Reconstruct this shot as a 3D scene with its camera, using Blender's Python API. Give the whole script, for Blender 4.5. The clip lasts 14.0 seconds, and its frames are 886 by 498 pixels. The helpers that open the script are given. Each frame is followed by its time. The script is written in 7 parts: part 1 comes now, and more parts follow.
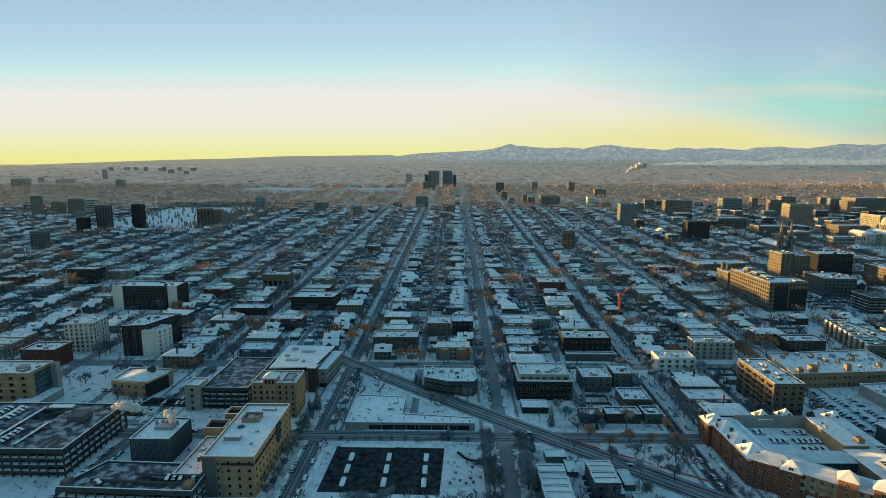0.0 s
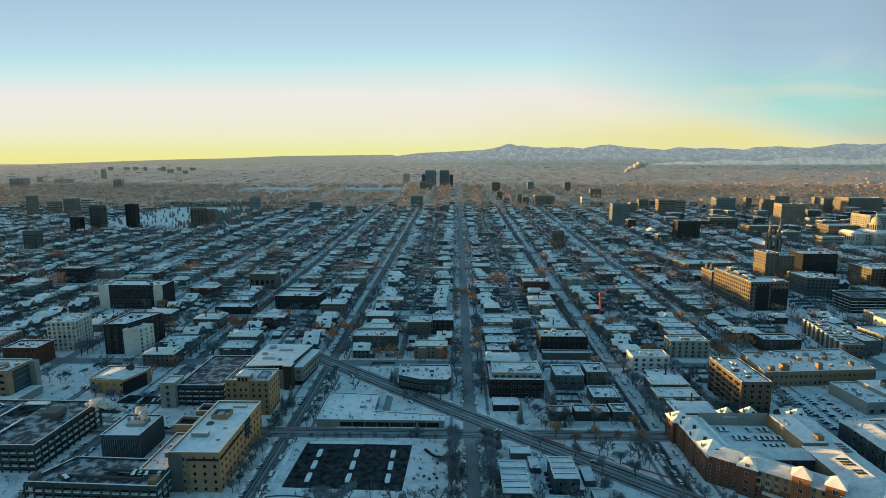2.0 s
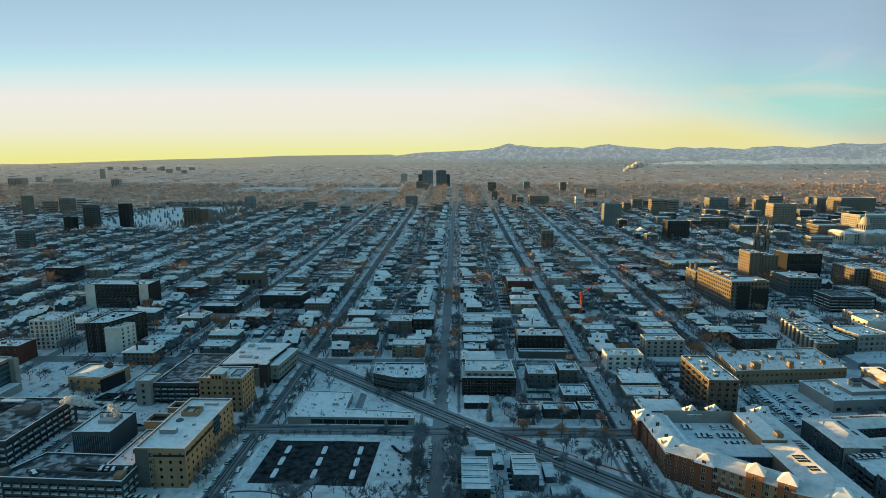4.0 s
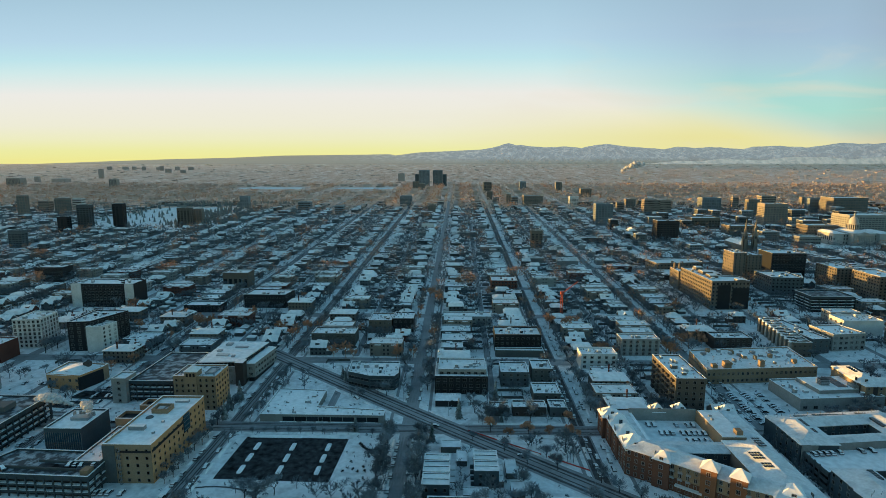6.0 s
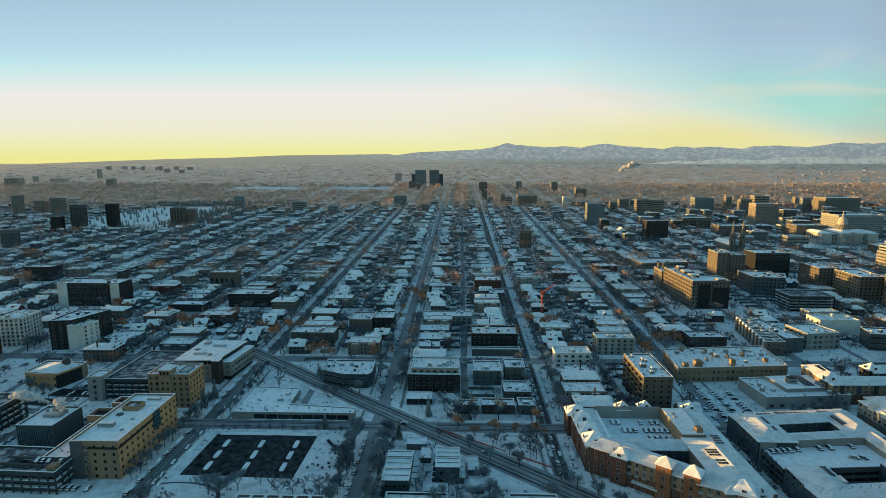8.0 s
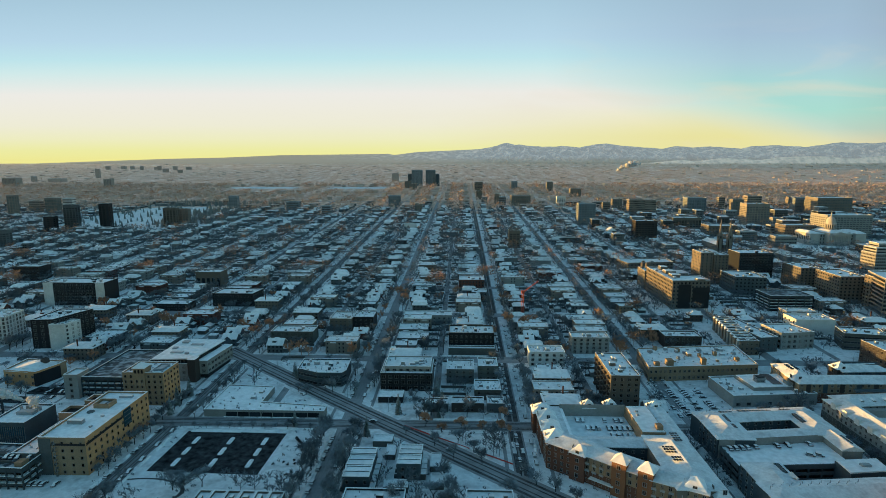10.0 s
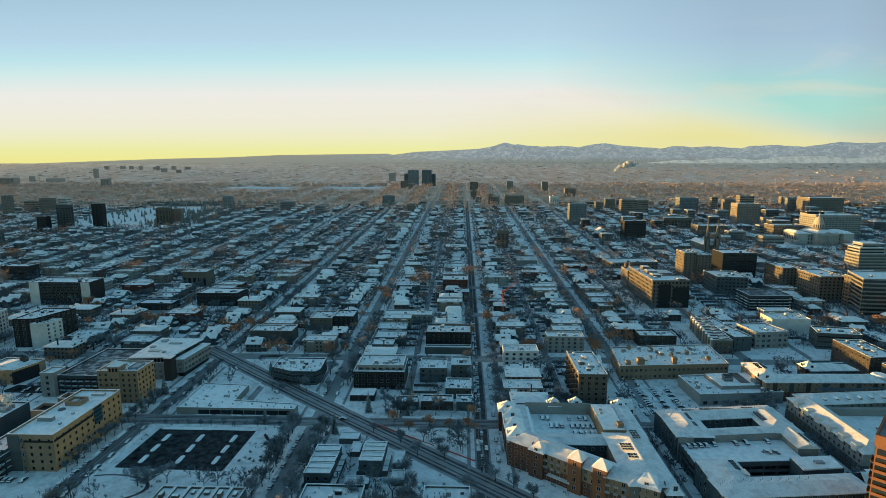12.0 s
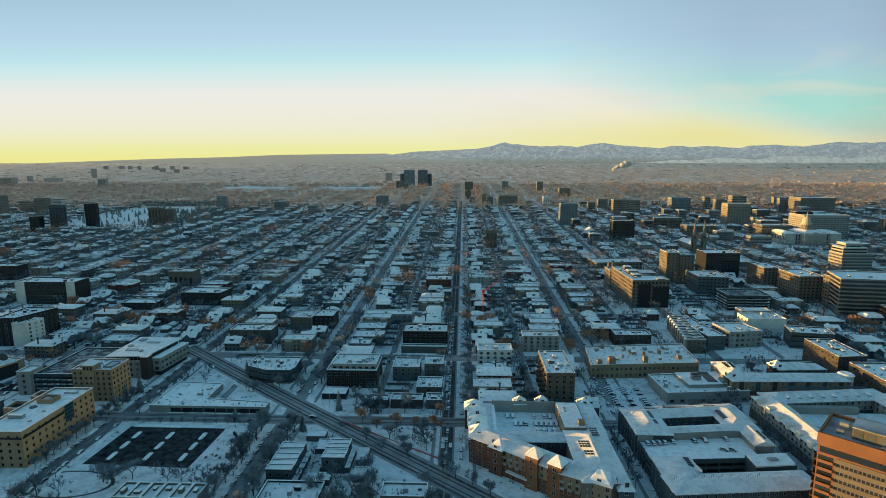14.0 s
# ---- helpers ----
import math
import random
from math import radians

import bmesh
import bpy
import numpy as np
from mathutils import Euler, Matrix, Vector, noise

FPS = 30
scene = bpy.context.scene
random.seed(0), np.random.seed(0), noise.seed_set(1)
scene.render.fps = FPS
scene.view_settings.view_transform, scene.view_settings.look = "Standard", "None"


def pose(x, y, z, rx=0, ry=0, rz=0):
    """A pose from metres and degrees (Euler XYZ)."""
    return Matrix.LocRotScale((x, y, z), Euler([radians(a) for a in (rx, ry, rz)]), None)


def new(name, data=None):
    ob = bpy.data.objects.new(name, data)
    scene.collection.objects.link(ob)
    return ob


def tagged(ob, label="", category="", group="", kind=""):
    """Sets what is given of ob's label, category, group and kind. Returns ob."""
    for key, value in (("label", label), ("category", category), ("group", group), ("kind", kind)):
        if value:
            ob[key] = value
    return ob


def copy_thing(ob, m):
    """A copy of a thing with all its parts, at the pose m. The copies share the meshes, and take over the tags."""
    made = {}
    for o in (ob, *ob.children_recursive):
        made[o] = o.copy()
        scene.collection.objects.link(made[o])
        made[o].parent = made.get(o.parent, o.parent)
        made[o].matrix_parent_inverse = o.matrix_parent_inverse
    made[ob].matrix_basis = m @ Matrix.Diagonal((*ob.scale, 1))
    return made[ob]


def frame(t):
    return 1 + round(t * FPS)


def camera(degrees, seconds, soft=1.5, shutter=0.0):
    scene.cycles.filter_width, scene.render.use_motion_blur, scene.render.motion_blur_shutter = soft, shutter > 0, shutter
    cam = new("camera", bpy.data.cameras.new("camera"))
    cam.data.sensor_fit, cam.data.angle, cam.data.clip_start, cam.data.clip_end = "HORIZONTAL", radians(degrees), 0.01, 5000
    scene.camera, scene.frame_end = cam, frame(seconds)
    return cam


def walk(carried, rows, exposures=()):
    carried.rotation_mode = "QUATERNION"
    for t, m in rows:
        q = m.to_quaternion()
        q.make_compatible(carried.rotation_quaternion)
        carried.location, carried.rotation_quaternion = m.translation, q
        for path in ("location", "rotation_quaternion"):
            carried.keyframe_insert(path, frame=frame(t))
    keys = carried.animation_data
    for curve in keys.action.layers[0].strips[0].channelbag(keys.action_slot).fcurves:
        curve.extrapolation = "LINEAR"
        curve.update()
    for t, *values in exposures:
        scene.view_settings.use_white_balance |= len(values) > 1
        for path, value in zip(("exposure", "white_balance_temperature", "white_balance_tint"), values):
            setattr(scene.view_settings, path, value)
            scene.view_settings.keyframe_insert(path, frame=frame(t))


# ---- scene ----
cam = camera(78.8, 14.0, soft=0.5)
# seconds, eye, heading to the left, pitch, roll: a drone sliding sideways
ROWS = [
    (0.0, -0.10, -5.14, 143.03, 1.259, -9.162, 0.029),
    (1.0, 8.51, -6.79, 143.26, 1.340, -9.179, 0.032),
    (2.0, 17.20, -8.44, 143.52, 1.419, -9.195, 0.035),
    (3.0, 25.96, -10.10, 143.80, 1.495, -9.211, 0.039),
    (4.0, 34.80, -11.75, 144.10, 1.570, -9.228, 0.042),
    (5.0, 43.72, -13.40, 144.41, 1.642, -9.244, 0.045),
    (6.0, 52.71, -15.05, 144.75, 1.713, -9.260, 0.048),
    (7.0, 61.77, -16.70, 145.11, 1.781, -9.277, 0.052),
    (8.0, 70.91, -18.34, 145.49, 1.847, -9.293, 0.055),
    (9.0, 80.13, -19.99, 145.89, 1.911, -9.309, 0.059),
    (10.0, 89.42, -21.64, 146.31, 1.973, -9.325, 0.062),
    (11.0, 98.79, -23.28, 146.75, 2.033, -9.341, 0.066),
    (12.0, 108.23, -24.93, 147.21, 2.091, -9.357, 0.070),
    (13.0, 117.75, -26.57, 147.69, 2.146, -9.374, 0.074),
    (14.0, 127.34, -28.21, 148.19, 2.200, -9.390, 0.077),
]
EXPOSURE, KELVIN, TINT = 2.05, 4900, -22
walk(cam, [(t, pose(x, y, z, 90 + pitch, roll, yaw)) for t, x, y, z, yaw, pitch, roll in ROWS],
     [(0.0, EXPOSURE, KELVIN, TINT), (14.0, EXPOSURE, KELVIN, TINT)])

# ---- light: a low winter sun from the left, and the sky ----
SUN_ELEVATION, SUN_LEFT = 1.2, 79.0        # degrees above the horizon, and left of straight ahead
world = bpy.data.worlds.new("world")
scene.world = world
world.use_nodes = True
wn, wl = world.node_tree.nodes, world.node_tree.links
sky = wn.new("ShaderNodeTexSky")
sky.sky_type, sky.sun_disc = "NISHITA", False
sky.sun_elevation, sky.sun_rotation = radians(SUN_ELEVATION), radians(-SUN_LEFT)
sky.air_density, sky.dust_density, sky.ozone_density = 1.0, 1.0, 1.4
wl.new(sky.outputs["Color"], wn["Background"].inputs["Color"])
wn["Background"].inputs["Strength"].default_value = 0.15
sun = new("sun", bpy.data.lights.new("sun", "SUN"))
sun.data.energy, sun.data.angle, sun.data.color = 3.0, radians(0.5), (1.0, 0.42, 0.09)
to_sun = Vector((-math.sin(radians(SUN_LEFT)) * math.cos(radians(SUN_ELEVATION)),
                 math.cos(radians(SUN_LEFT)) * math.cos(radians(SUN_ELEVATION)), math.sin(radians(SUN_ELEVATION))))
sun.matrix_world = to_sun.to_track_quat("Z", "Y").to_matrix().to_4x4()


# ---- materials ----
def material(name, colour, rough=0.8, metal=0.0, second=None, grain=1.0, bump=0.15, vary=0.12, spread=0.5, coarse=0.12, gloss=0.2, bias=0.0):
    """A surface with two scales of variation: colour to second in stains of 1/coarse m, grain with relief, and a shift per object."""
    m = bpy.data.materials.new(name)
    m.use_nodes = True
    n, l = m.node_tree.nodes, m.node_tree.links
    b = n["Principled BSDF"]
    b.inputs["Specular IOR Level"].default_value = gloss
    b.inputs["Roughness"].default_value, b.inputs["Metallic"].default_value = rough, metal
    where = n.new("ShaderNodeNewGeometry").outputs["Position"]
    big, fine = n.new("ShaderNodeTexNoise"), n.new("ShaderNodeTexNoise")
    big.inputs["Scale"].default_value, big.inputs["Detail"].default_value = coarse, 5.0
    fine.inputs["Scale"].default_value, fine.inputs["Detail"].default_value = grain, 4.0
    l.new(where, big.inputs["Vector"]), l.new(where, fine.inputs["Vector"])
    ramp = n.new("ShaderNodeMapRange")
    ramp.inputs["From Min"].default_value, ramp.inputs["From Max"].default_value = 0.5 - spread / 2 + bias, 0.5 + spread / 2 + bias
    l.new(big.outputs["Fac"], ramp.inputs["Value"])
    mix = n.new("ShaderNodeMix")
    mix.data_type = "RGBA"
    mix.inputs[6].default_value = (*colour, 1)
    mix.inputs[7].default_value = (*(second or [c * 0.72 for c in colour]), 1)
    l.new(ramp.outputs["Result"], mix.inputs[0])
    hsv = n.new("ShaderNodeHueSaturation")
    l.new(mix.outputs[2], hsv.inputs["Color"])
    info = n.new("ShaderNodeObjectInfo")
    add = n.new("ShaderNodeMath")
    add.operation = "MULTIPLY_ADD"
    l.new(info.outputs["Random"], add.inputs[0])
    add.inputs[1].default_value, add.inputs[2].default_value = vary * 2, 1 - vary
    mul = n.new("ShaderNodeMath")
    mul.operation = "MULTIPLY_ADD"
    l.new(fine.outputs["Fac"], mul.inputs[0])
    mul.inputs[1].default_value, mul.inputs[2].default_value = 0.5, 0.75
    val = n.new("ShaderNodeMath")
    val.operation = "MULTIPLY"
    l.new(add.outputs[0], val.inputs[0]), l.new(mul.outputs[0], val.inputs[1])
    l.new(val.outputs[0], hsv.inputs["Value"])
    l.new(hsv.outputs["Color"], b.inputs["Base Color"])
    if bump:
        bu = n.new("ShaderNodeBump")
        bu.inputs["Strength"].default_value, bu.inputs["Distance"].default_value = bump, 0.3
        l.new(fine.outputs["Fac"], bu.inputs["Height"])
        l.new(bu.outputs["Normal"], b.inputs["Normal"])
    return m


SNOW = material("snow", (0.80, 0.81, 0.83), 0.75, second=(0.42, 0.42, 0.425), grain=0.5, bump=0.3, vary=0.02, coarse=0.16, spread=0.34, bias=0.14)
ROOF_SNOW = material("roof_snow", (0.86, 0.87, 0.89), 0.7, second=(0.62, 0.63, 0.65), grain=0.7, bump=0.08, vary=0.08, coarse=0.35, spread=0.30, bias=0.12)
# greyer than ROOF_SNOW: lens darkening towards the corners is put into its colour
PITCH_SNOW = material("dimmed_pitch_snow", (0.72, 0.735, 0.76), 0.75, second=(0.50, 0.51, 0.535), grain=0.9, bump=0.12, vary=0.05, coarse=0.25, spread=0.30, bias=0.10)
SWEPT = material("swept_asphalt", (0.010, 0.011, 0.013), 0.9, second=(0.085, 0.09, 0.098), grain=1.6, bump=0.05, vary=0.0, coarse=0.3, spread=0.5, gloss=0.03, bias=0.05)
THIN_SNOW = material("thin_roof_snow", (0.50, 0.51, 0.53), 0.75, second=(0.13, 0.13, 0.135), grain=0.7, bump=0.2, vary=0.1, coarse=0.1)
SLUSH = material("slush", (0.37, 0.38, 0.395), 0.6, second=(0.19, 0.19, 0.20), grain=0.9, bump=0.1, vary=0.03, coarse=0.05)
PACKED = material("packed_snow", (0.36, 0.37, 0.39), 0.6, second=(0.20, 0.205, 0.215), grain=0.5, bump=0.1, vary=0.03, coarse=0.08)
STONE = material("pale_granite", (0.46, 0.44, 0.41), 0.8, second=(0.36, 0.35, 0.33), vary=0.05)
WET = material("wet_asphalt", (0.055, 0.057, 0.06), 0.7, second=(0.12, 0.12, 0.125), grain=1.4, bump=0.05, vary=0.03, coarse=0.25, spread=0.3, gloss=0.08)
# asphalt, and also the black that stands in for shade inside decks
LOT = material("black_asphalt_and_shade", (0.010, 0.011, 0.012), 0.9, second=(0.085, 0.09, 0.098), grain=0.9, bump=0.05, vary=0.0, coarse=0.22, spread=0.3, gloss=0.03, bias=0.05)
DECK = material("slushy_deck", (0.045, 0.05, 0.057), 0.6, second=(0.36, 0.38, 0.41), grain=0.6, bump=0.1, vary=0.05, coarse=0.28, spread=0.16, bias=0.03)
CONCRETE = material("stained_concrete", (0.058, 0.073, 0.085), 0.85, second=(0.038, 0.048, 0.056), vary=0.05, coarse=0.15)
CREAM = material("cream_stucco", (0.30, 0.228, 0.15), 0.8, vary=0.04, grain=1.5)
# ochre paint, with the warm light on the walls mixed into it
OCHRE = material("warm_light_ochre_panel", (0.50, 0.295, 0.135), 0.8, second=(0.40, 0.25, 0.13), vary=0.04, grain=1.5)
PALE = material("pale_panel", (0.30, 0.30, 0.29), 0.7, vary=0.12)
WHITE = material("white_panel", (0.66, 0.66, 0.65), 0.6, vary=0.03)
TAN = material("tan_brick", (0.15, 0.13, 0.108), 0.85, second=(0.12, 0.108, 0.093), vary=0.16, grain=3.0)
BRICK = material("red_brown_brick", (0.13, 0.070, 0.050), 0.85, vary=0.05, grain=3.0)
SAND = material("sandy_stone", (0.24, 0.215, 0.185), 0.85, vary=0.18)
# HAZE and MIST: wall colours paled to put distance haze into them
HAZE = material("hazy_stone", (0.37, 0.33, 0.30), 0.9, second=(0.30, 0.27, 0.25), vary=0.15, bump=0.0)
MIST = material("hazed_blue_grey_stone", (0.22, 0.25, 0.28), 0.8, vary=0.15)
BROWN = material("brown_brick", (0.062, 0.056, 0.053), 0.85, vary=0.15, grain=3.0)
RED = material("red_brick", (0.10, 0.050, 0.040), 0.85, vary=0.12, grain=3.0)
ORANGE = material("orange_brick", (0.21, 0.105, 0.055), 0.8, vary=0.03, grain=3.0)
GREY = material("grey_concrete", (0.105, 0.118, 0.127), 0.8, vary=0.2)
DARK = material("charcoal_panel", (0.020, 0.023, 0.028), 0.55, vary=0.1)
OLIVE = material("olive_siding", (0.105, 0.11, 0.105), 0.8, vary=0.18)
BLUE = material("blue_grey_siding", (0.072, 0.092, 0.11), 0.8, vary=0.15)
GLASS = material("window_glass", (0.030, 0.040, 0.050), 0.18, metal=0.3, vary=0.5, bump=0.0, gloss=0.5)
CURTAIN = material("curtain_glass", (0.05, 0.09, 0.12), 0.15, metal=0.3, vary=0.05, bump=0.0)
FRAME = material("window_frame", (0.22, 0.21, 0.20), 0.6, bump=0.0)
METAL = material("grey_metal", (0.38, 0.40, 0.42), 0.45, metal=0.6, vary=0.15)
BARK = material("frosted_bark", (0.055, 0.06, 0.067), 0.9, second=(0.022, 0.024, 0.027), grain=3, vary=0.25)
TWIG = material("frosted_twigs", (0.27, 0.31, 0.355), 0.9, second=(0.085, 0.10, 0.12), grain=2.0, bump=0.0, vary=0.3, coarse=0.4)
# orange of low sunlight on tree crowns, put into the leaf colour
SUN_ORANGE = material("sun_orange_leaves", (0.50, 0.30, 0.19), 0.9, second=(0.33, 0.20, 0.13), grain=2.0, bump=0.0, vary=0.25, coarse=0.4)
NEEDLE = material("spruce_needles", (0.05, 0.075, 0.06), 0.9, second=(0.4, 0.42, 0.44), grain=1.5, bump=0.0, vary=0.2, coarse=0.6)
CAR = material("car_paint", (0.20, 0.21, 0.23), 0.35, metal=0.3, second=(0.10, 0.10, 0.11), vary=0.7, bump=0.0)
RUBBER = material("rubber", (0.02, 0.02, 0.02), 0.8, bump=0.0)
RUST_PAINT = material("red_crane_paint", (0.50, 0.10, 0.05), 0.6, vary=0.0)
RED_PLASTIC = material("red_plastic", (0.45, 0.08, 0.07), 0.6, vary=0.0)
STEAM = material("steam", (0.85, 0.85, 0.85), 1.0, bump=0.0)
steam_nodes, steam_links = STEAM.node_tree.nodes, STEAM.node_tree.links
veil, clear = steam_nodes.new("ShaderNodeMixShader"), steam_nodes.new("ShaderNodeBsdfTransparent")
veil.inputs[0].default_value = 0.42
steam_links.new(clear.outputs[0], veil.inputs[1]), steam_links.new(steam_nodes["Principled BSDF"].outputs[0], veil.inputs[2])
steam_links.new(veil.outputs[0], steam_nodes["Material Output"].inputs["Surface"])
# paler than the near ground: distance haze is put into these colours
PLAIN = material("hazed_far_city", (0.80, 0.66, 0.56), 0.9, second=(0.55, 0.44, 0.36), grain=0.03, bump=0.0, coarse=0.005, spread=0.22)
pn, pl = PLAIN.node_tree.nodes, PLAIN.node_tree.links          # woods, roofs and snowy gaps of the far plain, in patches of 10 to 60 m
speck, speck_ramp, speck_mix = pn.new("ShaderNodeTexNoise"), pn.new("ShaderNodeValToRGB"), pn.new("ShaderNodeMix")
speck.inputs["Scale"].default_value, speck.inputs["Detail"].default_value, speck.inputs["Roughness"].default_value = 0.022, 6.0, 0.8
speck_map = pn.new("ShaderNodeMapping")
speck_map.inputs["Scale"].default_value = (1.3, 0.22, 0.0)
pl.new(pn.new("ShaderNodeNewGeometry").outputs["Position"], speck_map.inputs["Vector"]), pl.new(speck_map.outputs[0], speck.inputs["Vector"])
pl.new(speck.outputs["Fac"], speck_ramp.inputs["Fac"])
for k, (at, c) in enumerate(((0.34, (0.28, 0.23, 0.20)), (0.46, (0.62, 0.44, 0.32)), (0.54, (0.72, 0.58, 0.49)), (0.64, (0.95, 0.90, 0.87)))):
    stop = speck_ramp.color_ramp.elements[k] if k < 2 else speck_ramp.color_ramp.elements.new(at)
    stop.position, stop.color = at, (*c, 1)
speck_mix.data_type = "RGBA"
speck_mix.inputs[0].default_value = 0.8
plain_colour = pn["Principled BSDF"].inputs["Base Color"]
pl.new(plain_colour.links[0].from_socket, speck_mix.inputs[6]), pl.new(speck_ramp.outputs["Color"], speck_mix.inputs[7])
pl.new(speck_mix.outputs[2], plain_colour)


def by_island(m, low, high):
    """Each loose piece of a joined mesh takes its own brightness between low and high."""
    n, l = m.node_tree.nodes, m.node_tree.links
    base = n["Principled BSDF"].inputs["Base Color"]
    ramp, mix = n.new("ShaderNodeMapRange"), n.new("ShaderNodeMix")
    ramp.inputs["To Min"].default_value, ramp.inputs["To Max"].default_value = low, high
    mix.data_type, mix.blend_type = "RGBA", "MULTIPLY"
    mix.inputs[0].default_value = 1.0
    l.new(n.new("ShaderNodeNewGeometry").outputs["Random Per Island"], ramp.inputs["Value"])
    l.new(base.links[0].from_socket, mix.inputs[6]), l.new(ramp.outputs["Result"], mix.inputs[7])
    l.new(mix.outputs[2], base)
    return m


FAR_ROOF = by_island(material("far_roof_snow", (0.90, 0.91, 0.93), 0.75, second=(0.60, 0.61, 0.63), grain=0.5, bump=0.0, vary=0.0, coarse=0.12, spread=0.3, bias=0.10), 0.72, 1.05)
WALLS = {"cream": CREAM, "pale": PALE, "white": WHITE, "tan": TAN, "brown": BROWN, "red": RED, "orange": ORANGE,
         "grey": GREY, "dark": DARK, "olive": OLIVE, "blue": BLUE, "glass": CURTAIN, "metal": METAL, "brick": BRICK, "sand": SAND, "mist": MIST, "haze": HAZE}


# ---- mesh tools ----
class Mesh:
    def __init__(self):
        self.v, self.f, self.k = [], [], []

    def add(self, verts, faces, slot=0):
        o = len(self.v)
        self.v += verts
        self.f += [[o + i for i in f] for f in faces]
        self.k += [slot] * len(faces)
        return self

    def box(self, x0, y0, z0, x1, y1, z1, slot=0):
        return self.prism([(x0, y0), (x1, y0), (x1, y1), (x0, y1)], z0, z1, slot)

    def prism(self, ring, z0, z1, slot=0, top=None):
        n = len(ring)
        top = top or ring
        self.add([(x, y, z0) for x, y in ring] + [(x, y, z1) for x, y in top],
                 [[i, (i + 1) % n, n + (i + 1) % n, n + i] for i in range(n)] + [list(range(n, 2 * n)), list(range(n))[::-1]], slot)
        return self

    def tube(self, a, b, ra, rb, n=5, slot=0):
        a, b = Vector(a), Vector(b)
        q = (b - a).to_track_quat("Z", "Y")
        ring = lambda c, r: [tuple(c + q @ Vector((r * math.cos(6.2832 * i / n), r * math.sin(6.2832 * i / n), 0))) for i in range(n)]
        self.add(ring(a, ra) + ring(b, rb), [[i, (i + 1) % n, n + (i + 1) % n, n + i] for i in range(n)] + [list(range(n, 2 * n)), list(range(n))[::-1]], slot)
        return self

    def data(self, name, *mats):
        me = bpy.data.meshes.new(name)
        me.from_pydata(self.v, [], self.f)
        for m in mats:
            me.materials.append(m)
        if len(mats) > 1:
            me.polygons.foreach_set("material_index", self.k)
        me.update()
        return me


def part(name, mesh, mat, parent, label="", at=None):
    me = mesh if isinstance(mesh, bpy.types.Mesh) else mesh.data(name, mat)
    ob = new(name, me)
    ob.parent = parent
    if at is not None:
        ob.matrix_basis = at
    return tagged(ob, label)


def ground_z(x, y):
    u = max(0.0, y - 260.0)
    return 0.030 * (math.sqrt(u * u + 3600.0) - 60.0)


def turn2(p, a):
    return (p[0] * math.cos(a) - p[1] * math.sin(a), p[0] * math.sin(a) + p[1] * math.cos(a))


def inset(ring, d):
    """The ring of a counter-clockwise footprint, moved inwards by d."""
    out, n = [], len(ring)
    for i in range(n):
        a, b, c = Vector(ring[i - 1]), Vector(ring[i]), Vector(ring[(i + 1) % n])
        u, w = (b - a).normalized(), (c - b).normalized()
        n1, n2 = Vector((-u.y, u.x)), Vector((-w.y, w.x))
        k = d / max(0.3, 1 + n1.dot(n2))
        out.append(tuple(b + (n1 + n2) * k))
    return out


window_meshes = {}


def window_mesh(w, h, pale=False):
    key = (round(w, 1), round(h, 1), pale)
    if key not in window_meshes:
        m, t = Mesh(), min(0.14, w * 0.1)
        rings = ((w / 2 + t, -t, h + t, 0.05), (w / 2 + t, -t, h + t, -0.10), (w / 2, 0, h, -0.10), (w / 2, 0, h, 0.0))
        for x, z0, z1, y in rings:
            m.v += [(-x, y, z0), (x, y, z0), (x, y, z1), (-x, y, z1)]
        for k in range(3):
            for i in range(4):
                m.f.append([4 * k + i, 4 * k + (i + 1) % 4, 4 * k + 4 + (i + 1) % 4, 4 * k + 4 + i][::1])
                m.k.append(0)
        m.f.append([12, 13, 14, 15])
        m.k.append(1)
        if w >= 1.15:
            m.add([(-0.06, -0.06, 0), (0.06, -0.06, 0), (0.06, -0.06, h), (-0.06, -0.06, h)], [[0, 1, 2, 3]])
        window_meshes[key] = m.data("window", PALE if pale else FRAME, GLASS)
    return window_meshes[key]


def wall_frame(a, b, u, z):
    """The pose on the wall from a to b (outside to the right of the way), u metres along it, at height z."""
    d = (Vector(b) - Vector(a)).normalized()
    p = Vector(a) + d * u
    return Matrix(((d.x, -d.y, 0, p.x), (d.y, d.x, 0, p.y), (0, 0, 1, z), (0, 0, 0, 1)))


def facade(root, a, b, h, floors, gap=3.6, w=1.6, tall=1.6, pale=False, base=0.9, skip=(), first=0):
    gap *= 1.05 if root.location.y > 450 else 1.2
    n = max(1, int(((Vector(b) - Vector(a)).length - 1.0) / gap))
    L, step = (Vector(b) - Vector(a)).length, h / floors
    me = window_mesh(w, min(tall, step - 0.9), pale)
    if root.location.y > 450:          # farther off one part holds the windows of a storey
        row = Mesh()
        for i in range(n):
            x = L * (i + 0.5) / n
            row.box(x - w / 2 - 0.1, -0.10, -0.1, x + w / 2 + 0.1, 0.1, min(tall, step - 0.9) + 0.1).box(x - w / 2, -0.13, 0, x + w / 2, 0.1, min(tall, step - 0.9), 1)
        me = row.data("storey_glazing", PALE if pale else FRAME, GLASS)
        for k in range(first, floors):
            tagged(part("storey_glazing", me, None, root, at=wall_frame(a, b, 0, k * step + base)), kind="stuff")
        return
    for k in range(first, floors):
        for i in range(n):
            if (i, k) not in skip:
                part("window", me, None, root, at=wall_frame(a, b, L * (i + 0.5) / n, k * step + base))


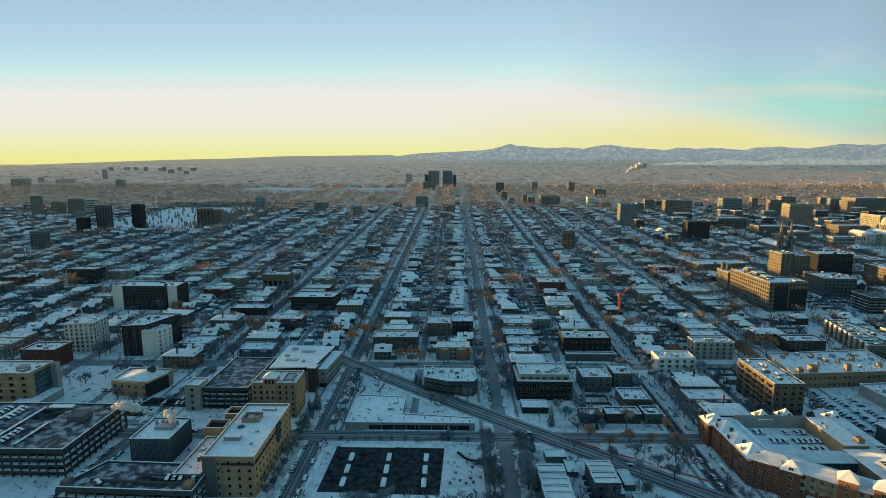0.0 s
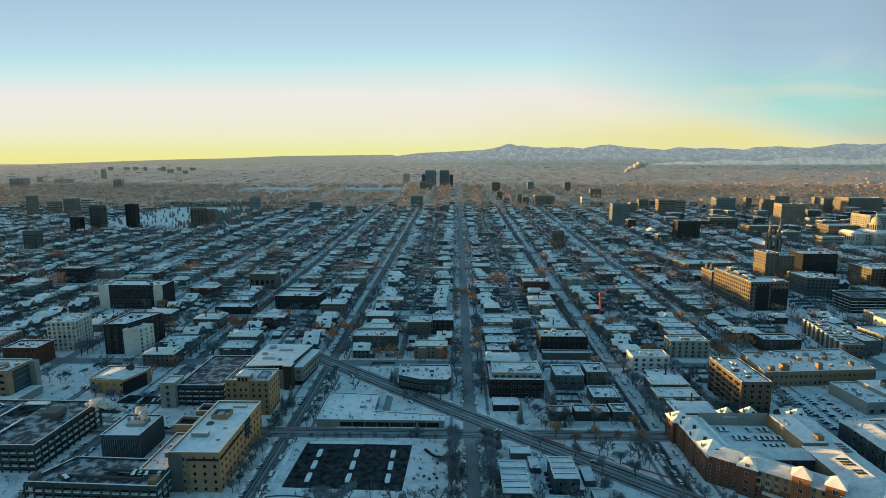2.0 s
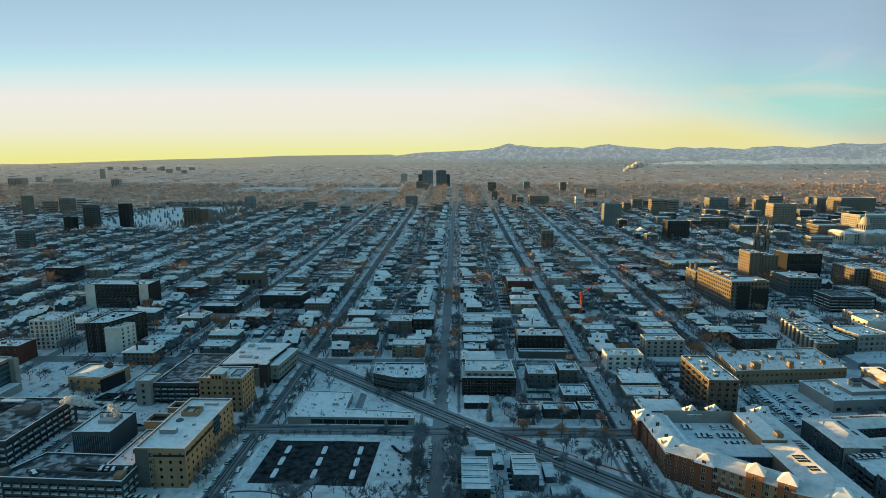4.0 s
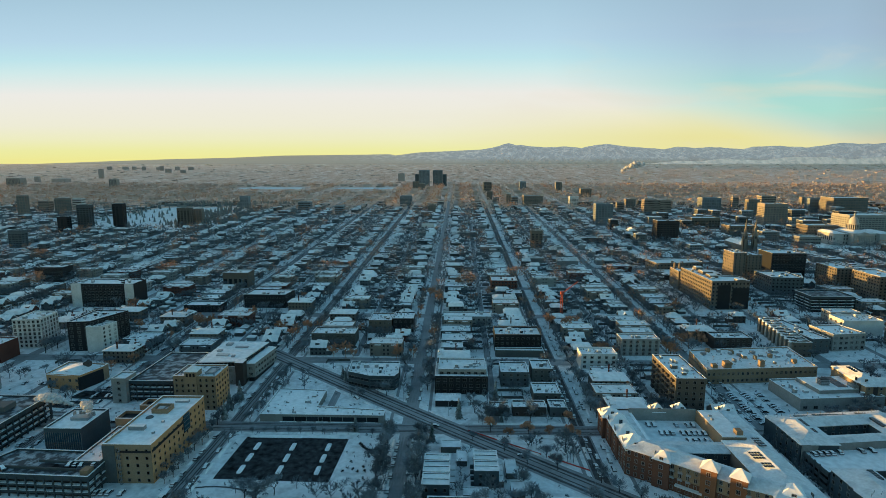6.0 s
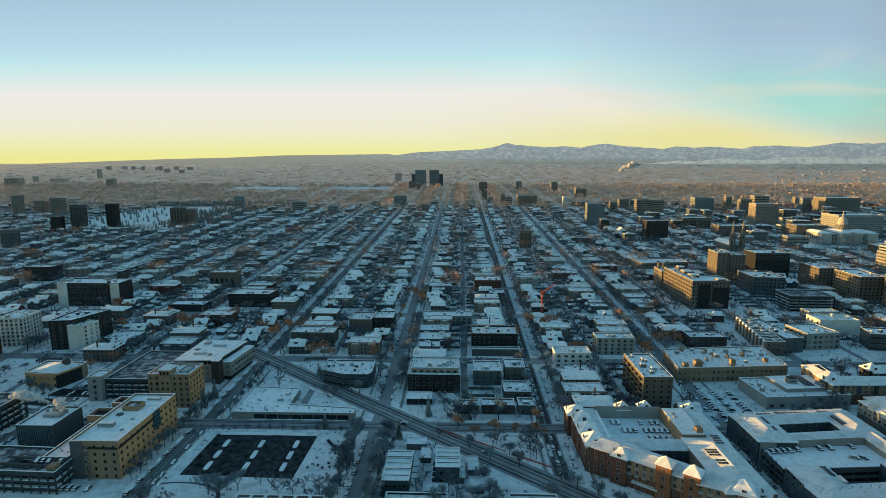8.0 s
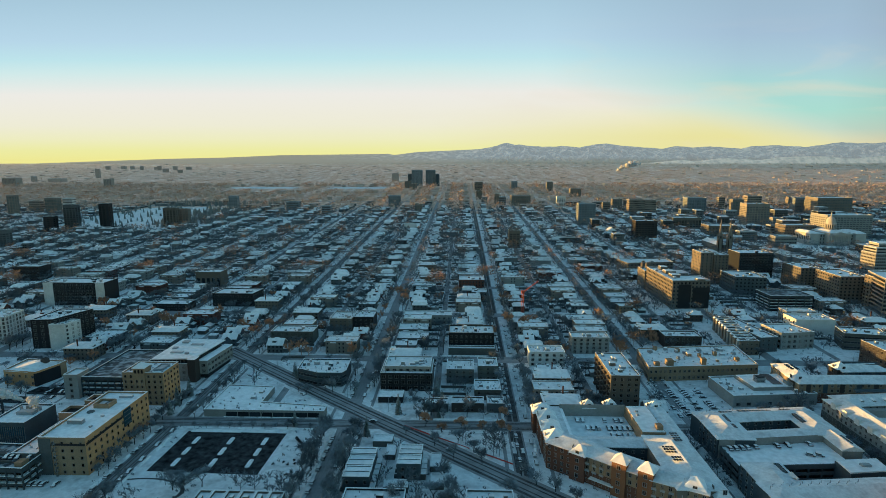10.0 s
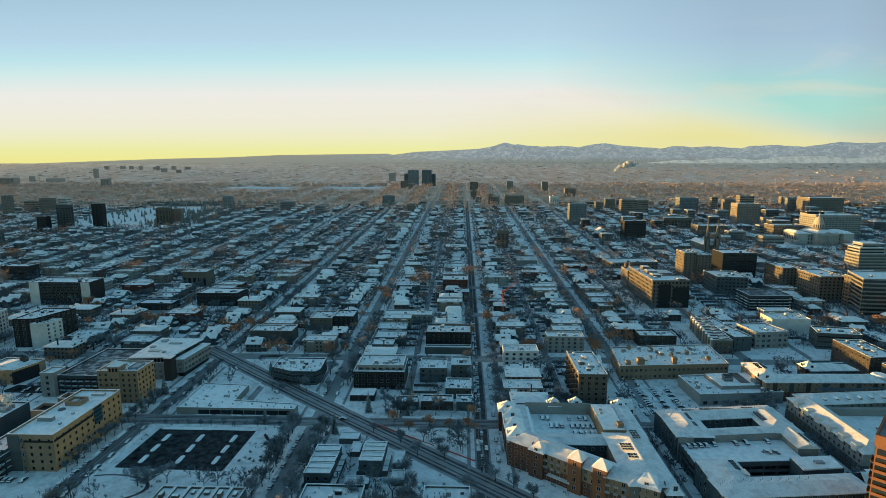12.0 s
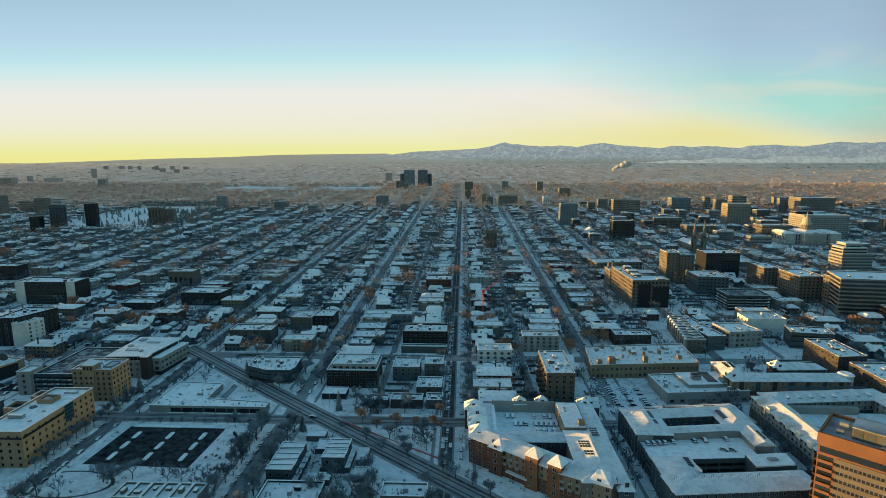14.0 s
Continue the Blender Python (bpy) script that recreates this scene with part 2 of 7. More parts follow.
def bands(root, a, b, h, floors, tall=1.5, name="window_band", base=1.0, mat=GLASS):
    """Ribbon windows: one long glazed strip a storey, set between sill and head."""
    L, step = (Vector(b) - Vector(a)).length, h / floors
    m = Mesh()
    m.box(0.6, -0.04, 0, L - 0.6, 0.1, tall, 1).box(0.5, -0.14, -0.15, L - 0.5, 0.1, 0).box(0.5, -0.14, tall, L - 0.5, 0.1, tall + 0.12)
    thick = 0.5 if root.location.y > 620 else 0.05
    for i in range(1, int(L / 2.4)):
        m.box(2.4 * i - thick, -0.09, 0, 2.4 * i + thick, 0.0, tall)
    me = m.data(name, FRAME, mat)
    for k in range(floors):
        part(name, me, None, root, at=wall_frame(a, b, 0, k * step + base))


def strips(root, a, b, h, gap=5.0, mat=GLASS):
    """Upright window strips, one part each, from the first storey to the roof."""
    L = (Vector(b) - Vector(a)).length
    n = max(2, int(L / gap))
    m, floors = Mesh(), max(2, int((h - 3.0) / 3.4))
    for k in range(floors):
        for s in (-1, 1):
            m.box(s * gap * 0.19 - gap * 0.15, -0.12, 2.6 + k * 3.4, s * gap * 0.19 + gap * 0.15, 0.1, 4.6 + k * 3.4)
    me = m.data("window_strip", mat)
    for i in range(n):
        tagged(part("window_strip", me, None, root, at=wall_frame(a, b, L * (i + 0.5) / n, 0)), kind="stuff")


taken = []          # footprints that the rows of houses keep clear of


def claim(ring, margin=2.0):
    xs, ys = [p[0] for p in ring], [p[1] for p in ring]
    taken.append((min(xs) - margin, min(ys) - margin, max(xs) + margin, max(ys) + margin))


def free(x0, y0, x1, y1):
    return all(x1 < a or x0 > c or y1 < b or y0 > d for a, b, c, d in taken)


def block(name, label, ring, h, wall="cream", floors=5, faces="", gap=3.6, w=1.5, tall=1.6, parapet=0.9, roof=None, category="building",
          units=3, ribbon=False, group="", pale=False, base=0.9, cornice=None, z=None, seed=1):
    """A flat-roofed building: footprint ring (counter-clockwise, metres), walls with a parapet, snow on the roof, roof units,
    windows on the named sides (indices of the ring's edges)."""
    rnd = random.Random(seed + int(ring[0][0] * 7 + ring[0][1] * 3))
    cx, cy = sum(p[0] for p in ring) / len(ring), sum(p[1] for p in ring) / len(ring)
    claim(ring)
    root = tagged(new(name), label, category, group)
    root.location = (cx, cy, ground_z(cx, cy) if z is None else z)
    r = [(x - cx, y - cy) for x, y in ring]
    n = len(r)
    inn = inset(r, 0.4)
    m = Mesh()
    top = h + parapet
    m.add([(x, y, -3.0) for x, y in r] + [(x, y, top) for x, y in r] + [(x, y, top) for x, y in inn] + [(x, y, h - 0.2) for x, y in inn],
          [[i, (i + 1) % n, n + (i + 1) % n, n + i] for i in range(n)] + [[n + i, n + (i + 1) % n, 2 * n + (i + 1) % n, 2 * n + i] for i in range(n)]
          + [[2 * n + i, 2 * n + (i + 1) % n, 3 * n + (i + 1) % n, 3 * n + i] for i in range(n)])
    part("wall", m, WALLS[wall], root)
    part("roof", Mesh().prism(inset(r, 0.38), h - 0.4, h), roof or ROOF_SNOW, root, "flat roof under snow")
    o1, o2 = inset(r, -0.12), inset(r, 0.45)
    m = Mesh()
    m.add([(x, y, top) for x, y in o1] + [(x, y, top + 0.16) for x, y in o1] + [(x, y, top + 0.16) for x, y in o2] + [(x, y, top) for x, y in o2],
          [[i + k * n, (i + 1) % n + k * n, (i + 1) % n + (k + 1) % 4 * n, i + (k + 1) % 4 * n] for k in range(4) for i in range(n)])
    part("coping", m, WALLS[cornice] if cornice else ROOF_SNOW, root)
    for e in faces:
        e = int(e)
        a, b = r[e], r[(e + 1) % n]
        if ribbon == "strips":
            # grey strips past 1000 m: distance haze put into the window colour
            strips(root, a, b, h, mat=GREY if wall in ("white", "pale") or ring[0][1] > 1000 else GLASS)
        elif ribbon:
            bands(root, a, b, h, floors, tall=min(tall, h / floors - 1.0))
        else:
            facade(root, a, b, h, floors, gap, w, tall, pale, base)
    xs, ys = [p[0] for p in r], [p[1] for p in r]
    if cy < 430 and units and max(xs) - min(xs) > 9:          # vent pipes, hatches and drifts on the roof
        m, area = Mesh(), (max(xs) - min(xs)) * (max(ys) - min(ys))
        for _ in range(int(6 + area / 40)):
            x, y = rnd.uniform(min(xs) + 1.5, max(xs) - 1.5), rnd.uniform(min(ys) + 1.5, max(ys) - 1.5)
            if inside(r, x - 1, y - 1) and inside(r, x + 1, y + 1):
                s, t = rnd.uniform(0.15, 0.5), rnd.uniform(0.15, 0.5)
                m.box(x - s, y - t, h - 0.1, x + s, y + t, h + rnd.uniform(0.3, 1.0))
        tagged(part("roof_vents", m, METAL, root), kind="stuff")
    for i in range(units):
        sx, sy, sz = rnd.uniform(1.2, 3.4), rnd.uniform(1.2, 3.0), rnd.uniform(0.9, 2.2)
        for _ in range(20):
            x, y = rnd.uniform(min(xs) + 2.5, max(xs) - 2.5 - sx) if max(xs) - min(xs) > 9 else -sx / 2, rnd.uniform(min(ys) + 2.5, max(ys) - 2.5 - sy) if max(ys) - min(ys) > 9 else -sy / 2
            if inside(r, x, y) and inside(r, x + sx, y + sy) and inside(r, x + sx, y) and inside(r, x, y + sy):
                m = Mesh().box(x, y, h, x + sx, y + sy, h + sz)
                m.prism(rect(x - 0.08, y - 0.08, x + sx + 0.08, y + sy + 0.08), h + sz, h + sz + 0.22, 1, top=rect(x + 0.1, y + 0.1, x + sx - 0.1, y + sy - 0.1))
                part("roof_unit", m.data("roof_unit", METAL if i % 3 else WALLS[wall], ROOF_SNOW), None, root, "metal roof unit capped with snow")
                break
    return root


def inside(ring, x, y):
    odd = False
    for i in range(len(ring)):
        (x0, y0), (x1, y1) = ring[i - 1], ring[i]
        if (y0 > y) != (y1 > y) and x < (x1 - x0) * (y - y0) / (y1 - y0) + x0:
            odd = not odd
    return odd


def rect(x0, y0, x1, y1):
    return [(x0, y0), (x1, y0), (x1, y1), (x0, y1)]


# ---- ground: one sheet that rises gently to the far plain and the hills ----
STREETS = [-72 + 97.3 * i for i in range(-17, 19)]
AVENUES = [163, 260, 357, 463, 560, 660, 760, 860, 960, 1060, 1160, 1260, 1360, 1460, 1560, 1660, 1760, 1860, 1960, 2060]
FAR_END = 4450.0
m = Mesh()
gy = [-400, 0, 200, 260, 300, 350, 400, 480, 560, 700, 900, 1200, 1600, 2100, 2800, 3600, FAR_END]
gx = [-4600, -3000, -1500, -700, -200, 200, 700, 1500, 3000, 4600]
m.add([(x, y, ground_z(x, y)) for y in gy for x in gx],
      [[j * len(gx) + i, j * len(gx) + i + 1, (j + 1) * len(gx) + i + 1, (j + 1) * len(gx) + i] for j in range(len(gy) - 1) for i in range(len(gx) - 1)])
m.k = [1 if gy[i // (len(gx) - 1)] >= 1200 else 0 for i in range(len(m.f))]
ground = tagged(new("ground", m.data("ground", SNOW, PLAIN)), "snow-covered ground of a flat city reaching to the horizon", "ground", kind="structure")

# mountains and hills along the horizon
def ridge(name, label, y0, profile, mat, depth):
    """A range of hills at distance y0: crest heights from (x, z) pairs, broken up by noise and folded into spurs."""
    m, xs = Mesh(), [p[0] for p in profile]
    n, rows = 520, 20
    for i in range(n + 1):
        x = xs[0] + (xs[-1] - xs[0]) * i / n
        crest = float(np.interp(x, xs, [p[1] for p in profile]))
        foot = ground_z(x, y0 - depth) - 6
        rough = min(1.0, max(0.03, (crest - 222) / 45))
        crest += rough * 5 * noise.fractal(Vector((x / 70, 7.0, 0)), 1.0, 2.0, 5)
        for j in range(rows + 1):
            s = j / rows
            fold = 1 - 2.2 * abs(noise.fractal(Vector((x / 95 + 0.8 * s, s * 1.6, 3.0)), 1.0, 2.0, 4))          # sharp spurs between gullies
            bulge = s * (1 - s) * 4
            y = y0 - depth * (1 - s) - rough * fold * 0.20 * depth * bulge
            z = foot + (crest - foot) * (s ** 0.9) + rough * 12 * (fold - 0.4) * bulge * min(1.0, (crest - foot) / 110)
            m.v.append((x, y, min(z, crest + 1)))
    for i in range(n):
        for j in range(rows):
            a = i * (rows + 1) + j
            m.f.append([a, a + rows + 1, a + rows + 2, a + 1])
            m.k.append(0)
    return tagged(new(name, m.data(name, mat)), label, "mountains", kind="structure")


def sky_backdrop():
    """The clear winter sky ahead, far behind the mountains: cream and yellow at the horizon, pale blue above, thin cirrus."""
    m, n = Mesh(), 24
    for i in range(n + 1):
        x = -5200 + 10400 * i / n
        m.v += [(x, 4790 - 0.000002 * x * x, -200), (x, 4790 - 0.000002 * x * x, 2300)]
    for i in range(n):
        m.f.append([2 * i, 2 * i + 2, 2 * i + 3, 2 * i + 1])
        m.k.append(0)
    mat = bpy.data.materials.new("clear_sky")
    mat.use_nodes = True
    nodes, links = mat.node_tree.nodes, mat.node_tree.links
    nodes.remove(nodes["Principled BSDF"])
    em = nodes.new("ShaderNodeEmission")
    links.new(em.outputs[0], nodes["Material Output"].inputs["Surface"])
    geo = nodes.new("ShaderNodeNewGeometry")
    xyz = nodes.new("ShaderNodeSeparateXYZ")
    links.new(geo.outputs["Position"], xyz.inputs[0])

    def spread(socket, lo, hi):
        r = nodes.new("ShaderNodeMapRange")
        r.inputs["From Min"].default_value, r.inputs["From Max"].default_value = lo, hi
        links.new(socket, r.inputs["Value"])
        return r.outputs["Result"]

    up, side = spread(xyz.outputs["Z"], 100, 1650), spread(xyz.outputs["X"], -3600, 3800)
    lean = nodes.new("ShaderNodeMath")          # the yellow reaches farther to the right low down
    lean.operation = "MULTIPLY_ADD"
    links.new(spread(up, 0.0, 0.45), lean.inputs[0])
    lean.inputs[1].default_value = 0.2475
    links.new(side, lean.inputs[2])
    across = spread(lean.outputs[0], 0.84, 1.06)
    ramps = []
    for stops in (SKY_LEFT, SKY_RIGHT):
        r = nodes.new("ShaderNodeValToRGB")
        r.color_ramp.interpolation = "LINEAR"
        while len(r.color_ramp.elements) < len(stops):
            r.color_ramp.elements.new(0.5)
        for e, (at, c) in zip(r.color_ramp.elements, stops):
            e.position, e.color = at, (*c, 1)
        links.new(up, r.inputs["Fac"])
        ramps.append(r.outputs["Color"])
    mix = nodes.new("ShaderNodeMix")
    mix.data_type = "RGBA"
    links.new(across, mix.inputs[0]), links.new(ramps[0], mix.inputs[6]), links.new(ramps[1], mix.inputs[7])
    glow_side, glow_up, gold = nodes.new("ShaderNodeMath"), nodes.new("ShaderNodeMath"), nodes.new("ShaderNodeMix")          # a golden patch low on the right of the middle
    glow_side.operation = glow_up.operation = "MULTIPLY"
    gold.data_type = "RGBA"
    links.new(spread(side, 0.46, 0.76), glow_side.inputs[0]), links.new(spread(up, 0.34, 0.16), glow_side.inputs[1])
    links.new(glow_side.outputs[0], glow_up.inputs[0]), links.new(spread(lean.outputs[0], 1.02, 0.90), glow_up.inputs[1])
    links.new(glow_up.outputs[0], gold.inputs[0]), links.new(mix.outputs[2], gold.inputs[6])
    gold.inputs[7].default_value = (0.97, 0.65, 0.27, 1)
    stretch = nodes.new("ShaderNodeMapping")
    stretch.inputs["Scale"].default_value = (0.0007, 0.0, 0.0042)
    stretch.inputs["Rotation"].default_value = (0, 0.12, 0)
    links.new(geo.outputs["Position"], stretch.inputs["Vector"])
    wisps = nodes.new("ShaderNodeTexNoise")
    wisps.inputs["Scale"].default_value, wisps.inputs["Detail"].default_value, wisps.inputs["Distortion"].default_value = 1.0, 7.0, 0.6
    links.new(stretch.outputs[0], wisps.inputs["Vector"])
    streak = spread(wisps.outputs["Fac"], 0.50, 0.95)
    band, amount = nodes.new("ShaderNodeMath"), nodes.new("ShaderNodeMath")          # thickest to the right, in the middle heights
    band.operation = amount.operation = "MULTIPLY"
    links.new(spread(side, 0.30, 0.92), band.inputs[0]), links.new(spread(up, 0.80, 0.45), band.inputs[1])
    links.new(band.outputs[0], amount.inputs[0]), links.new(streak, amount.inputs[1])
    dusk, dim = nodes.new("ShaderNodeMix"), spread(side, 0.92, 1.10)          # the sky is deeper towards the right end
    dusk.data_type, dusk.blend_type = "RGBA", "MULTIPLY"
    dusk.inputs[7].default_value = (0.78, 0.72, 0.68, 1)
    links.new(dim, dusk.inputs[0]), links.new(gold.outputs[2], dusk.inputs[6])
    cloud = nodes.new("ShaderNodeMix")
    cloud.data_type = "RGBA"
    links.new(amount.outputs[0], cloud.inputs[0]), links.new(dusk.outputs[2], cloud.inputs[6])
    cloud.inputs[7].default_value = (0.95, 0.60, 0.43, 1)
    links.new(cloud.outputs[2], em.inputs["Color"])
    em.inputs["Strength"].default_value = 0.263
    return tagged(new("sky_backdrop", m.data("sky_backdrop", mat)), "pale winter sky glowing yellow along the horizon", "sky", kind="structure")


SKY_LEFT = ((0.03, (1.02, 0.69, 0.22)), (0.09, (1.01, 0.71, 0.28)), (0.15, (1.02, 0.715, 0.40)), (0.23, (1.026, 0.71, 0.514)), (0.33, (1.027, 0.71, 0.571)),
            (0.40, (1.02, 0.71, 0.605)), (0.52, (0.797, 0.699, 0.633)), (0.59, (0.671, 0.659, 0.64)), (0.69, (0.612, 0.577, 0.629)), (0.90, (0.511, 0.497, 0.553)))
SKY_RIGHT = ((0.03, (0.92, 0.605, 0.284)), (0.12, (0.872, 0.593, 0.356)), (0.20, (0.652, 0.583, 0.443)), (0.30, (0.55, 0.615, 0.49)), (0.44, (0.545, 0.59, 0.518)),
             (0.56, (0.53, 0.513, 0.541)), (0.70, (0.484, 0.448, 0.52)), (0.90, (0.442, 0.417, 0.477)))
sky_backdrop()
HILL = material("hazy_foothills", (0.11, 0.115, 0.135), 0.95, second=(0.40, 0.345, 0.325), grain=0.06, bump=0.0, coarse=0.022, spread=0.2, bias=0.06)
glow = HILL.node_tree.nodes["Principled BSDF"]          # distance haze of the backdrop, added as a faint glow
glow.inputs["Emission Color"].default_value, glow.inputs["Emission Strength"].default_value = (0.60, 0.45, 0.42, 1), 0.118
PROFILE = [(-4500, 100), (-4016, 112), (-3246, 138), (-2484, 163), (-1982, 173), (-1483, 193), (-988, 198), (-545, 203), (-496, 193), (-300, 218), (-8, 230), (235, 242), (331, 256), (428, 285), (476, 294), (548, 280), (765, 261), (957, 266), (1101, 256), (1196, 275), (1315, 289), (1435, 270), (1793, 242), (1910, 266), (2053, 252),
           (2194, 261), (2455, 242), (2523, 261), (2710, 270), (2992, 256), (3176, 280), (3267, 294), (3454, 284), (3629, 289), (4400, 280)]
hill_nodes, hill_links = HILL.node_tree.nodes, HILL.node_tree.links
along = hill_nodes.new("ShaderNodeSeparateXYZ")
hill_links.new(hill_nodes.new("ShaderNodeNewGeometry").outputs["Position"], along.inputs[0])
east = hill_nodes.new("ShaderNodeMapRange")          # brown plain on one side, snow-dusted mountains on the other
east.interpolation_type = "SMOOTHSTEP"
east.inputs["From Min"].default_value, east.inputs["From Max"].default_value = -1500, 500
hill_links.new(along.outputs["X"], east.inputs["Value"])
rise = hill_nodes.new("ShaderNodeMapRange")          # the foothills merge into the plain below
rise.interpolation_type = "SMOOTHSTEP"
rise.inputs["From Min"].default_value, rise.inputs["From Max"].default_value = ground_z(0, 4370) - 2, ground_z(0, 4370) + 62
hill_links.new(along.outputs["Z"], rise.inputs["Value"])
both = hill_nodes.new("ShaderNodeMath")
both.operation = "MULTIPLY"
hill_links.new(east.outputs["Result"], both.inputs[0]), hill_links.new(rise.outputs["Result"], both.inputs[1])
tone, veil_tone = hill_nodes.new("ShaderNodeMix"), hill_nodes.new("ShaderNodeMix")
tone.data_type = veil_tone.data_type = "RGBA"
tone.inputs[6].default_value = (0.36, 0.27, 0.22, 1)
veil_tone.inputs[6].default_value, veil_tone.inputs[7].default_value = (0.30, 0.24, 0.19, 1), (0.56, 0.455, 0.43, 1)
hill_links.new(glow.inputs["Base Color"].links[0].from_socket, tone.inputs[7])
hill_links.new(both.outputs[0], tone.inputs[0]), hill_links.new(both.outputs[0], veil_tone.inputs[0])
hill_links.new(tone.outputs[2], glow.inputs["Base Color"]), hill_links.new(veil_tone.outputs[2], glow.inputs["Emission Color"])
FOOT_PROFILE = [(1350, 116), (1600, 128), (1800, 146), (1950, 140), (2150, 164), (2420, 146), (2620, 172), (2900, 176), (3150, 158), (3400, 180), (3700, 168), (4300, 178)]
FOOT_SNOW = material("sun_tinted_foothill_snow", (0.78, 0.62, 0.53), 0.95, second=(0.40, 0.34, 0.32), grain=0.05, bump=0.0, coarse=0.02, spread=0.3, bias=0.08)
foot_glow = FOOT_SNOW.node_tree.nodes["Principled BSDF"]          # the same distance haze as a glow; warm sunlight is put into the base colour
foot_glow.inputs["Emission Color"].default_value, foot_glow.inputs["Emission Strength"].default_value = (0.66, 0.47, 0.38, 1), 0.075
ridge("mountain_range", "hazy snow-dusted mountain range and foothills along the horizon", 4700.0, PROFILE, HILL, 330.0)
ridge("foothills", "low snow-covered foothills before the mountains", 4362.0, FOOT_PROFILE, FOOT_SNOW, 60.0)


# ---- roads ----
def strip(m, a, b, w, lift, step=40.0):
    """A road band from a to b, w wide, that follows the ground lift metres above it."""
    a, b = Vector(a), Vector(b)
    d = b - a
    n = max(1, int(d.length / step))
    s = Vector((-d.y, d.x)).normalized() * w / 2
    o = len(m.v)
    for i in range(n + 1):
        p = a + d * i / n
        for q in (p - s, p + s):
            m.v.append((q.x, q.y, ground_z(q.x, q.y) + lift + 0.0))
    for i in range(n):
        m.f.append([o + 2 * i, o + 2 * i + 2, o + 2 * i + 3, o + 2 * i + 1])
        m.k.append(0)


def road(label, a, b, w, tracks, lift, track_mat=WET, base=SLUSH):
    m = Mesh()
    strip(m, a, b, w, lift)
    ob = tagged(new("road", m.data("road", base)), label, "road", kind="structure")
    d = (Vector(b) - Vector(a)).normalized()
    s = Vector((-d.y, d.x))
    for off, tw in tracks:
        m = Mesh()
        strip(m, Vector(a) + s * off, Vector(b) + s * off, tw, lift + 0.03)
        part("wheel_track", m, track_mat, ob)
    return ob


for x in STREETS:
    if -900 < x < 1200:
        near = x in STREETS[16:21]
        ploughed = x == STREETS[19]
        x -= 3.6 if ploughed else 0.0
        road("side street ploughed to wet dark asphalt" if ploughed else "snow-packed side street between the houses", (x, 20 if -80 < x < 130 else 120), (x, 1480), 8.0,
             ((-1.75, 2.6), (1.75, 2.6)) if ploughed else ((-2.6, 0.7), (-1.2, 0.6), (1.1, 0.7), (2.5, 0.6)) if near else ((-2.0, 1.2), (2.0, 1.2)), 0.05, WET if ploughed or x in STREETS[16:18] else SLUSH, SLUSH if ploughed or x in STREETS[16:18] else PACKED)
for y in AVENUES[:14]:
    road("slushy avenue crossing the street grid", (-900, y), (1250, y), 11.0, ((-2.6, 0.9), (2.6, 0.9)) if y > 300 else ((-3.4, 0.7), (-1.9, 0.7), (1.8, 0.7), (3.3, 0.7)), 0.12, WET if y < 300 else SLUSH, PACKED)
road("wet diagonal avenue ploughed down to dark asphalt", (-90, 372), (163, 168), 14.0,
     ((-4.6, 1.5), (-2.0, 0.8), (1.5, 0.8), (4.0, 1.5)), 0.20, WET, PACKED)
for x in STREETS[11:23]:
    road("narrow snow-covered alley behind the houses", (x + 48.6, 262), (x + 48.6, 1160), 4.5, ((-0.9, 0.5), (0.9, 0.5)), 0.04, SLUSH, PACKED)


def snow_bank(a, b, off, seed):
    """Snow thrown up along a road's edge: an uneven low ridge, broken at the crossings."""
    r, m = random.Random(seed), Mesh()
    a, b = Vector(a), Vector(b)
    d = (b - a).normalized()
    s = Vector((-d.y, d.x))
    u, L = 0.0, (b - a).length
    while u < L:
        l = r.uniform(6, 16)
        p, q = a + d * u + s * off, a + d * min(L, u + l) + s * off
        spots = [p + (q - p) * k / 4 for k in range(5)]
        slant = 0.1 < abs(d.x) < 0.95
        clear = all((abs(d.x) > 0.95 or min(abs(v.y - y) for y in AVENUES) > 8) and (abs(d.y) > 0.95 or min(abs(v.x - x) for x in STREETS) > 7) and (slant or abs((v.x + 72) * 0.806 + (v.y - 358)) > 14) for v in spots)
        if clear:
            w, h = r.uniform(0.7, 1.3), r.uniform(0.35, 0.8)
            z = ground_z(p.x, p.y)
            ring = [tuple(p - s * w), tuple(q - s * w), tuple(q + s * w), tuple(p + s * w)]
            m.prism(ring, z, z + h, top=[tuple(v) for v in (p + d * 0.8 - s * w * 0.3, q - d * 0.8 - s * w * 0.3, q - d * 0.8 + s * w * 0.3, p + d * 0.8 + s * w * 0.3)])
        u += l + r.uniform(0.5, 4)
    tagged(new("snow_bank", m.data("snow_bank", ROOF_SNOW)), "ridges of ploughed snow along the roadside", "snow", kind="structure")


for k, x in enumerate(STREETS[16:21]):
    snow_bank((x, 170), (x, 460), 5.6, 300 + k), snow_bank((x, 170), (x, 460), -5.6, 320 + k)
for k, y in enumerate((163, 260, 357)):
    snow_bank((-260, y), (400, y), 6.6, 340 + k), snow_bank((-260, y), (400, y), -6.6, 350 + k)
snow_bank((-84, 367), (150, 178), 8.4, 360), snow_bank((-84, 367), (150, 178), -8.4, 361)
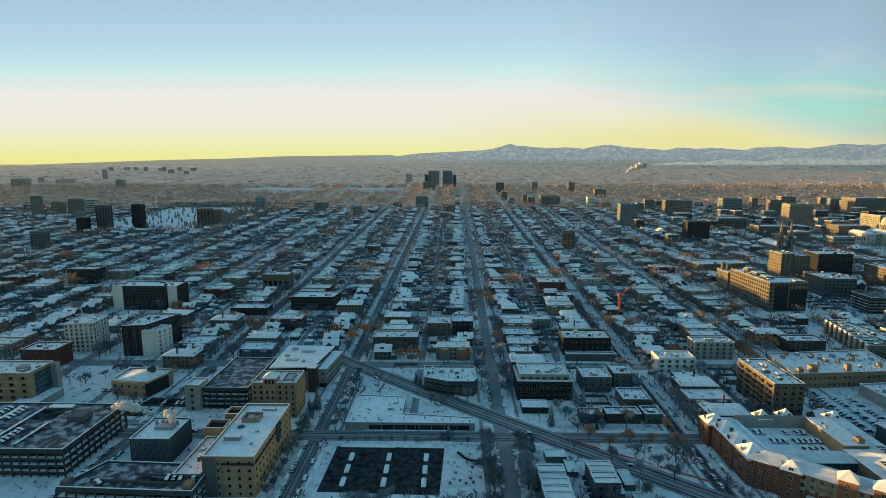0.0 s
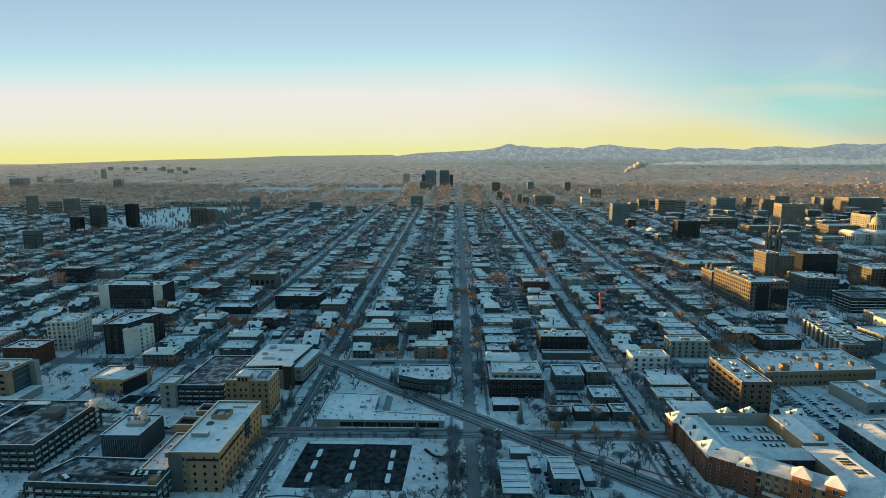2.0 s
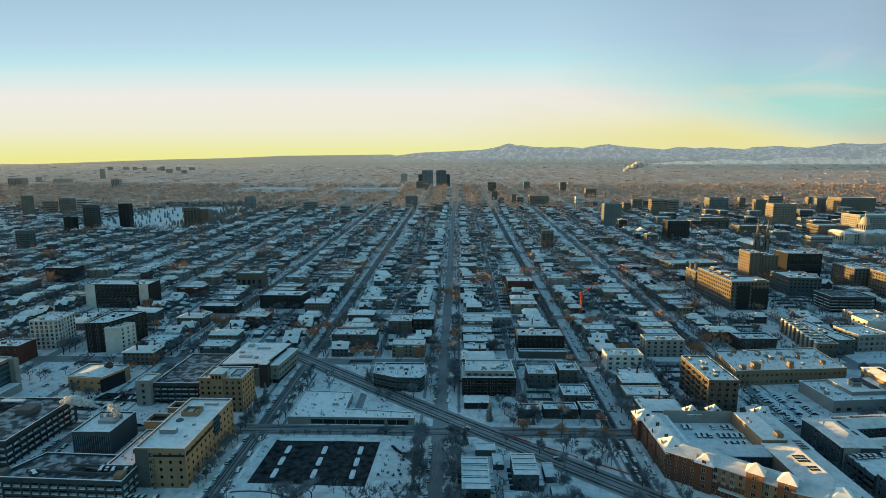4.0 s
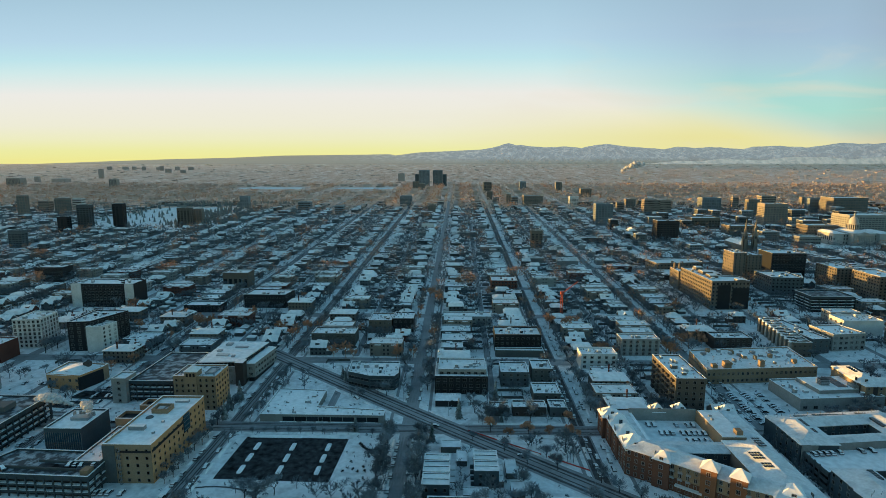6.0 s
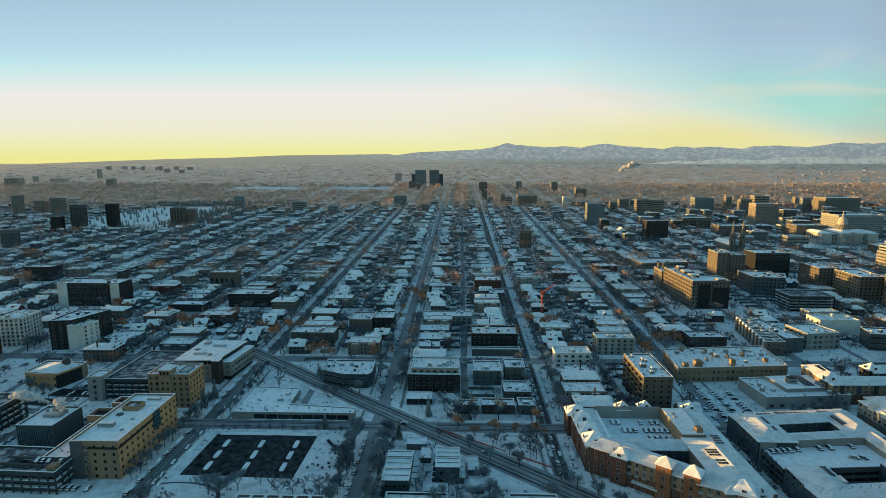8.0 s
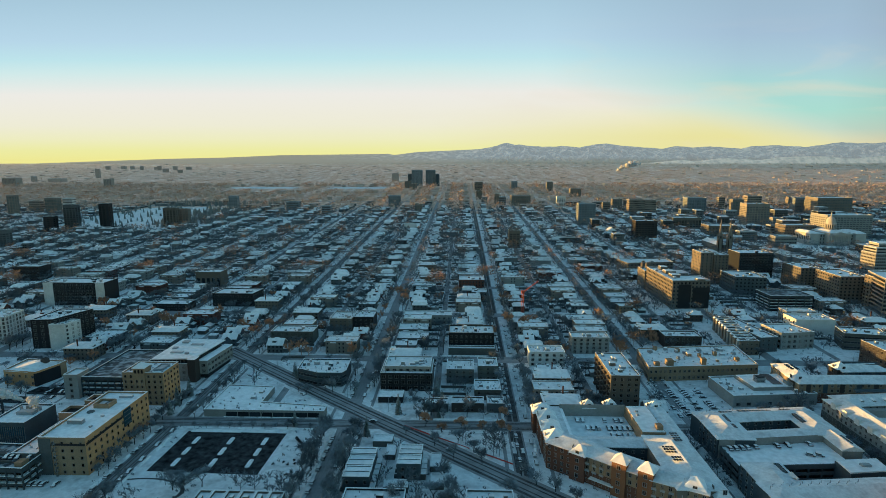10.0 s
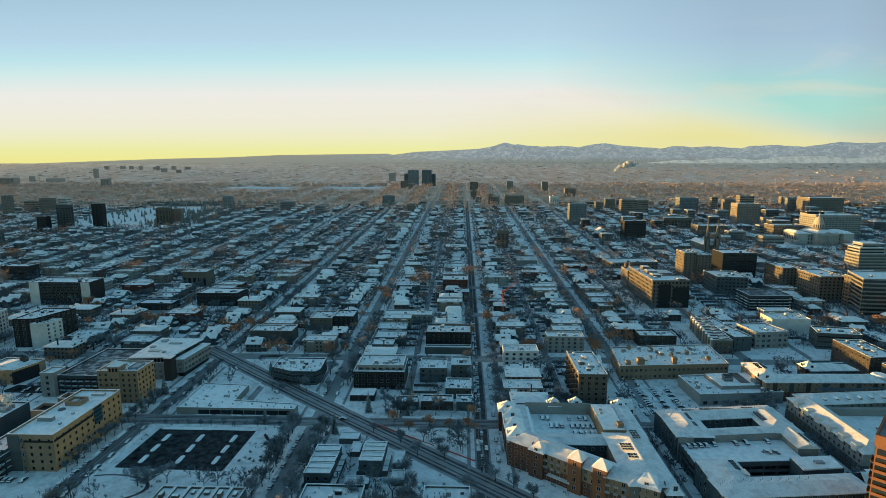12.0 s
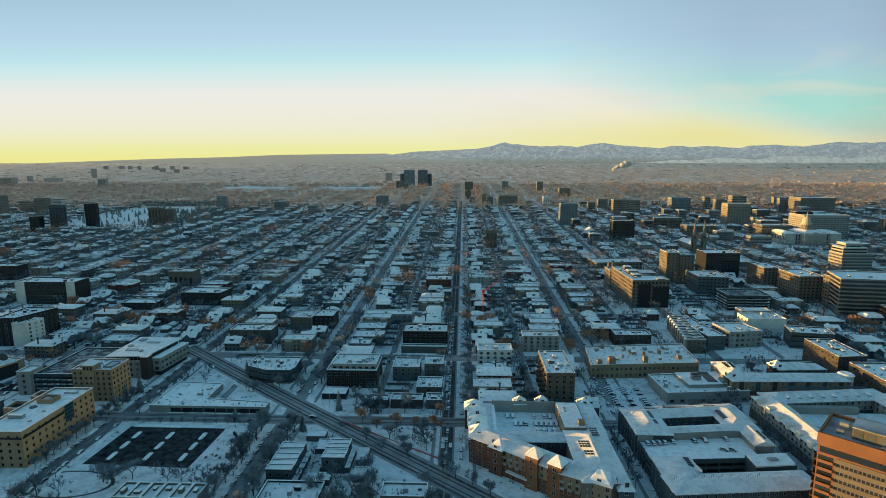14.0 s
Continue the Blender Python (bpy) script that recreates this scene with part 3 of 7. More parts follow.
# snow fields of the parks
for label, x0, y0, x1, y1 in (("open snow field of a park with pines round it", -700, 985, -490, 1330), ("long snow field of a far park", -750, 1885, -490, 1965), ("long snow field of a far park", -395, 1890, -170, 1960)):
    r, m, n = random.Random(int(x0)), Mesh(), 36
    ring = []
    for k in range(n):          # an uneven rounded outline
        a = 6.2832 * k / n
        s = r.uniform(0.86, 1.06) / max(abs(math.cos(a)), abs(math.sin(a))) ** 0.8
        x, y = (x0 + x1) / 2 + (x1 - x0) / 2 * math.cos(a) * s, (y0 + y1) / 2 + (y1 - y0) / 2 * math.sin(a) * s
        ring.append((x, y, ground_z(0, y) + 0.5))
    m.add(ring, [list(range(n))])
    tagged(new("park_lawn", m.data("park_lawn", SNOW)), label, "lawn", kind="structure")
    claim(rect(x0, y0 - (15 if y0 < 1500 else 110), x1, y1 + 5))
# ploughed yard and drive by the small office
for label, ring in (("ploughed dark yard between snow banks", [(-186, 292), (-158, 291), (-156, 299), (-184, 301)]), ("dark sunken court behind low walls", [(-205, 281), (-178, 279), (-176, 286), (-203, 288)])):
    yard = tagged(new("yard", Mesh().prism(ring, -0.5, 0.10).data("yard", LOT)), label, "yard", kind="structure")
    yard.location.z = ground_z(ring[0][0], ring[2][1]) + 0.1
    for a, b in zip(ring, ring[1:] + ring[:1]):
        d = Vector(b) - Vector(a)
        part("low_wall", Mesh().box(0, -0.25, 0, d.length, 0.25, 0.9), CONCRETE, yard, at=wall_frame(a, b, 0, 0))
road("curved drive past the small office", (-240, 276), (-160, 270), 7.0, ((-1.8, 0.7), (1.8, 0.7)), 0.15, WET, PACKED)
# parking lot cleared to black asphalt
m = Mesh()
m.prism([(-60.5, 210.5), (-6.5, 209), (-5, 248), (-59.5, 249)], -0.5, 0.10)
lot = tagged(new("parking_lot", m.data("parking_lot", SWEPT)), "black cleared parking lot with snowy planting islands", "parking lot", kind="structure")
claim(rect(-66, 205, 22, 252))
isl = Mesh().prism([(-1.4, -3.6), (1.4, -3.6), (1.9, -2.4), (1.9, 2.4), (1.4, 3.6), (-1.4, 3.6), (-1.9, 2.4), (-1.9, -2.4)], 0.0, 0.22).prism(
    [(-1.1, -3.2), (1.1, -3.2), (1.5, -2.2), (1.5, 2.2), (1.1, 3.2), (-1.1, 3.2), (-1.5, 2.2), (-1.5, -2.2)], 0.22, 0.45, top=[(-0.6, -2.6), (0.6, -2.6), (1.0, -1.8), (1.0, 1.8), (0.6, 2.6), (-0.6, 2.6), (-1.0, 1.8), (-1.0, -1.8)]).data("island", ROOF_SNOW)
for i, y in enumerate((218.3, 228.8, 239.3)):
    for x in (-50.5, -32, -13.8):
        part("planting_island", isl, None, lot, at=pose(x, y, 0.1) @ Matrix.Diagonal((0.62, 1.0, 1.0, 1.0)))
for x0, x1, y in ((-58, -30, 248), (-26, -10, 248.4)):
    part("snow_bank", Mesh().prism(rect(x0, y, x1, y + 3), 0, 0.8, top=rect(x0 + 1, y + 1, x1 - 1, y + 2)), ROOF_SNOW, lot)

# ---- the large buildings, nearest first ----
# cream medical building with a deep flat roof
med = block("medical_building", "cream five-storey medical building with snowy flat roof", rect(-108, 206, -85.5, 257), 18, "cream", 5, "01", 3.4, 1.05, 1.35, parapet=1.0, units=0)


def tint_wall(root, edge, mat):
    """Gives one outer side of a building's wall its own colour."""
    wall = next(o for o in root.children if o.name.split(".")[0] == "wall")
    wall.data.materials.append(mat)
    wall.data.polygons[edge].material_index = len(wall.data.materials) - 1


# warm light on the long right side is put in as ochre
tint_wall(med, 1, OCHRE)
part("dark_band", Mesh().box(11.27, -25, 14.9, 11.42, 2.4, 16.1), DARK, med)
part("glazed_bay", Mesh().box(11.2, 3.0, 9.5, 11.6, 9.0, 18.4), CURTAIN, med, "grey glazed bay in the long wall")
for k in range(4):
    part("bay_rail", Mesh().box(11.6, 3.0, 10.4 + k * 2.2, 11.7, 9.0, 10.6 + k * 2.2), FRAME, med)
well = part("plant_well", Mesh().box(-6.6, 6.4, 18, 1.6, 7.0, 20.4).box(-6.6, 12.6, 18, 1.6, 13.2, 20.4).box(-6.6, 7.0, 18, -6.0, 12.6, 20.4).box(1.0, 7.0, 18, 1.6, 12.6, 20.4), CREAM, med, "open cream plant enclosure")
part("plant_floor", Mesh().box(-6, 7, 18.1, 1, 12.6, 18.4), LOT, well)
part("chiller", Mesh().box(-4.6, 8, 18.4, -1.4, 11.4, 19.9), METAL, well), part("chiller", Mesh().box(-0.8, 8.4, 18.4, 0.6, 11, 19.7), METAL, well)
part("roof_hatch", Mesh().tube((-5.2, 2.2, 18), (-5.2, 2.2, 18.5), 1.9, 1.6, 14), GREY, med), part("roof_hatch", Mesh().tube((-2.2, 15.6, 18), (-2.2, 15.6, 18.6), 1.7, 1.5, 14), METAL, med)
louvre = Mesh().box(-8, -11, 18, -0.5, -8.4, 19.9)
for k in range(9):
    louvre.box(-7.9 + k * 0.85, -11.12, 18.3, -7.5 + k * 0.85, -10.98, 19.7)
part("louvre_unit", louvre, METAL, med), part("snow_cap", Mesh().box(-7.9, -10.9, 19.9, -0.6, -8.5, 20.1), ROOF_SNOW, med)
for x0, y0, x1, y1, z1, w in ((-1, 19, 6, 21, 1.0, "metal"), (3.5, -3, 5, -2, 0.8, "metal"), (5, -14, 6, -12.6, 0.7, "metal")):
    u = part("roof_unit", Mesh().box(x0, y0, 18, x1, y1, 18 + z1), WALLS[w], med)
    part("snow_cap", Mesh().box(x0 + 0.2, y0 + 0.2, 18 + z1, x1 - 0.2, y1 - 0.2, 18.2 + z1), ROOF_SNOW, u)
block("stair_tower", "cream stair tower with an open dark top", rect(-122, 237, -112, 246), 14, "cream", 4, "", units=0, roof=DARK, parapet=1.6)
block("stair_tower", "low cream link building with dark roof", rect(-117, 250, -109, 258), 15, "cream", 4, "", units=0, roof=DARK, parapet=1.6)
block("annex_building", "grey link wing beside the medical building", rect(-120, 204, -108.2, 236), 11, "grey", 3, "0", units=2)
# plant building with ribbed glass walls
med_front = Mesh()
for k in range(9):
    med_front.box(-3.6, -26.9, k * 2, -2.6, -25.7, k * 2 + 0.2).box(-3.6, -26.9, k * 2, -3.45, -26.75, k * 2 + 2).box(-2.75, -26.9, k * 2, -2.6, -26.75, k * 2 + 2)
part("hoist_frame", med_front, METAL, med, "slim metal hoist on the front wall")
part("grey_wall_panel", Mesh().box(-11.3, -25.7, 0, -5.5, -25.45, 18.3), GREY, med)
part("dark_band", Mesh().box(-5.0, -25.68, 14.9, 11.0, -25.46, 15.9), DARK, med)
plant = block("plant_building", "grey ribbed utility plant with vents on a snowy roof", rect(-155, 231, -136, 253), 12, "blue", 3, "", units=0)
for i in range(18):
    part("fin", Mesh().box(-9.4 + i * 1.1, -11.25, 0.4, -9.25 + i * 1.1, -10.98, 10.6), FRAME, plant)
part("glazing", Mesh().box(-9.3, -11.1, 5.6, 9.3, -10.97, 10.5), CURTAIN, plant)
for i in range(5):
    part("vent_pipe", Mesh().tube((-5 + i * 2.6, 5 + i % 2, 12), (-5 + i * 2.6, 5 + i % 2, 14.2), 0.8, 0.7, 10), METAL, plant)
part("vent_housing", Mesh().box(-3, -1, 12, 6, 3, 13.6), METAL, plant)


def garage(name, label, ring, h, decks, cars, seed, faces="01"):
    """An open parking deck: slabs, spandrels and columns, a snowy top deck with parked cars."""
    xs, ys = [p[0] for p in ring], [p[1] for p in ring]
    cx, cy = sum(xs) / len(xs), sum(ys) / len(ys)
    claim(ring)
    root = tagged(new(name), label, "parking garage")
    root.location = (cx, cy, ground_z(cx, cy))
    r = [(x - cx, y - cy) for x, y in ring]
    # black solid that stands in for the shade of the parking floors
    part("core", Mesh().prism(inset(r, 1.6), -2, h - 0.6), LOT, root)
    step = h / decks
    for k in range(decks):
        z = (k + 1) * step
        beam = part("spandrel", Mesh().prism(r, z - 1.3, z - 0.25 if k < decks - 1 else z + 0.0), CONCRETE, root)
        if k < decks - 1:
            part("snow_ledge", Mesh().prism(inset(r, -0.14), z - 0.25, z - 0.12), ROOF_SNOW, beam)
    o, n = inset(r, 0.3), len(r)
    m = Mesh()
    m.add([(x, y, h) for x, y in r] + [(x, y, h + 1.0) for x, y in r] + [(x, y, h + 1.0) for x, y in o] + [(x, y, h) for x, y in o],
          [[i + q * n, (i + 1) % n + q * n, (i + 1) % n + (q + 1) % 4 * n, i + (q + 1) % 4 * n] for q in range(4) for i in range(n)])
    part("snow_coping", Mesh().add([(x, y, h + 1.0) for x, y in inset(r, -0.1)] + [(x, y, h + 1.18) for x, y in inset(r, -0.1)] + [(x, y, h + 1.18) for x, y in inset(r, 0.4)] + [(x, y, h + 1.0) for x, y in inset(r, 0.4)],
         [[i + q * n, (i + 1) % n + q * n, (i + 1) % n + (q + 1) % 4 * n, i + (q + 1) % 4 * n] for q in range(4) for i in range(n)]), ROOF_SNOW, part("parapet", m, CONCRETE, root))
    part("top_deck", Mesh().prism(inset(r, 0.35), h, h + 0.15), DECK, root)
    for e in range(n):
        a, b = Vector(r[e]), Vector(r[(e + 1) % n])
        gap = 4.2 if cy < 345 else 8.0
        for i in range(int((b - a).length / gap) + 1):
            p = a + (b - a) * i * gap / (b - a).length
            part("column", Mesh().box(p.x - 0.28, p.y - 0.28, -2, p.x + 0.28, p.y + 0.28, h - 0.3), CONCRETE, root)
    return root


def car_mesh():
    m = Mesh()
    for sx in (-0.8, 0.8):
        for sy in (-1.35, 1.4):
            m.tube((sx - 0.12, sy, 0.33), (sx + 0.12, sy, 0.33), 0.33, 0.33, 8, 1)
    m.prism([(-0.9, -2.2), (0.9, -2.2), (0.95, 2.2), (-0.95, 2.2)], 0.3, 0.85)
    m.prism([(-0.85, -1.3), (0.85, -1.3), (0.85, 1.7), (-0.85, 1.7)], 0.85, 1.45, top=[(-0.7, -0.6), (0.7, -0.6), (0.7, 1.2), (-0.7, 1.2)])
    m.prism([(-0.88, -1.1), (0.88, -1.1), (0.88, 1.5), (-0.88, 1.5)], 0.92, 1.32, 2, top=[(-0.76, -0.72), (0.76, -0.72), (0.76, 1.3), (-0.76, 1.3)])
    m.prism([(-0.78, -0.75), (0.78, -0.75), (0.78, 1.35), (-0.78, 1.35)], 1.43, 1.66, 3, top=[(-0.5, -0.4), (0.5, -0.4), (0.5, 1.0), (-0.5, 1.0)])
    m.prism([(-0.9, -2.2), (0.9, -2.2), (0.86, -1.2), (-0.86, -1.2)], 0.84, 1.02, 3, top=[(-0.7, -2.0), (0.7, -2.0), (0.75, -1.25), (-0.75, -1.25)])
    m.prism([(-0.88, 1.62), (0.88, 1.62), (0.92, 2.2), (-0.92, 2.2)], 0.84, 1.04, 3, top=[(-0.75, 1.66), (0.75, 1.66), (0.7, 2.0), (-0.7, 2.0)])
    m.add([(-0.74, -1.22, 0.98), (0.74, -1.22, 0.98), (0.66, -0.66, 1.46), (-0.66, -0.66, 1.46)], [[0, 1, 2, 3]], 3)
    return m


car_body = car_mesh().data("body", CAR, RUBBER, GLASS, ROOF_SNOW)
first_car = None


def car(x, y, z, turn, group="parked cars"):
    global first_car
    if first_car is None:
        first_car = tagged(new("car"), "parked car under a layer of snow", "car", group)
        part("body", car_body, None, first_car)
        first_car.matrix_basis = pose(x, y, z, 0, 0, turn)
        return first_car
    return copy_thing(first_car, pose(x, y, z, 0, 0, turn))


def car_row(x0, y0, dx, dy, n, z, turn, seed, fill=0.8):
    rnd = random.Random(seed)
    for i in range(n):
        if rnd.random() < fill:
            car(x0 + dx * i, y0 + dy * i, z, turn + rnd.uniform(-3, 3) + (180 if rnd.random() < 0.4 else 0))


garage("parking_garage", "grey concrete parking garage with cars on its snowy top deck", rect(-262, 219, -178.5, 266), 13, 4, 0, 1)
part("ramp_wall", Mesh().box(-10, -4, 13, 22, -3.6, 14.2), GREY, bpy.data.objects["parking_garage"])
for x0, x1, y0, y1 in ((-12, -11.4, -20, 20), (2, 2.6, -14, 18), (16, 16.6, -20, 2)):
    w = part("ramp_wall", Mesh().box(x0, y0, 13, x1, y1, 14.1), CONCRETE, bpy.data.objects["parking_garage"])
    part("snow_cap", Mesh().prism(rect(x0 - 0.5, y0, x1 + 0.5, y1), 14.1, 14.25, top=rect(x0, y0 + 0.3, x1, y1 - 0.3)), ROOF_SNOW, w)
# flat black slab: the shade of an open well painted on the deck
part("light_well", Mesh().box(4, 6, 13.1, 15, 19, 13.25), LOT, bpy.data.objects["parking_garage"], "black slab in place of a shaded open light well")
part("well_rim", Mesh().box(3.4, 19, 13, 15.6, 22, 14.0), ROOF_SNOW, bpy.data.objects["parking_garage"], "snow-covered rim of the light well")
for k in range(6):
    car_row((-256, -250, -237, -229, -221, -213)[k], 222.5, 0, 2.9, 14 if k < 4 else 6, 13.15, 90, 60 + k, 0.85)
part("penthouse", Mesh().box(24, 4, 13, 32, 12, 16), GREY, bpy.data.objects["parking_garage"])
garage("parking_garage", "low concrete parking structure with slushy ramp", [(-165, 196), (-107, 194), (-107.5, 214), (-156, 216)], 9.5, 3, 0, 2)
low = bpy.data.objects["parking_garage.001"]
part("ramp_wall", Mesh().prism([(-20, -4), (18, -6), (18, -5.4), (-20, -3.4)], 9.5, 10.9), GREY, low)
part("ramp_wall", Mesh().prism([(-4, 1), (14, 0), (14, 0.5), (-4, 1.5)], 9.5, 10.8), GREY, low)
# shade of the ramp opening, laid on as a black slab
part("ramp_opening", Mesh().prism([(-2, -3), (16, -4), (16, -1), (-2, 0)], 9.6, 9.75), LOT, low)
part("stair_head", Mesh().box(-30, -8, 9.5, -27, -4, 12), GREY, low), part("stair_head", Mesh().box(22, -9, 9.5, 25.5, -5, 12), CREAM, low)
car_row(-122, 204, 2.8, 0, 5, 9.7, 0, 81, 0.7), car_row(-150, 200, 0, 3, 3, 9.7, 60, 82, 0.6)
garage("parking_garage", "older parking deck with thin snow and dark slab edges", rect(-147, 289, -120, 338), 12, 4, 0, 3)
block("stair_tower", "pale stair tower at the corner of the deck", rect(-156, 286, -147.2, 297), 15, "pale", 4, "0", units=0)
creamL = block("clinic_building", "cream clinic building with a glass corner wall", rect(-300, 289, -249, 309), 20, "cream", 5, "0", 5.5, 2.2, 1.6, units=2)
part("glazing", Mesh().box(25.5, -6, 2, 25.72, 6.5, 19), CURTAIN, creamL)
part("podium", Mesh().box(18, -17, -1, 33, 6, 5.0), PALE, creamL), part("podium_snow", Mesh().box(18.2, -16.8, 5.0, 32.8, 5.8, 5.3), ROOF_SNOW, creamL)
part("end_wall", Mesh().box(25.5, 6.5, 0, 29.5, 10, 20.6), PALE, creamL), part("roof_house", Mesh().box(14, -5, 20, 19, 0, 22.6), PALE, creamL)
for k in range(4):
    part("sill_band", Mesh().box(-25.5, -10.2, 3.2 + k * 4.0, 19, -9.95, 3.8 + k * 4.0), OCHRE, creamL)
for k in range(5):
    part("mullion", Mesh().box(25.72, -6, 3.5 + 3.4 * k, 25.85, 6.5, 3.75 + 3.4 * k), FRAME, creamL)
block("brick_building", "dark red brick apartment house with stepped roof", rect(-300, 345, -276, 362), 13, "red", 4, "0", units=3)
so = block("small_office", "ochre low office with a dark glazed corner and snowy roof", [(-212, 306), (-188, 303), (-183, 318), (-183, 324), (-212, 326)], 9, "cream", 2, "01", units=2)
tint_wall(so, 0, OCHRE), tint_wall(so, 1, OCHRE)
sx0, sy0 = so.location.x, so.location.y
part("glazed_corner", Mesh().prism([(-189 - sx0, 302.6 - sy0), (-187.6 - sx0, 302.6 - sy0), (-182.6 - sx0, 318 - sy0), (-184 - sx0, 318.2 - sy0)], 0, 8.6), DARK, so, "dark glazed corner")
part("roof_wedge", Mesh().add([(-16, -10, 9.2), (2, -12, 9.2), (6, 8, 9.2), (-14, 9, 9.2), (-4, -6, 11.4), (0, 5, 11.4)], [[0, 1, 4], [1, 2, 5, 4], [2, 3, 5], [3, 0, 4, 5]]), ROOF_SNOW, so, "sloping snow-covered roof")
part("chimney", Mesh().box(0, 2, 10, 4, 5, 12.6).add([(0, 2, 12.6), (4, 2, 12.6), (4, 5, 12.6), (0, 5, 12.6), (2, 2, 13.8), (2, 5, 13.8)], [[0, 1, 4], [1, 2, 5, 4], [2, 3, 5], [3, 0, 4, 5]]), BROWN, so)
hotel = block("brick_hotel", "cream brick building with a small square tower", rect(-114, 279, -89, 297), 20, "cream", 6, "01", 2.8, 1.1, 1.5, units=3)
# the hotel's right side has its warm light coloured in too
tint_wall(hotel, 1, OCHRE)
part("turret", Mesh().box(-5.5, -9.4, 0, 1.5, -2.5, 23.6), CREAM, hotel, "square front tower with arched openings")
part("turret_roof", Mesh().prism(rect(-6.1, -10.0, 2.1, -1.9), 23.6, 26.4, top=rect(-2.2, -6.2, -1.8, -5.8)), ROOF_SNOW, hotel)
for i in range(3):
    part("arched_opening", Mesh().box(-4.6 + i * 2.0, -9.5, 20.4, -3.4 + i * 2.0, -9.35, 22.0).tube((-4.0 + i * 2.0, -9.5, 22.0), (-4.0 + i * 2.0, -9.35, 22.0), 0.6, 0.6, 12), DARK, hotel)
for k in range(5):
    for i in range(2):
        part("window", window_mesh(1.0, 1.5), None, hotel, at=wall_frame((-5.5, -9.4), (1.5, -9.4), 2.0 + i * 3.0, 1.0 + k * 3.4))
for x0, x1, y0, y1 in ((4, 9.5, -4, 5), (-11, -7, -3, 6)):
    part("roof_frame", Mesh().box(x0, y0, 20, x1, y0 + 0.4, 21.2).box(x0, y1 - 0.4, 20, x1, y1, 21.2).box(x0, y0, 20, x0 + 0.4, y1, 21.2).box(x1 - 0.4, y0, 20, x1, y1, 21.2).box(x0 + 1, y0 + 1, 20, x1 - 1, y1 - 1, 20.9), METAL, hotel)
ow_ring = [(-115, 313), (-89, 315), (-84, 352), (-115, 353)]
ow = block("office_wing", "pale office wing with a glazed top storey and wide snowy roof", ow_ring, 11.5, "pale", 3, "01", 3.0, 1.9, 1.8, units=0, parapet=0.3)
ox, oy = ow.location.x, ow.location.y
ring = [(x - ox, y - oy) for x, y in ow_ring]
top = part("top_storey", Mesh().prism(inset(ring, 1.4), 11.4, 15.0), GLASS, ow, "dark glazed top storey")
for e0 in (0, 1):
    a, b = inset(ring, 1.4)[e0], inset(ring, 1.4)[e0 + 1]
    for i in range(int((Vector(b) - Vector(a)).length / 2.4)):
        part("mullion", Mesh().box(-0.12, -0.12, 11.5, 0.12, 0.1, 15.0), PALE, top, at=wall_frame(a, b, 1.2 + i * 2.4, 0))
part("roof_slab", Mesh().prism(inset(ring, -0.7), 15.0, 15.35), WHITE, ow), part("roof_snow", Mesh().prism(inset(ring, -0.5), 15.35, 15.7), ROOF_SNOW, ow)
for x0, y0, x1, y1, z1 in ((-8, -10, 0, -7, 0.8), (-2, 6, 7, 8.5, 0.7), (-10, 10, -6, 14, 1.2), (3, -12, 5, -9.6, 1.0), (-11, -2, -8, 1, 0.9)):
    part("roof_unit", Mesh().box(x0, y0, 15.7, x1, y1, 15.7 + z1), METAL, ow)
part("stair_block", Mesh().box(9.5, -21.6, 0, 14.6, -15.6, 15.6), BROWN, ow, "dark brown clad stair block"), part("stair_block_snow", Mesh().box(9.3, -21.8, 15.6, 14.8, -15.4, 15.85), ROOF_SNOW, ow)
side = part("side_wing", Mesh().prism([(14.4, -15.5), (19.6, -14.9), (23.2, 17), (17.2, 18)], 3.2, 12.6), PALE, ow, "pale overhanging side wing")
part("side_wing_roof", Mesh().prism([(14.2, -15.7), (19.8, -15.1), (23.4, 17.2), (17.2, 18.2)], 12.6, 12.9), ROOF_SNOW, side)
for k in range(2):
    for i in range(8):
        part("window", window_mesh(2.2, 1.6), None, side, at=wall_frame((19.6, -14.9), (23.2, 17), 2.2 + i * 4.0, 4.6 + k * 4.0))
    part("window", window_mesh(2.2, 1.9), None, side, at=wall_frame((14.4, -15.5), (19.6, -14.9), 2.6, 4.4 + k * 4.0))
part("undercroft", Mesh().prism([(15.0, -13.5), (18.4, -13.1), (21.6, 16), (17.2, 17)], -1, 3.2), DARK, ow)
block("apartment_block", "white apartment block with small square windows", [(-289, 373), (-269, 376), (-271, 397), (-290, 397)], 22, "white", 7, "01", 2.6, 1.5, 1.9, units=4)
block("apartment_block", "dark glass apartment block with grey panels", [(-243, 369), (-227, 371), (-216, 402), (-243, 402)], 22, "dark", 7, "01", 3.2, 2.0, 1.6, units=4)
block("apartment_block", "narrow white apartment block joined to a dark one", [(-227.5, 367), (-217, 369), (-213, 382), (-226, 384)], 19, "white", 6, "1", 2.9, 1.3, 1.6, units=2)
block("condominium", "long black and white condominium block", rect(-322, 483, -261, 505), 22, "dark", 7, "0", 3.4, 2.2, 1.7, units=9, pale=True)
for x0, x1 in ((-30.6, -21), (22, 30.6)):
    part("white_bay", Mesh().box(x0, -11.6, -2, x1, -10.9, 22.6), WHITE, bpy.data.objects["condominium"])
block("library", "low wide flat building with a dark glazed front", [(-59, 266), (11, 266), (11, 273), (-29, 277), (-29, 299), (-59, 301)], 4.0, "pale", 1, "", units=2, parapet=0.5)
lib = bpy.data.objects["library"]
lx, ly = lib.location.x, lib.location.y
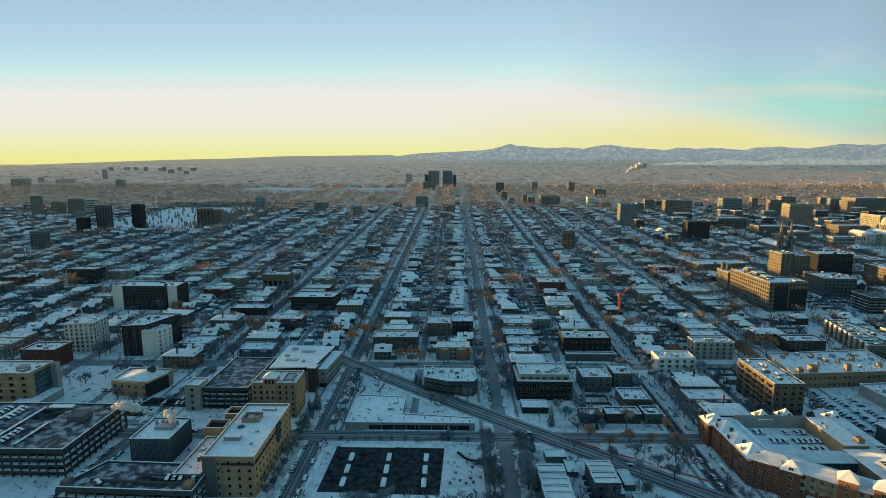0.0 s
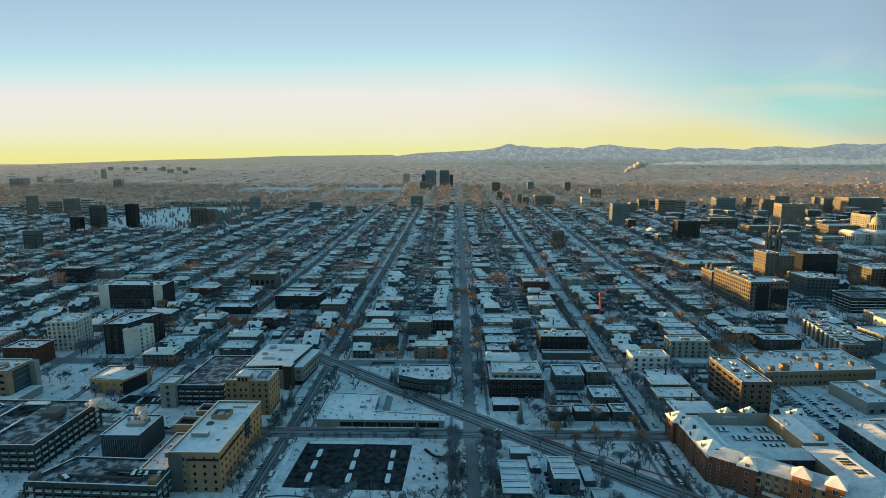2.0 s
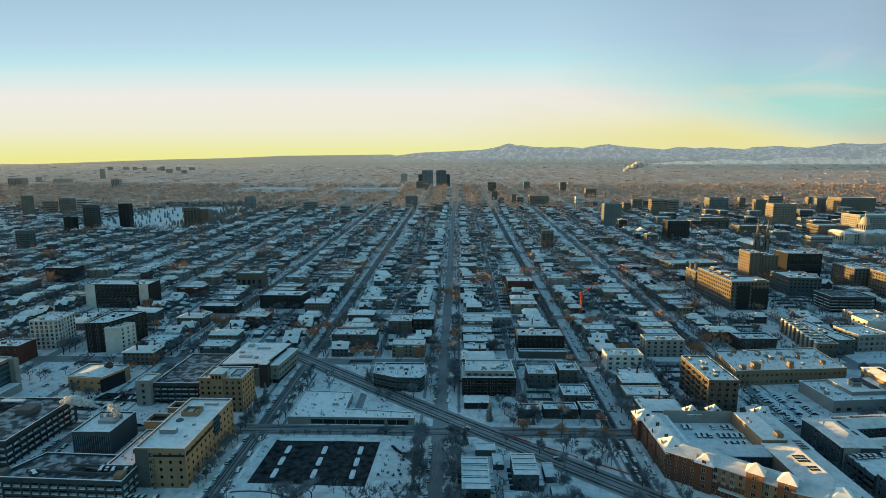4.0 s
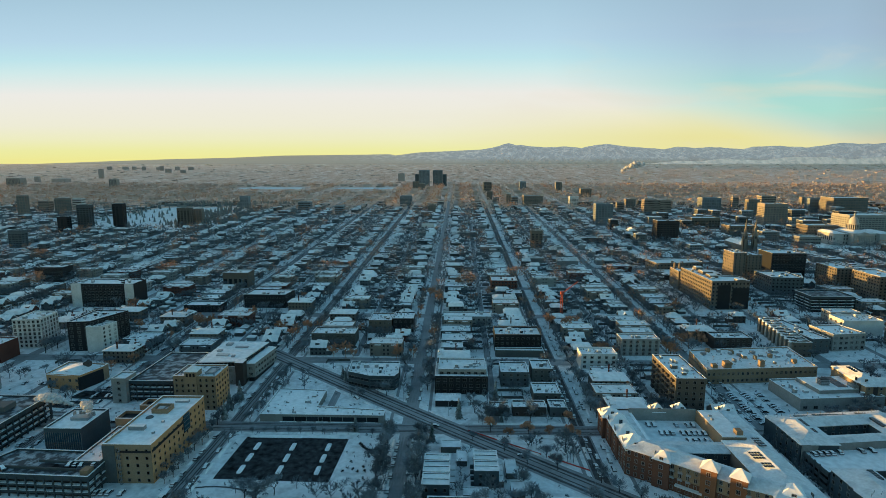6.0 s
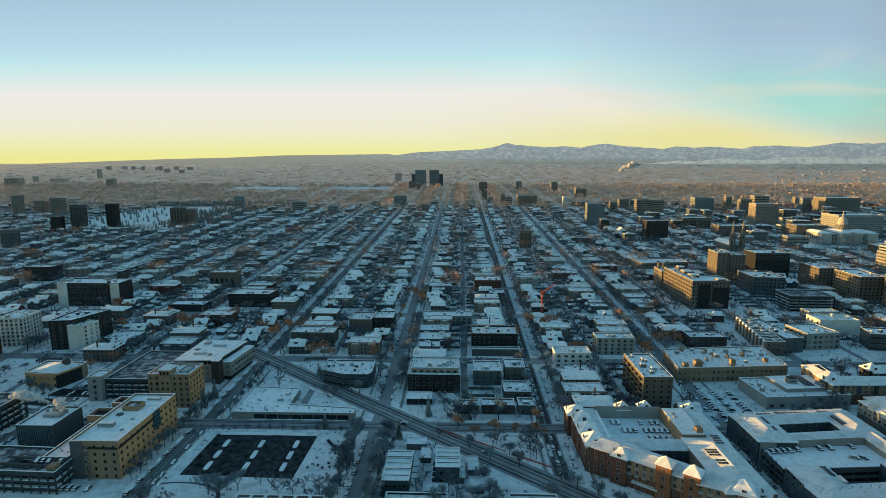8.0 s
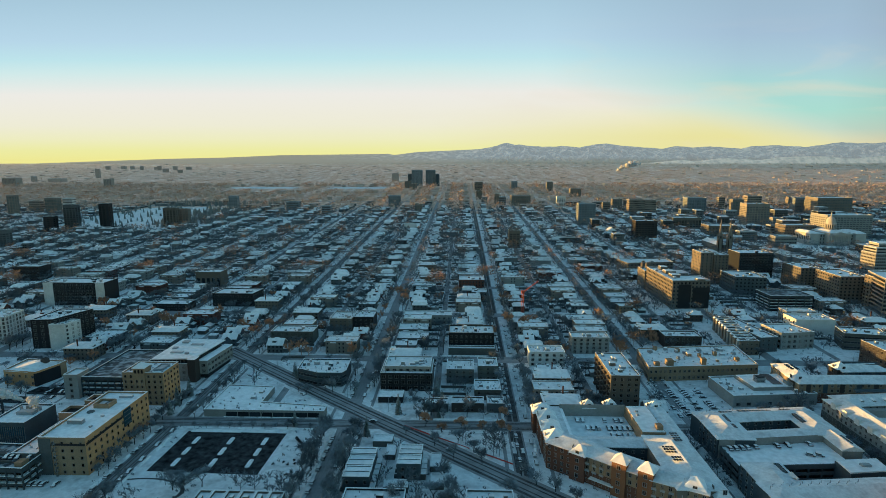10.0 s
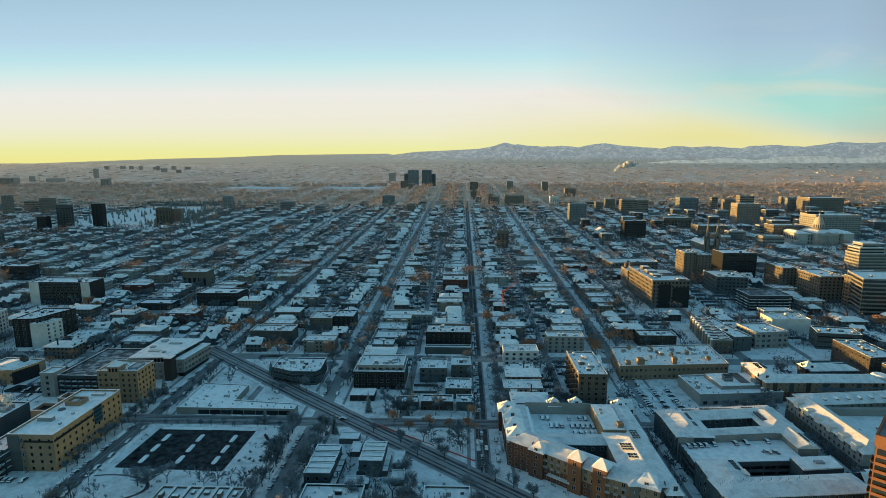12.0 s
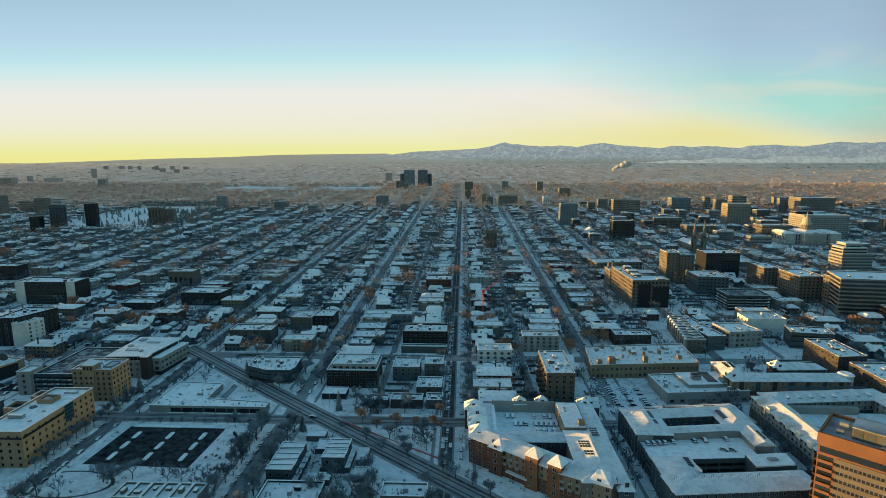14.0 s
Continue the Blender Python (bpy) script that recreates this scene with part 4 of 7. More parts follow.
for i in range(8):
    part("shopfront_pane", Mesh().box(-46 + i * 6.8 - lx, 265.85 - ly, 0.6, -39.6 + i * 6.8 - lx, 266.1 - ly, 3.1), GLASS, lib)
block("corner_building", "flat office with a rounded corner and snowy roof", [(-19, 316), (-4, 309), (12, 309), (14, 314), (13, 334), (-20, 334)], 8.5, "blue", 2, "012", 2.6, 1.8, 1.6, units=9, ribbon=True)
block("apartment_building", "dark-fronted apartment building with white top storey", rect(38, 304, 71, 329), 11, "dark", 3, "01", 3.0, 2.2, 2.0, units=2)
block("penthouse_storey", "pale set-back top storey with snowy roof", rect(40, 309, 70, 328), 13.5, "pale", 4, "0", 3.3, 2.0, 1.5, units=6)
block("garage_shed", "small garage with a flat snow-covered roof", rect(39, 287, 54, 297), 3.6, "dark", 1, "", units=0, parapet=0.2)
brown = block("apartment_block", "tan six-storey apartment block with balconies", rect(178, 283, 195, 322), 20, "tan", 6, "03", 3.2, 1.6, 1.6, units=8)
for k in range(6):
    for i in range(5):
        part("balcony", Mesh().box(-9.9, -17 + i * 7.4, 1.0 + k * 3.33, -8.52, -13.8 + i * 7.4, 2.1 + k * 3.33), BROWN, brown)
hall = block("school", "wide cream two-storey hall with a broad snowy roof", [(214, 323), (289, 330), (292, 369), (218, 360)], 9, "cream", 2, "03", 2.6, 1.4, 1.7, units=9, parapet=0.7)
for x, y, s, z in ((-26, -18.6, 2.2, 13.0), (-2, -16.2, 1.5, 13.4), (-34, -19, 1.6, 11.5)):
    part("parapet_tower", Mesh().box(x, y, 0, x + s * 2, y + s * 2, z), CREAM, hall, "cream block standing above the parapet")
for i, (x, y) in enumerate(((-30, 6), (-24, 12), (-14, -6), (-10, 8), (-6, 4), (2, -2), (6, 10), (14, 2), (20, 12), (24, -8), (28, 4))):
    part("roof_house", Mesh().box(x, y, 9, x + 3.0 - i % 3 * 0.6, y + 2.4, 10.6 + i % 2 * 0.8).box(x + 0.4, y - 1.2, 9, x + 1.4, y, 9.9), CREAM if i % 2 else METAL, hall)
mh = block("market_hall", "flat-roofed hall with roof-top plant and skylights", [(252, 287), (304, 292), (300, 321), (250, 316)], 6.5, "pale", 1, "0", 5, 2.5, 1.8, units=12)


part("upper_roof", Mesh().prism([(-8, -8), (22, -5), (20, 15), (-10, 12)], 6.5, 8.6), PALE, mh), part("upper_roof_snow", Mesh().prism([(-7.6, -7.6), (21.6, -4.6), (19.6, 14.6), (-9.6, 11.6)], 8.6, 8.9), ROOF_SNOW, mh)
for k in range(4):
    part("cooling_louvre", Mesh().box(-3, -1, 9.0 + k * 0.9, 2.5, 3.5, 9.5 + k * 0.9), METAL, mh)
part("cooling_core", Mesh().box(-2.6, -0.6, 8.8, 2.1, 3.1, 12.6), DARK, mh)
for i in range(11):
    part("roof_rib", Mesh().box(6, -3 + i * 1.5, 8.9, 12, -2.3 + i * 1.5, 9.25), GLASS, mh)
for i in range(3):
    part("roof_vault", Mesh().box(14 + i * 2.4, -5, 8.9, 15.6 + i * 2.4, 1, 10.6), PALE, mh)


def wing(root, a, b, w, z0, h, rise, wall, faces=(0, 1, 2, 3), gap=3.4, floors=4, hip=True, over=0.5, windows=(1.3, 1.6), lower=None):
    """A wing of a pitched-roof complex from a to b (root's own metres): walls, windows on its long sides, a snowy hip or gable roof."""
    a, b = Vector(a), Vector(b)
    d = (b - a).normalized()
    s = Vector((-d.y, d.x)) * w / 2
    ring = [tuple(a - s), tuple(b - s), tuple(b + s), tuple(a + s)]
    part("wall", Mesh().prism(ring, z0, h), WALLS[wall], root)
    if lower:
        part("base_storey", Mesh().prism(inset(ring, -0.08), z0, h * 0.5), WALLS[lower], root)
    o = inset(ring, -over)
    k = w / 2 if hip else -over
    r0, r1 = a + d * k, b - d * k
    m = Mesh()
    m.add([(*p, h) for p in o] + [(*p, h + 0.35) for p in o] + [(r0.x, r0.y, h + rise), (r1.x, r1.y, h + rise)],
          [[0, 1, 5, 4], [1, 2, 6, 5], [2, 3, 7, 6], [3, 0, 4, 7], [3, 2, 1, 0], [4, 5, 9, 8], [5, 6, 9], [6, 7, 8, 9], [7, 4, 8]])
    part("roof", m, PITCH_SNOW, root, "pitched roof under smooth snow")
    for e in faces:
        facade(root, ring[e], ring[(e + 1) % 4], h, floors, gap, windows[0], windows[1], True)
    return ring


def turret(root, x, y, w, h, rise, wall, angle=0.0):
    c = [turn2(p, angle) for p in rect(-w / 2, -w / 2, w / 2, w / 2)]
    ring = [(x + p[0], y + p[1]) for p in c]
    o = inset(ring, -0.6)
    part("turret_wall", Mesh().prism(ring, -1, h), WALLS[wall], root, "brick corner tower")
    part("turret_roof", Mesh().prism(o, h, h + rise, top=[(x + p[0] * 0.02, y + p[1] * 0.02) for p in c]), ROOF_SNOW, root, "pyramid roof under snow")
    for e in (0, 3):
        a, b = ring[e], ring[(e + 1) % 4]
        for k in range(4):
            part("window", window_mesh(1.5, 1.9, True), None, root, at=wall_frame(a, b, w / 2, 2.0 + k * 3.7))


# brick apartment complex round a parking deck, with pyramid-roofed towers
cx = tagged(new("apartment_complex"), "brick apartment complex with snowy hip roofs round a parking deck", "apartment building")
cx.location = (170.5, 215.5, 0)
claim(rect(128, 170, 202, 264))


def front_wing(root, p, q, w, h, rise, wall, lower=None, gap=2.5, hip=False):
    """A wing whose street front runs from p to q, w deep behind it."""
    p, q = Vector(p), Vector(q)
    d = (q - p).normalized()
    back = Vector((-d.y, d.x)) * w / 2
    return wing(root, tuple(p + back), tuple(q + back), w, -1, h, rise, wall, (0,), gap, hip=hip, lower=lower, windows=(1.2, 1.7))


wing(cx, (-33.5, 4), (-33.5, 44), 12.5, -1, 12.0, 1.2, "brick", (2,), 3.0)
part("flat_wing", Mesh().box(-27.2, 9, -1, -25.6, 42, 12.4), ROOF_SNOW, cx)
front_wing(cx, (-40, 4.2), (-24, -6.9), 13, 13, 2.6, "brick", hip=True)
front_wing(cx, (-27, -4.9), (1.5, -26.7), 12, 13, 2.6, "cream", "brick")
front_wing(cx, (-1, -25.7), (19, -35.4), 12, 13, 2.6, "cream", "brick", hip=True)
wing(cx, (17.8, -32), (17.8, 12), 20, -1, 13, 3.6, "tan", (0,), 3.2)
wing(cx, (24.2, 8), (24.2, 43), 8.4, -1, 13, 1.2, "tan", (0,), 3.2, hip=False)
wing(cx, (-27, 8.2), (12, 8.4), 9.5, -1, 11.4, 1.6, "blue", (0,), 3.2, 3)
blk = part("flat_block", Mesh().box(8.2, 13.2, -1, 19.9, 42, 14.2), CREAM, cx)
part("flat_block_roof", Mesh().box(8.6, 13.6, 14.2, 19.5, 41.6, 14.5), ROOF_SNOW, blk)
part("roof_stair", Mesh().box(16, 15, 14.4, 19, 18.5, 16.6), CREAM, blk), part("roof_box", Mesh().box(11, 30, 14.4, 12.2, 31.4, 15.3), METAL, blk), part("roof_box", Mesh().box(11.4, 34, 14.4, 12.8, 35, 15.2), METAL, blk)
for x, y, h in ((-37, 42, 11.6), (-35.3, 33, 12.4), (-35.3, 21.5, 12.6), (-34.8, 10.5, 13.0)):
    turret(cx, x, y, 9.6, h, 4.2, "brick")
turret(cx, -25.6, -3.6, 7.2, 13.2, 3.6, "brick", -0.62)
for x, y in ((-10.4, -15.6), (-1.1, -22.2)):
    turret(cx, x, y, 6.2, 16.2, 3.6, "orange", -0.62)
turret(cx, 16.5, -28.6, 8.5, 13.4, 4.0, "orange", -0.46)
turret(cx, 25.6, -31.5, 6.5, 11.2, 2.6, "blue")
turret(cx, -11, 45.6, 6.5, 12.6, 4, "brick"), turret(cx, 1.5, 46.6, 6.5, 12.6, 4, "brick"), turret(cx, 24.9, 45, 6.5, 12.6, 3.6, "tan")
part("screen_wall", Mesh().box(-27, 42.0, 0, 8.2, 42.7, 14.6), PALE, cx, "blank cream stucco wall")
part("parking_deck", Mesh().box(-25.6, 13.0, -1, 8.1, 42, 8.0), ROOF_SNOW, cx, "upper parking deck under thin snow")
part("canopy", Mesh().box(-5.6, -1.6, 4.0, 5.6, 0.4, 4.5), WHITE, cx, "white entrance canopy", at=pose(-17.8, -13.2, 0, 0, 0, -37.4))
for p0, p1, n in (((-27, -4.9), (-15, -14.1), 4), ((-1, -25.7), (12, -32), 4)):          # balconies on the street front
    for i in range(n):
        for k in (1, 2):
            part("balcony", Mesh().box(-1.0, -1.0, 0, 1.0, 0.1, 0.18).box(-1.0, -1.0, 0.18, 1.0, -0.94, 1.1), METAL, cx, at=wall_frame(p0, p1, 1.6 + i * 3.4, k * 3.3 + 3.0))
car_row(152, 252, 2.9, 0, 9, 8.0, 0, 21, 0.5), car_row(153, 243.5, 2.7, 0, 10, 8.0, 0, 22, 0.95), car_row(158, 236, 2.9, 0, 7, 8.0, 0, 23, 0.7)

# solar fields of the brick complex stand in shallow roof wells
for x0, y0, nx, ny in ((11.6, -8.6, 5, 3), (12.6, -15.2, 4, 2), (19.6, 2.0, 3, 4)):
    for j in range(ny):
        for i in range(nx):
            part("solar_panel", Mesh().prism(rect(x0 + i * 1.25, y0 + j * 2.1, x0 + i * 1.25 + 1.1, y0 + j * 2.1 + 1.5), 16.2, 16.3, top=rect(x0 + i * 1.25, y0 + j * 2.1, x0 + i * 1.25 + 1.1, y0 + j * 2.1 + 1.5)), GLASS, cx, at=pose(0, 0, 0))
# apartment block round two courts with a parking deck between
cc = tagged(new("apartment_complex"), "apartment complex with snowy roofs round a court and a parking deck", "apartment building")
cc.location = (246, 220, 0)
claim(rect(212, 174, 282, 264))
wing(cc, (-22.8, 6.2), (-22.8, 35), 18, -1, 12.5, 2.6, "blue", (2,), 3.2)
wing(cc, (-32, 28.2), (32, 36.2), 12.4, -1, 12.5, 2.2, "blue", (0,), 3.4)
wing(cc, (-31, 9.0), (24, 15.9), 6.2, -1, 12.5, 1.2, "pale", (2,), 3.6, hip=False)
wing(cc, (24, 12), (24, 40), 16.5, -1, 12.5, 2.8, "blue", (0,), 3.4)
wing(cc, (26.8, -1.6), (26.8, 14), 9.4, -1, 12.0, 2.4, "pale", (0,), 3.4, hip=False)
wing(cc, (-22.8, -41), (-22.8, -14.5), 17.4, -1, 12.5, 2.6, "blue", (2,), 3.2)
wing(cc, (-31.6, -36.4), (31.5, -30.2), 13, -1, 12.5, 2.2, "blue", (0,), 3.0)
part("gable", Mesh().add([(-17.5, -24.6, 12.6), (-12.5, -24.2, 12.6), (-15, -24.4, 14.9), (-15, -30, 14.9)], [[0, 1, 2], [0, 2, 3], [2, 1, 3]]), WHITE, cc)
part("screen_wall", Mesh().prism([(-31.4, 5.2), (22.4, 11.9), (22.4, 12.5), (-31.4, 5.8)], 0, 12.8), PALE, cc, "blank cream stucco wall")
part("parking_deck", Mesh().prism([(-31, -12.6), (22.2, -8.6), (22.2, 11.8), (-31, 5.2)], 8.2, 9.0), ROOF_SNOW, cc, "upper parking deck under snow")
# black fill in place of the shaded floors below the deck
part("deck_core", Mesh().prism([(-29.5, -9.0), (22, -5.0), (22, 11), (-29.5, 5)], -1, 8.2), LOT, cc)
for k in range(3):
    part("deck_slab", Mesh().prism([(-31.2, -12.8), (22.2, -8.8), (22.2, -8.2), (-30.6, -12.2), (-30.6, 5), (-31.2, 5)], k * 3 + 1.6, k * 3 + 2.9 + (0.9 if k == 2 else 0)), GREY, cc)
for i in range(9):
    part("column", Mesh().box(-0.3, -0.3, -1, 0.3, 0.3, 8.2), GREY, cc, at=pose(-30.2 + i * 6.4, -12.4 + i * 0.48, 0))
for i in range(4):
    part("column", Mesh().box(-0.3, -0.3, -1, 0.3, 0.3, 10.5), GREY, cc, at=pose(-31.1, -7 + i * 3.6, 0))
part("low_wing", Mesh().prism([(13.6, -19.5), (33, -17), (34, -6.5), (14, -8.6)], -1, 11.0), BLUE, cc)
part("flat_roof", Mesh().prism([(13.9, -19.1), (32.7, -16.7), (33.6, -6.9), (14.3, -8.9)], 11.0, 11.6), ROOF_SNOW, cc)
part("roof_unit", Mesh().box(22, -14.5, 11.6, 26, -12.5, 12.6), METAL, cc)
for x, y, a, b, z in ((-19, 26, 1.8, 9, 14.4), (-19, 17, 1.8, 4, 14.4), (-16, 31.6, 7, 2.2, 14.4), (0, 33.6, 18, 2.2, 14.4), (17, 35.6, 6, 2.2, 14.4), (19, 27, 2, 9, 14.4), (28.3, 6, 2, 8, 13.9), (-17, -20, 2.2, 7, 14.0)):
    m = Mesh().box(x - a / 2, y - b / 2, z - 1.4, x + a / 2, y + b / 2, z)
    for i in range(1, int(max(a, b) / 1.5)):
        m.box(*((x - a / 2 + i * 1.5 - 0.08, y - b / 2, z) if a > b else (x - a / 2, y - b / 2 + i * 1.5 - 0.08, z)), *((x - a / 2 + i * 1.5 + 0.08, y + b / 2, z + 0.1) if a > b else (x + a / 2, y - b / 2 + i * 1.5 + 0.08, z + 0.1)), 1)
    part("skylight", m.data("skylight", GLASS, FRAME), None, cc, "dark roof-light panel")
m = Mesh()
for i in range(46):          # vent pipes along the roofs
    x, y = (-30 + i * 1.35, -35.5 + i * 0.13 + (i % 3)) if i < 30 else (-29 + (i - 30) * 3.6, 30.5 + (i - 30) * 0.45 + 2 * (i % 2))
    m.box(x - 0.08, y - 0.08, 12.5, x + 0.08, y + 0.08, 15.1)
tagged(part("roof_vents", m, METAL, cc), kind="stuff")
car_row(219, 223.4, 2.9, 0.36, 4, 9.0, 0, 31, 0.95), car_row(232, 225.5, 5.5, 0.7, 6, 9.0, 0, 32, 0.9), car_row(254, 219, 4, 0, 3, 9.0, 60, 33, 0.9)

# gabled complexes farther right
c3 = tagged(new("apartment_complex"), "hip-roofed apartment complex with warm-lit snowy gables", "apartment building")
c3.location = (330, 308, ground_z(330, 308))
claim(rect(292, 290, 372, 328))
wing(c3, (-36, -7), (37, -5), 13, -2, 12, 3.0, "cream", (0,), 3.0, lower="brick")
wing(c3, (-30, -8), (-28, 18), 13, -2, 12, 3.6, "cream", (2,), 3.0, lower="brick")
wing(c3, (3, 12), (34, 14), 12, -2, 12, 3.4, "blue", (0,), 3.4)
turret(c3, -33, -6, 7, 12.5, 3.2, "brown"), turret(c3, 5, 12, 8, 13, 4.0, "brown")
stair = part("stair_drum", Mesh().tube((38, -5, -2), (38, -5, 14.2), 4.2, 4.2, 18), WHITE, c3, "round white stair tower")
part("drum_roof", Mesh().tube((38, -5, 14.2), (38, -5, 15.2), 4.7, 3.6, 18), ROOF_SNOW, stair)
for i in range(7):
    part("wall_panel", Mesh().box(-1.4, -0.12, 6.2, 1.4, 0.05, 11.9), BLUE if i % 2 else BROWN, c3, at=wall_frame((-36, -13.5), (37, -11.5), 6 + i * 10.2, 0))


def solar(root, x, y, z, nx, ny, tilt=0.35):
    """A field of dark tilted panels on thin legs, in rows."""
    for j in range(ny):
        m = Mesh()
        for i in range(nx):
            px, py = x + i * 1.15, y + j * 2.2
            m.add([(px, py, z), (px + 1.05, py, z), (px + 1.05, py + 1.5, z + tilt), (px, py + 1.5, z + tilt), (px, py, z - 0.08), (px + 1.05, py, z - 0.08), (px + 1.05, py + 1.5, z + tilt - 0.08), (px, py + 1.5, z + tilt - 0.08)],
                  [[0, 1, 2, 3], [7, 6, 5, 4], [0, 4, 5, 1], [1, 5, 6, 2], [2, 6, 7, 3], [3, 7, 4, 0]])
            m.box(px + 0.4, py + 1.2, z - 1.4, px + 0.5, py + 1.3, z + tilt * 0.8, 1)
        tagged(part("solar_row", m.data("solar_row", GLASS, METAL), None, root, "row of dark solar panels"), kind="stuff")


solar(c3, 8, 12.2, 15.0, 20, 2), solar(c3, -32, 2, 15.2, 5, 4)
c4 = tagged(new("apartment_complex"), "long apartment house with dormers and snowy roof", "apartment building")
c4.location = (330, 258, 0)
claim(rect(292, 210, 378, 284))
wing(c4, (-28, -44), (-28, 16), 14, -1, 12, 3.6, "pale", (2,), 2.8, lower="olive")
wing(c4, (-28, 14), (44, 22), 14, -1, 12, 3.4, "pale", (0,), 3.0, lower="blue")
wing(c4, (40, -40), (40, 22), 14, -1, 12, 3.4, "pale", (2,), 3.4)
solar(c4, -14, 19.5, 15.4, 22, 2), solar(c4, 14, 22.6, 15.4, 18, 1)
for i in range(8):
    vent = part("roof_dormer", Mesh().box(-18 + i * 7.0, 10.2 + i * 0.75, 12.4, -16.4 + i * 7.0, 13.0 + i * 0.75, 14.2), PALE, c4)
    part("snow_cap", Mesh().prism(rect(-18.3 + i * 7.0, 9.9 + i * 0.75, -16.1 + i * 7.0, 13.0 + i * 0.75), 14.2, 14.9, top=rect(-17.3 + i * 7.0, 9.9 + i * 0.75, -17.1 + i * 7.0, 13.0 + i * 0.75)), ROOF_SNOW, vent)
part("parking_deck", Mesh().box(-21, -44, -1, 33, 6, 7.5), ROOF_SNOW, c4)
part("screen_wall", Mesh().box(-21, 4, 0, 18, 7, 11.5), PALE, c4)
for i in range(6):
    part("dormer", Mesh().box(-35.6, -40 + i * 9, 11, -31, -36.6 + i * 9, 14.2), WHITE, c4)
car_row(312, 222, 3, 0, 14, 7.5, 0, 41, 0.6), car_row(312, 246, 3, 0, 14, 7.5, 0, 42, 0.6)

# orange tower with balconies and ribbon windows
tw = tagged(new("office_tower"), "orange concrete tower with balconies and banded windows", "tower")
tw.location = (270, 155, 0)
claim(rect(250, 130, 296, 176))
ang = -0.76
TH = 47.0
along_front, into = Vector((math.cos(ang), math.sin(ang))), Vector((-math.sin(ang), math.cos(ang)))
corner = Vector((-8.3, 11.2))
spot = lambda u, v: tuple(corner + along_front * u + into * v)
ring = [spot(0, 0), spot(30, 0), spot(30, 22), spot(0, 22)]
part("wall", Mesh().prism(ring, -1, TH - 4), ORANGE, tw)
o, i2, n = inset(ring, -0.5), inset(ring, 0.3), 4
m = Mesh()
m.add([(*p, TH - 4) for p in o] + [(*p, TH) for p in o] + [(*p, TH) for p in i2] + [(*p, TH - 4) for p in i2],
      [[i + q * n, (i + 1) % n + q * n, (i + 1) % n + (q + 1) % 4 * n, i + (q + 1) % 4 * n] for q in range(4) for i in range(n)])
part("parapet", m, ORANGE, tw)
part("roof", Mesh().prism(i2, TH - 4, TH - 1.2), THIN_SNOW, tw)
part("plant_room", Mesh().prism([spot(9, 5), spot(24, 5), spot(24, 16), spot(9, 16)], TH - 1.3, TH + 3.2), TAN, tw)
part("plant_roof", Mesh().prism([spot(8.7, 4.7), spot(24.3, 4.7), spot(24.3, 16.3), spot(8.7, 16.3)], TH + 3.2, TH + 3.6), THIN_SNOW, tw)
for k, (u, v, s, z) in enumerate(((4, 6, 2.4, 1.6), (4, 12, 3.0, 2.2), (26, 8, 2.2, 1.4), (11, 18.5, 3.2, 1.8), (18, 1.8, 1.8, 1.2))):
    part("roof_unit", Mesh().prism([spot(u, v), spot(u + s, v), spot(u + s, v + s * 0.7), spot(u, v + s * 0.7)], TH - 1.2, TH - 1.2 + z), METAL, tw)
for k in range(4):
    part("plant_louvre", Mesh().prism([spot(9.5 + k * 3.7, 4.9), spot(12.3 + k * 3.7, 4.9), spot(12.3 + k * 3.7, 5.1), spot(9.5 + k * 3.7, 5.1)], TH - 0.6, TH + 2.6), GREY, tw)
for e, L in ((0, 30.0), (3, 22.0)):
    a, b = ring[e], ring[(e + 1) % 4]
    part("clerestory", Mesh().box(0.6, -0.2, 0, L - 0.6, 0.3, 2.4), GLASS, tw, at=wall_frame(a, b, 0, TH - 7.6))
    win = Mesh().box(0, -0.12, 0, L - 12, 0.2, 1.2, 1).box(0, -0.35, 1.2, L - 12, 0.2, 3.0)
    for q in range(int((L - 12) / 1.3)):
        win.box(q * 1.3, -0.25, 0, q * 1.3 + 0.35, 0.2, 1.2)
    win = win.data("window_band", TAN, GLASS)
    bal = Mesh().box(0.3, -1.0, 0, 5.2, 0.2, 0.25).box(0.3, -1.05, 0.25, 5.2, -0.95, 1.2)
    bal.box(0.4, -0.08, 0.3, 5.1, 0.1, 2.6, 1)
    bal = bal.data("balcony", ORANGE, GLASS)
    for k in range(12):
        z = TH - 11.4 - k * 3.05
        part("window_band", win, None, tw, at=wall_frame(a, b, 6, z))
        part("balcony", bal, None, tw, at=wall_frame(a, b, 0, z)), part("balcony", bal, None, tw, at=wall_frame(a, b, L - 5.5, z))

# middle distance
slab = block("apartment_block", "tan brick apartment slab with a dark glazed end and many windows", [(291, 488), (327, 490), (327, 512), (309, 514), (309, 556), (289, 556)], 26, "tan", 7, "05", 3.3, 1.7, 1.9, units=6)
ex, ey = slab.location.x, slab.location.y
for i, (x0, x1, h) in enumerate(((297, 309, 23), (311, 327, 20))):
    part("glazed_front", Mesh().prism([(x0 - ex, 487.9 - ey + i * 0.9), (x1 - ex, 488.7 - ey + i * 0.9), (x1 - ex, 490.6 - ey + i * 0.6), (x0 - ex, 490 - ey + i * 0.6)], 0, h), DARK, slab, "dark glazed front")
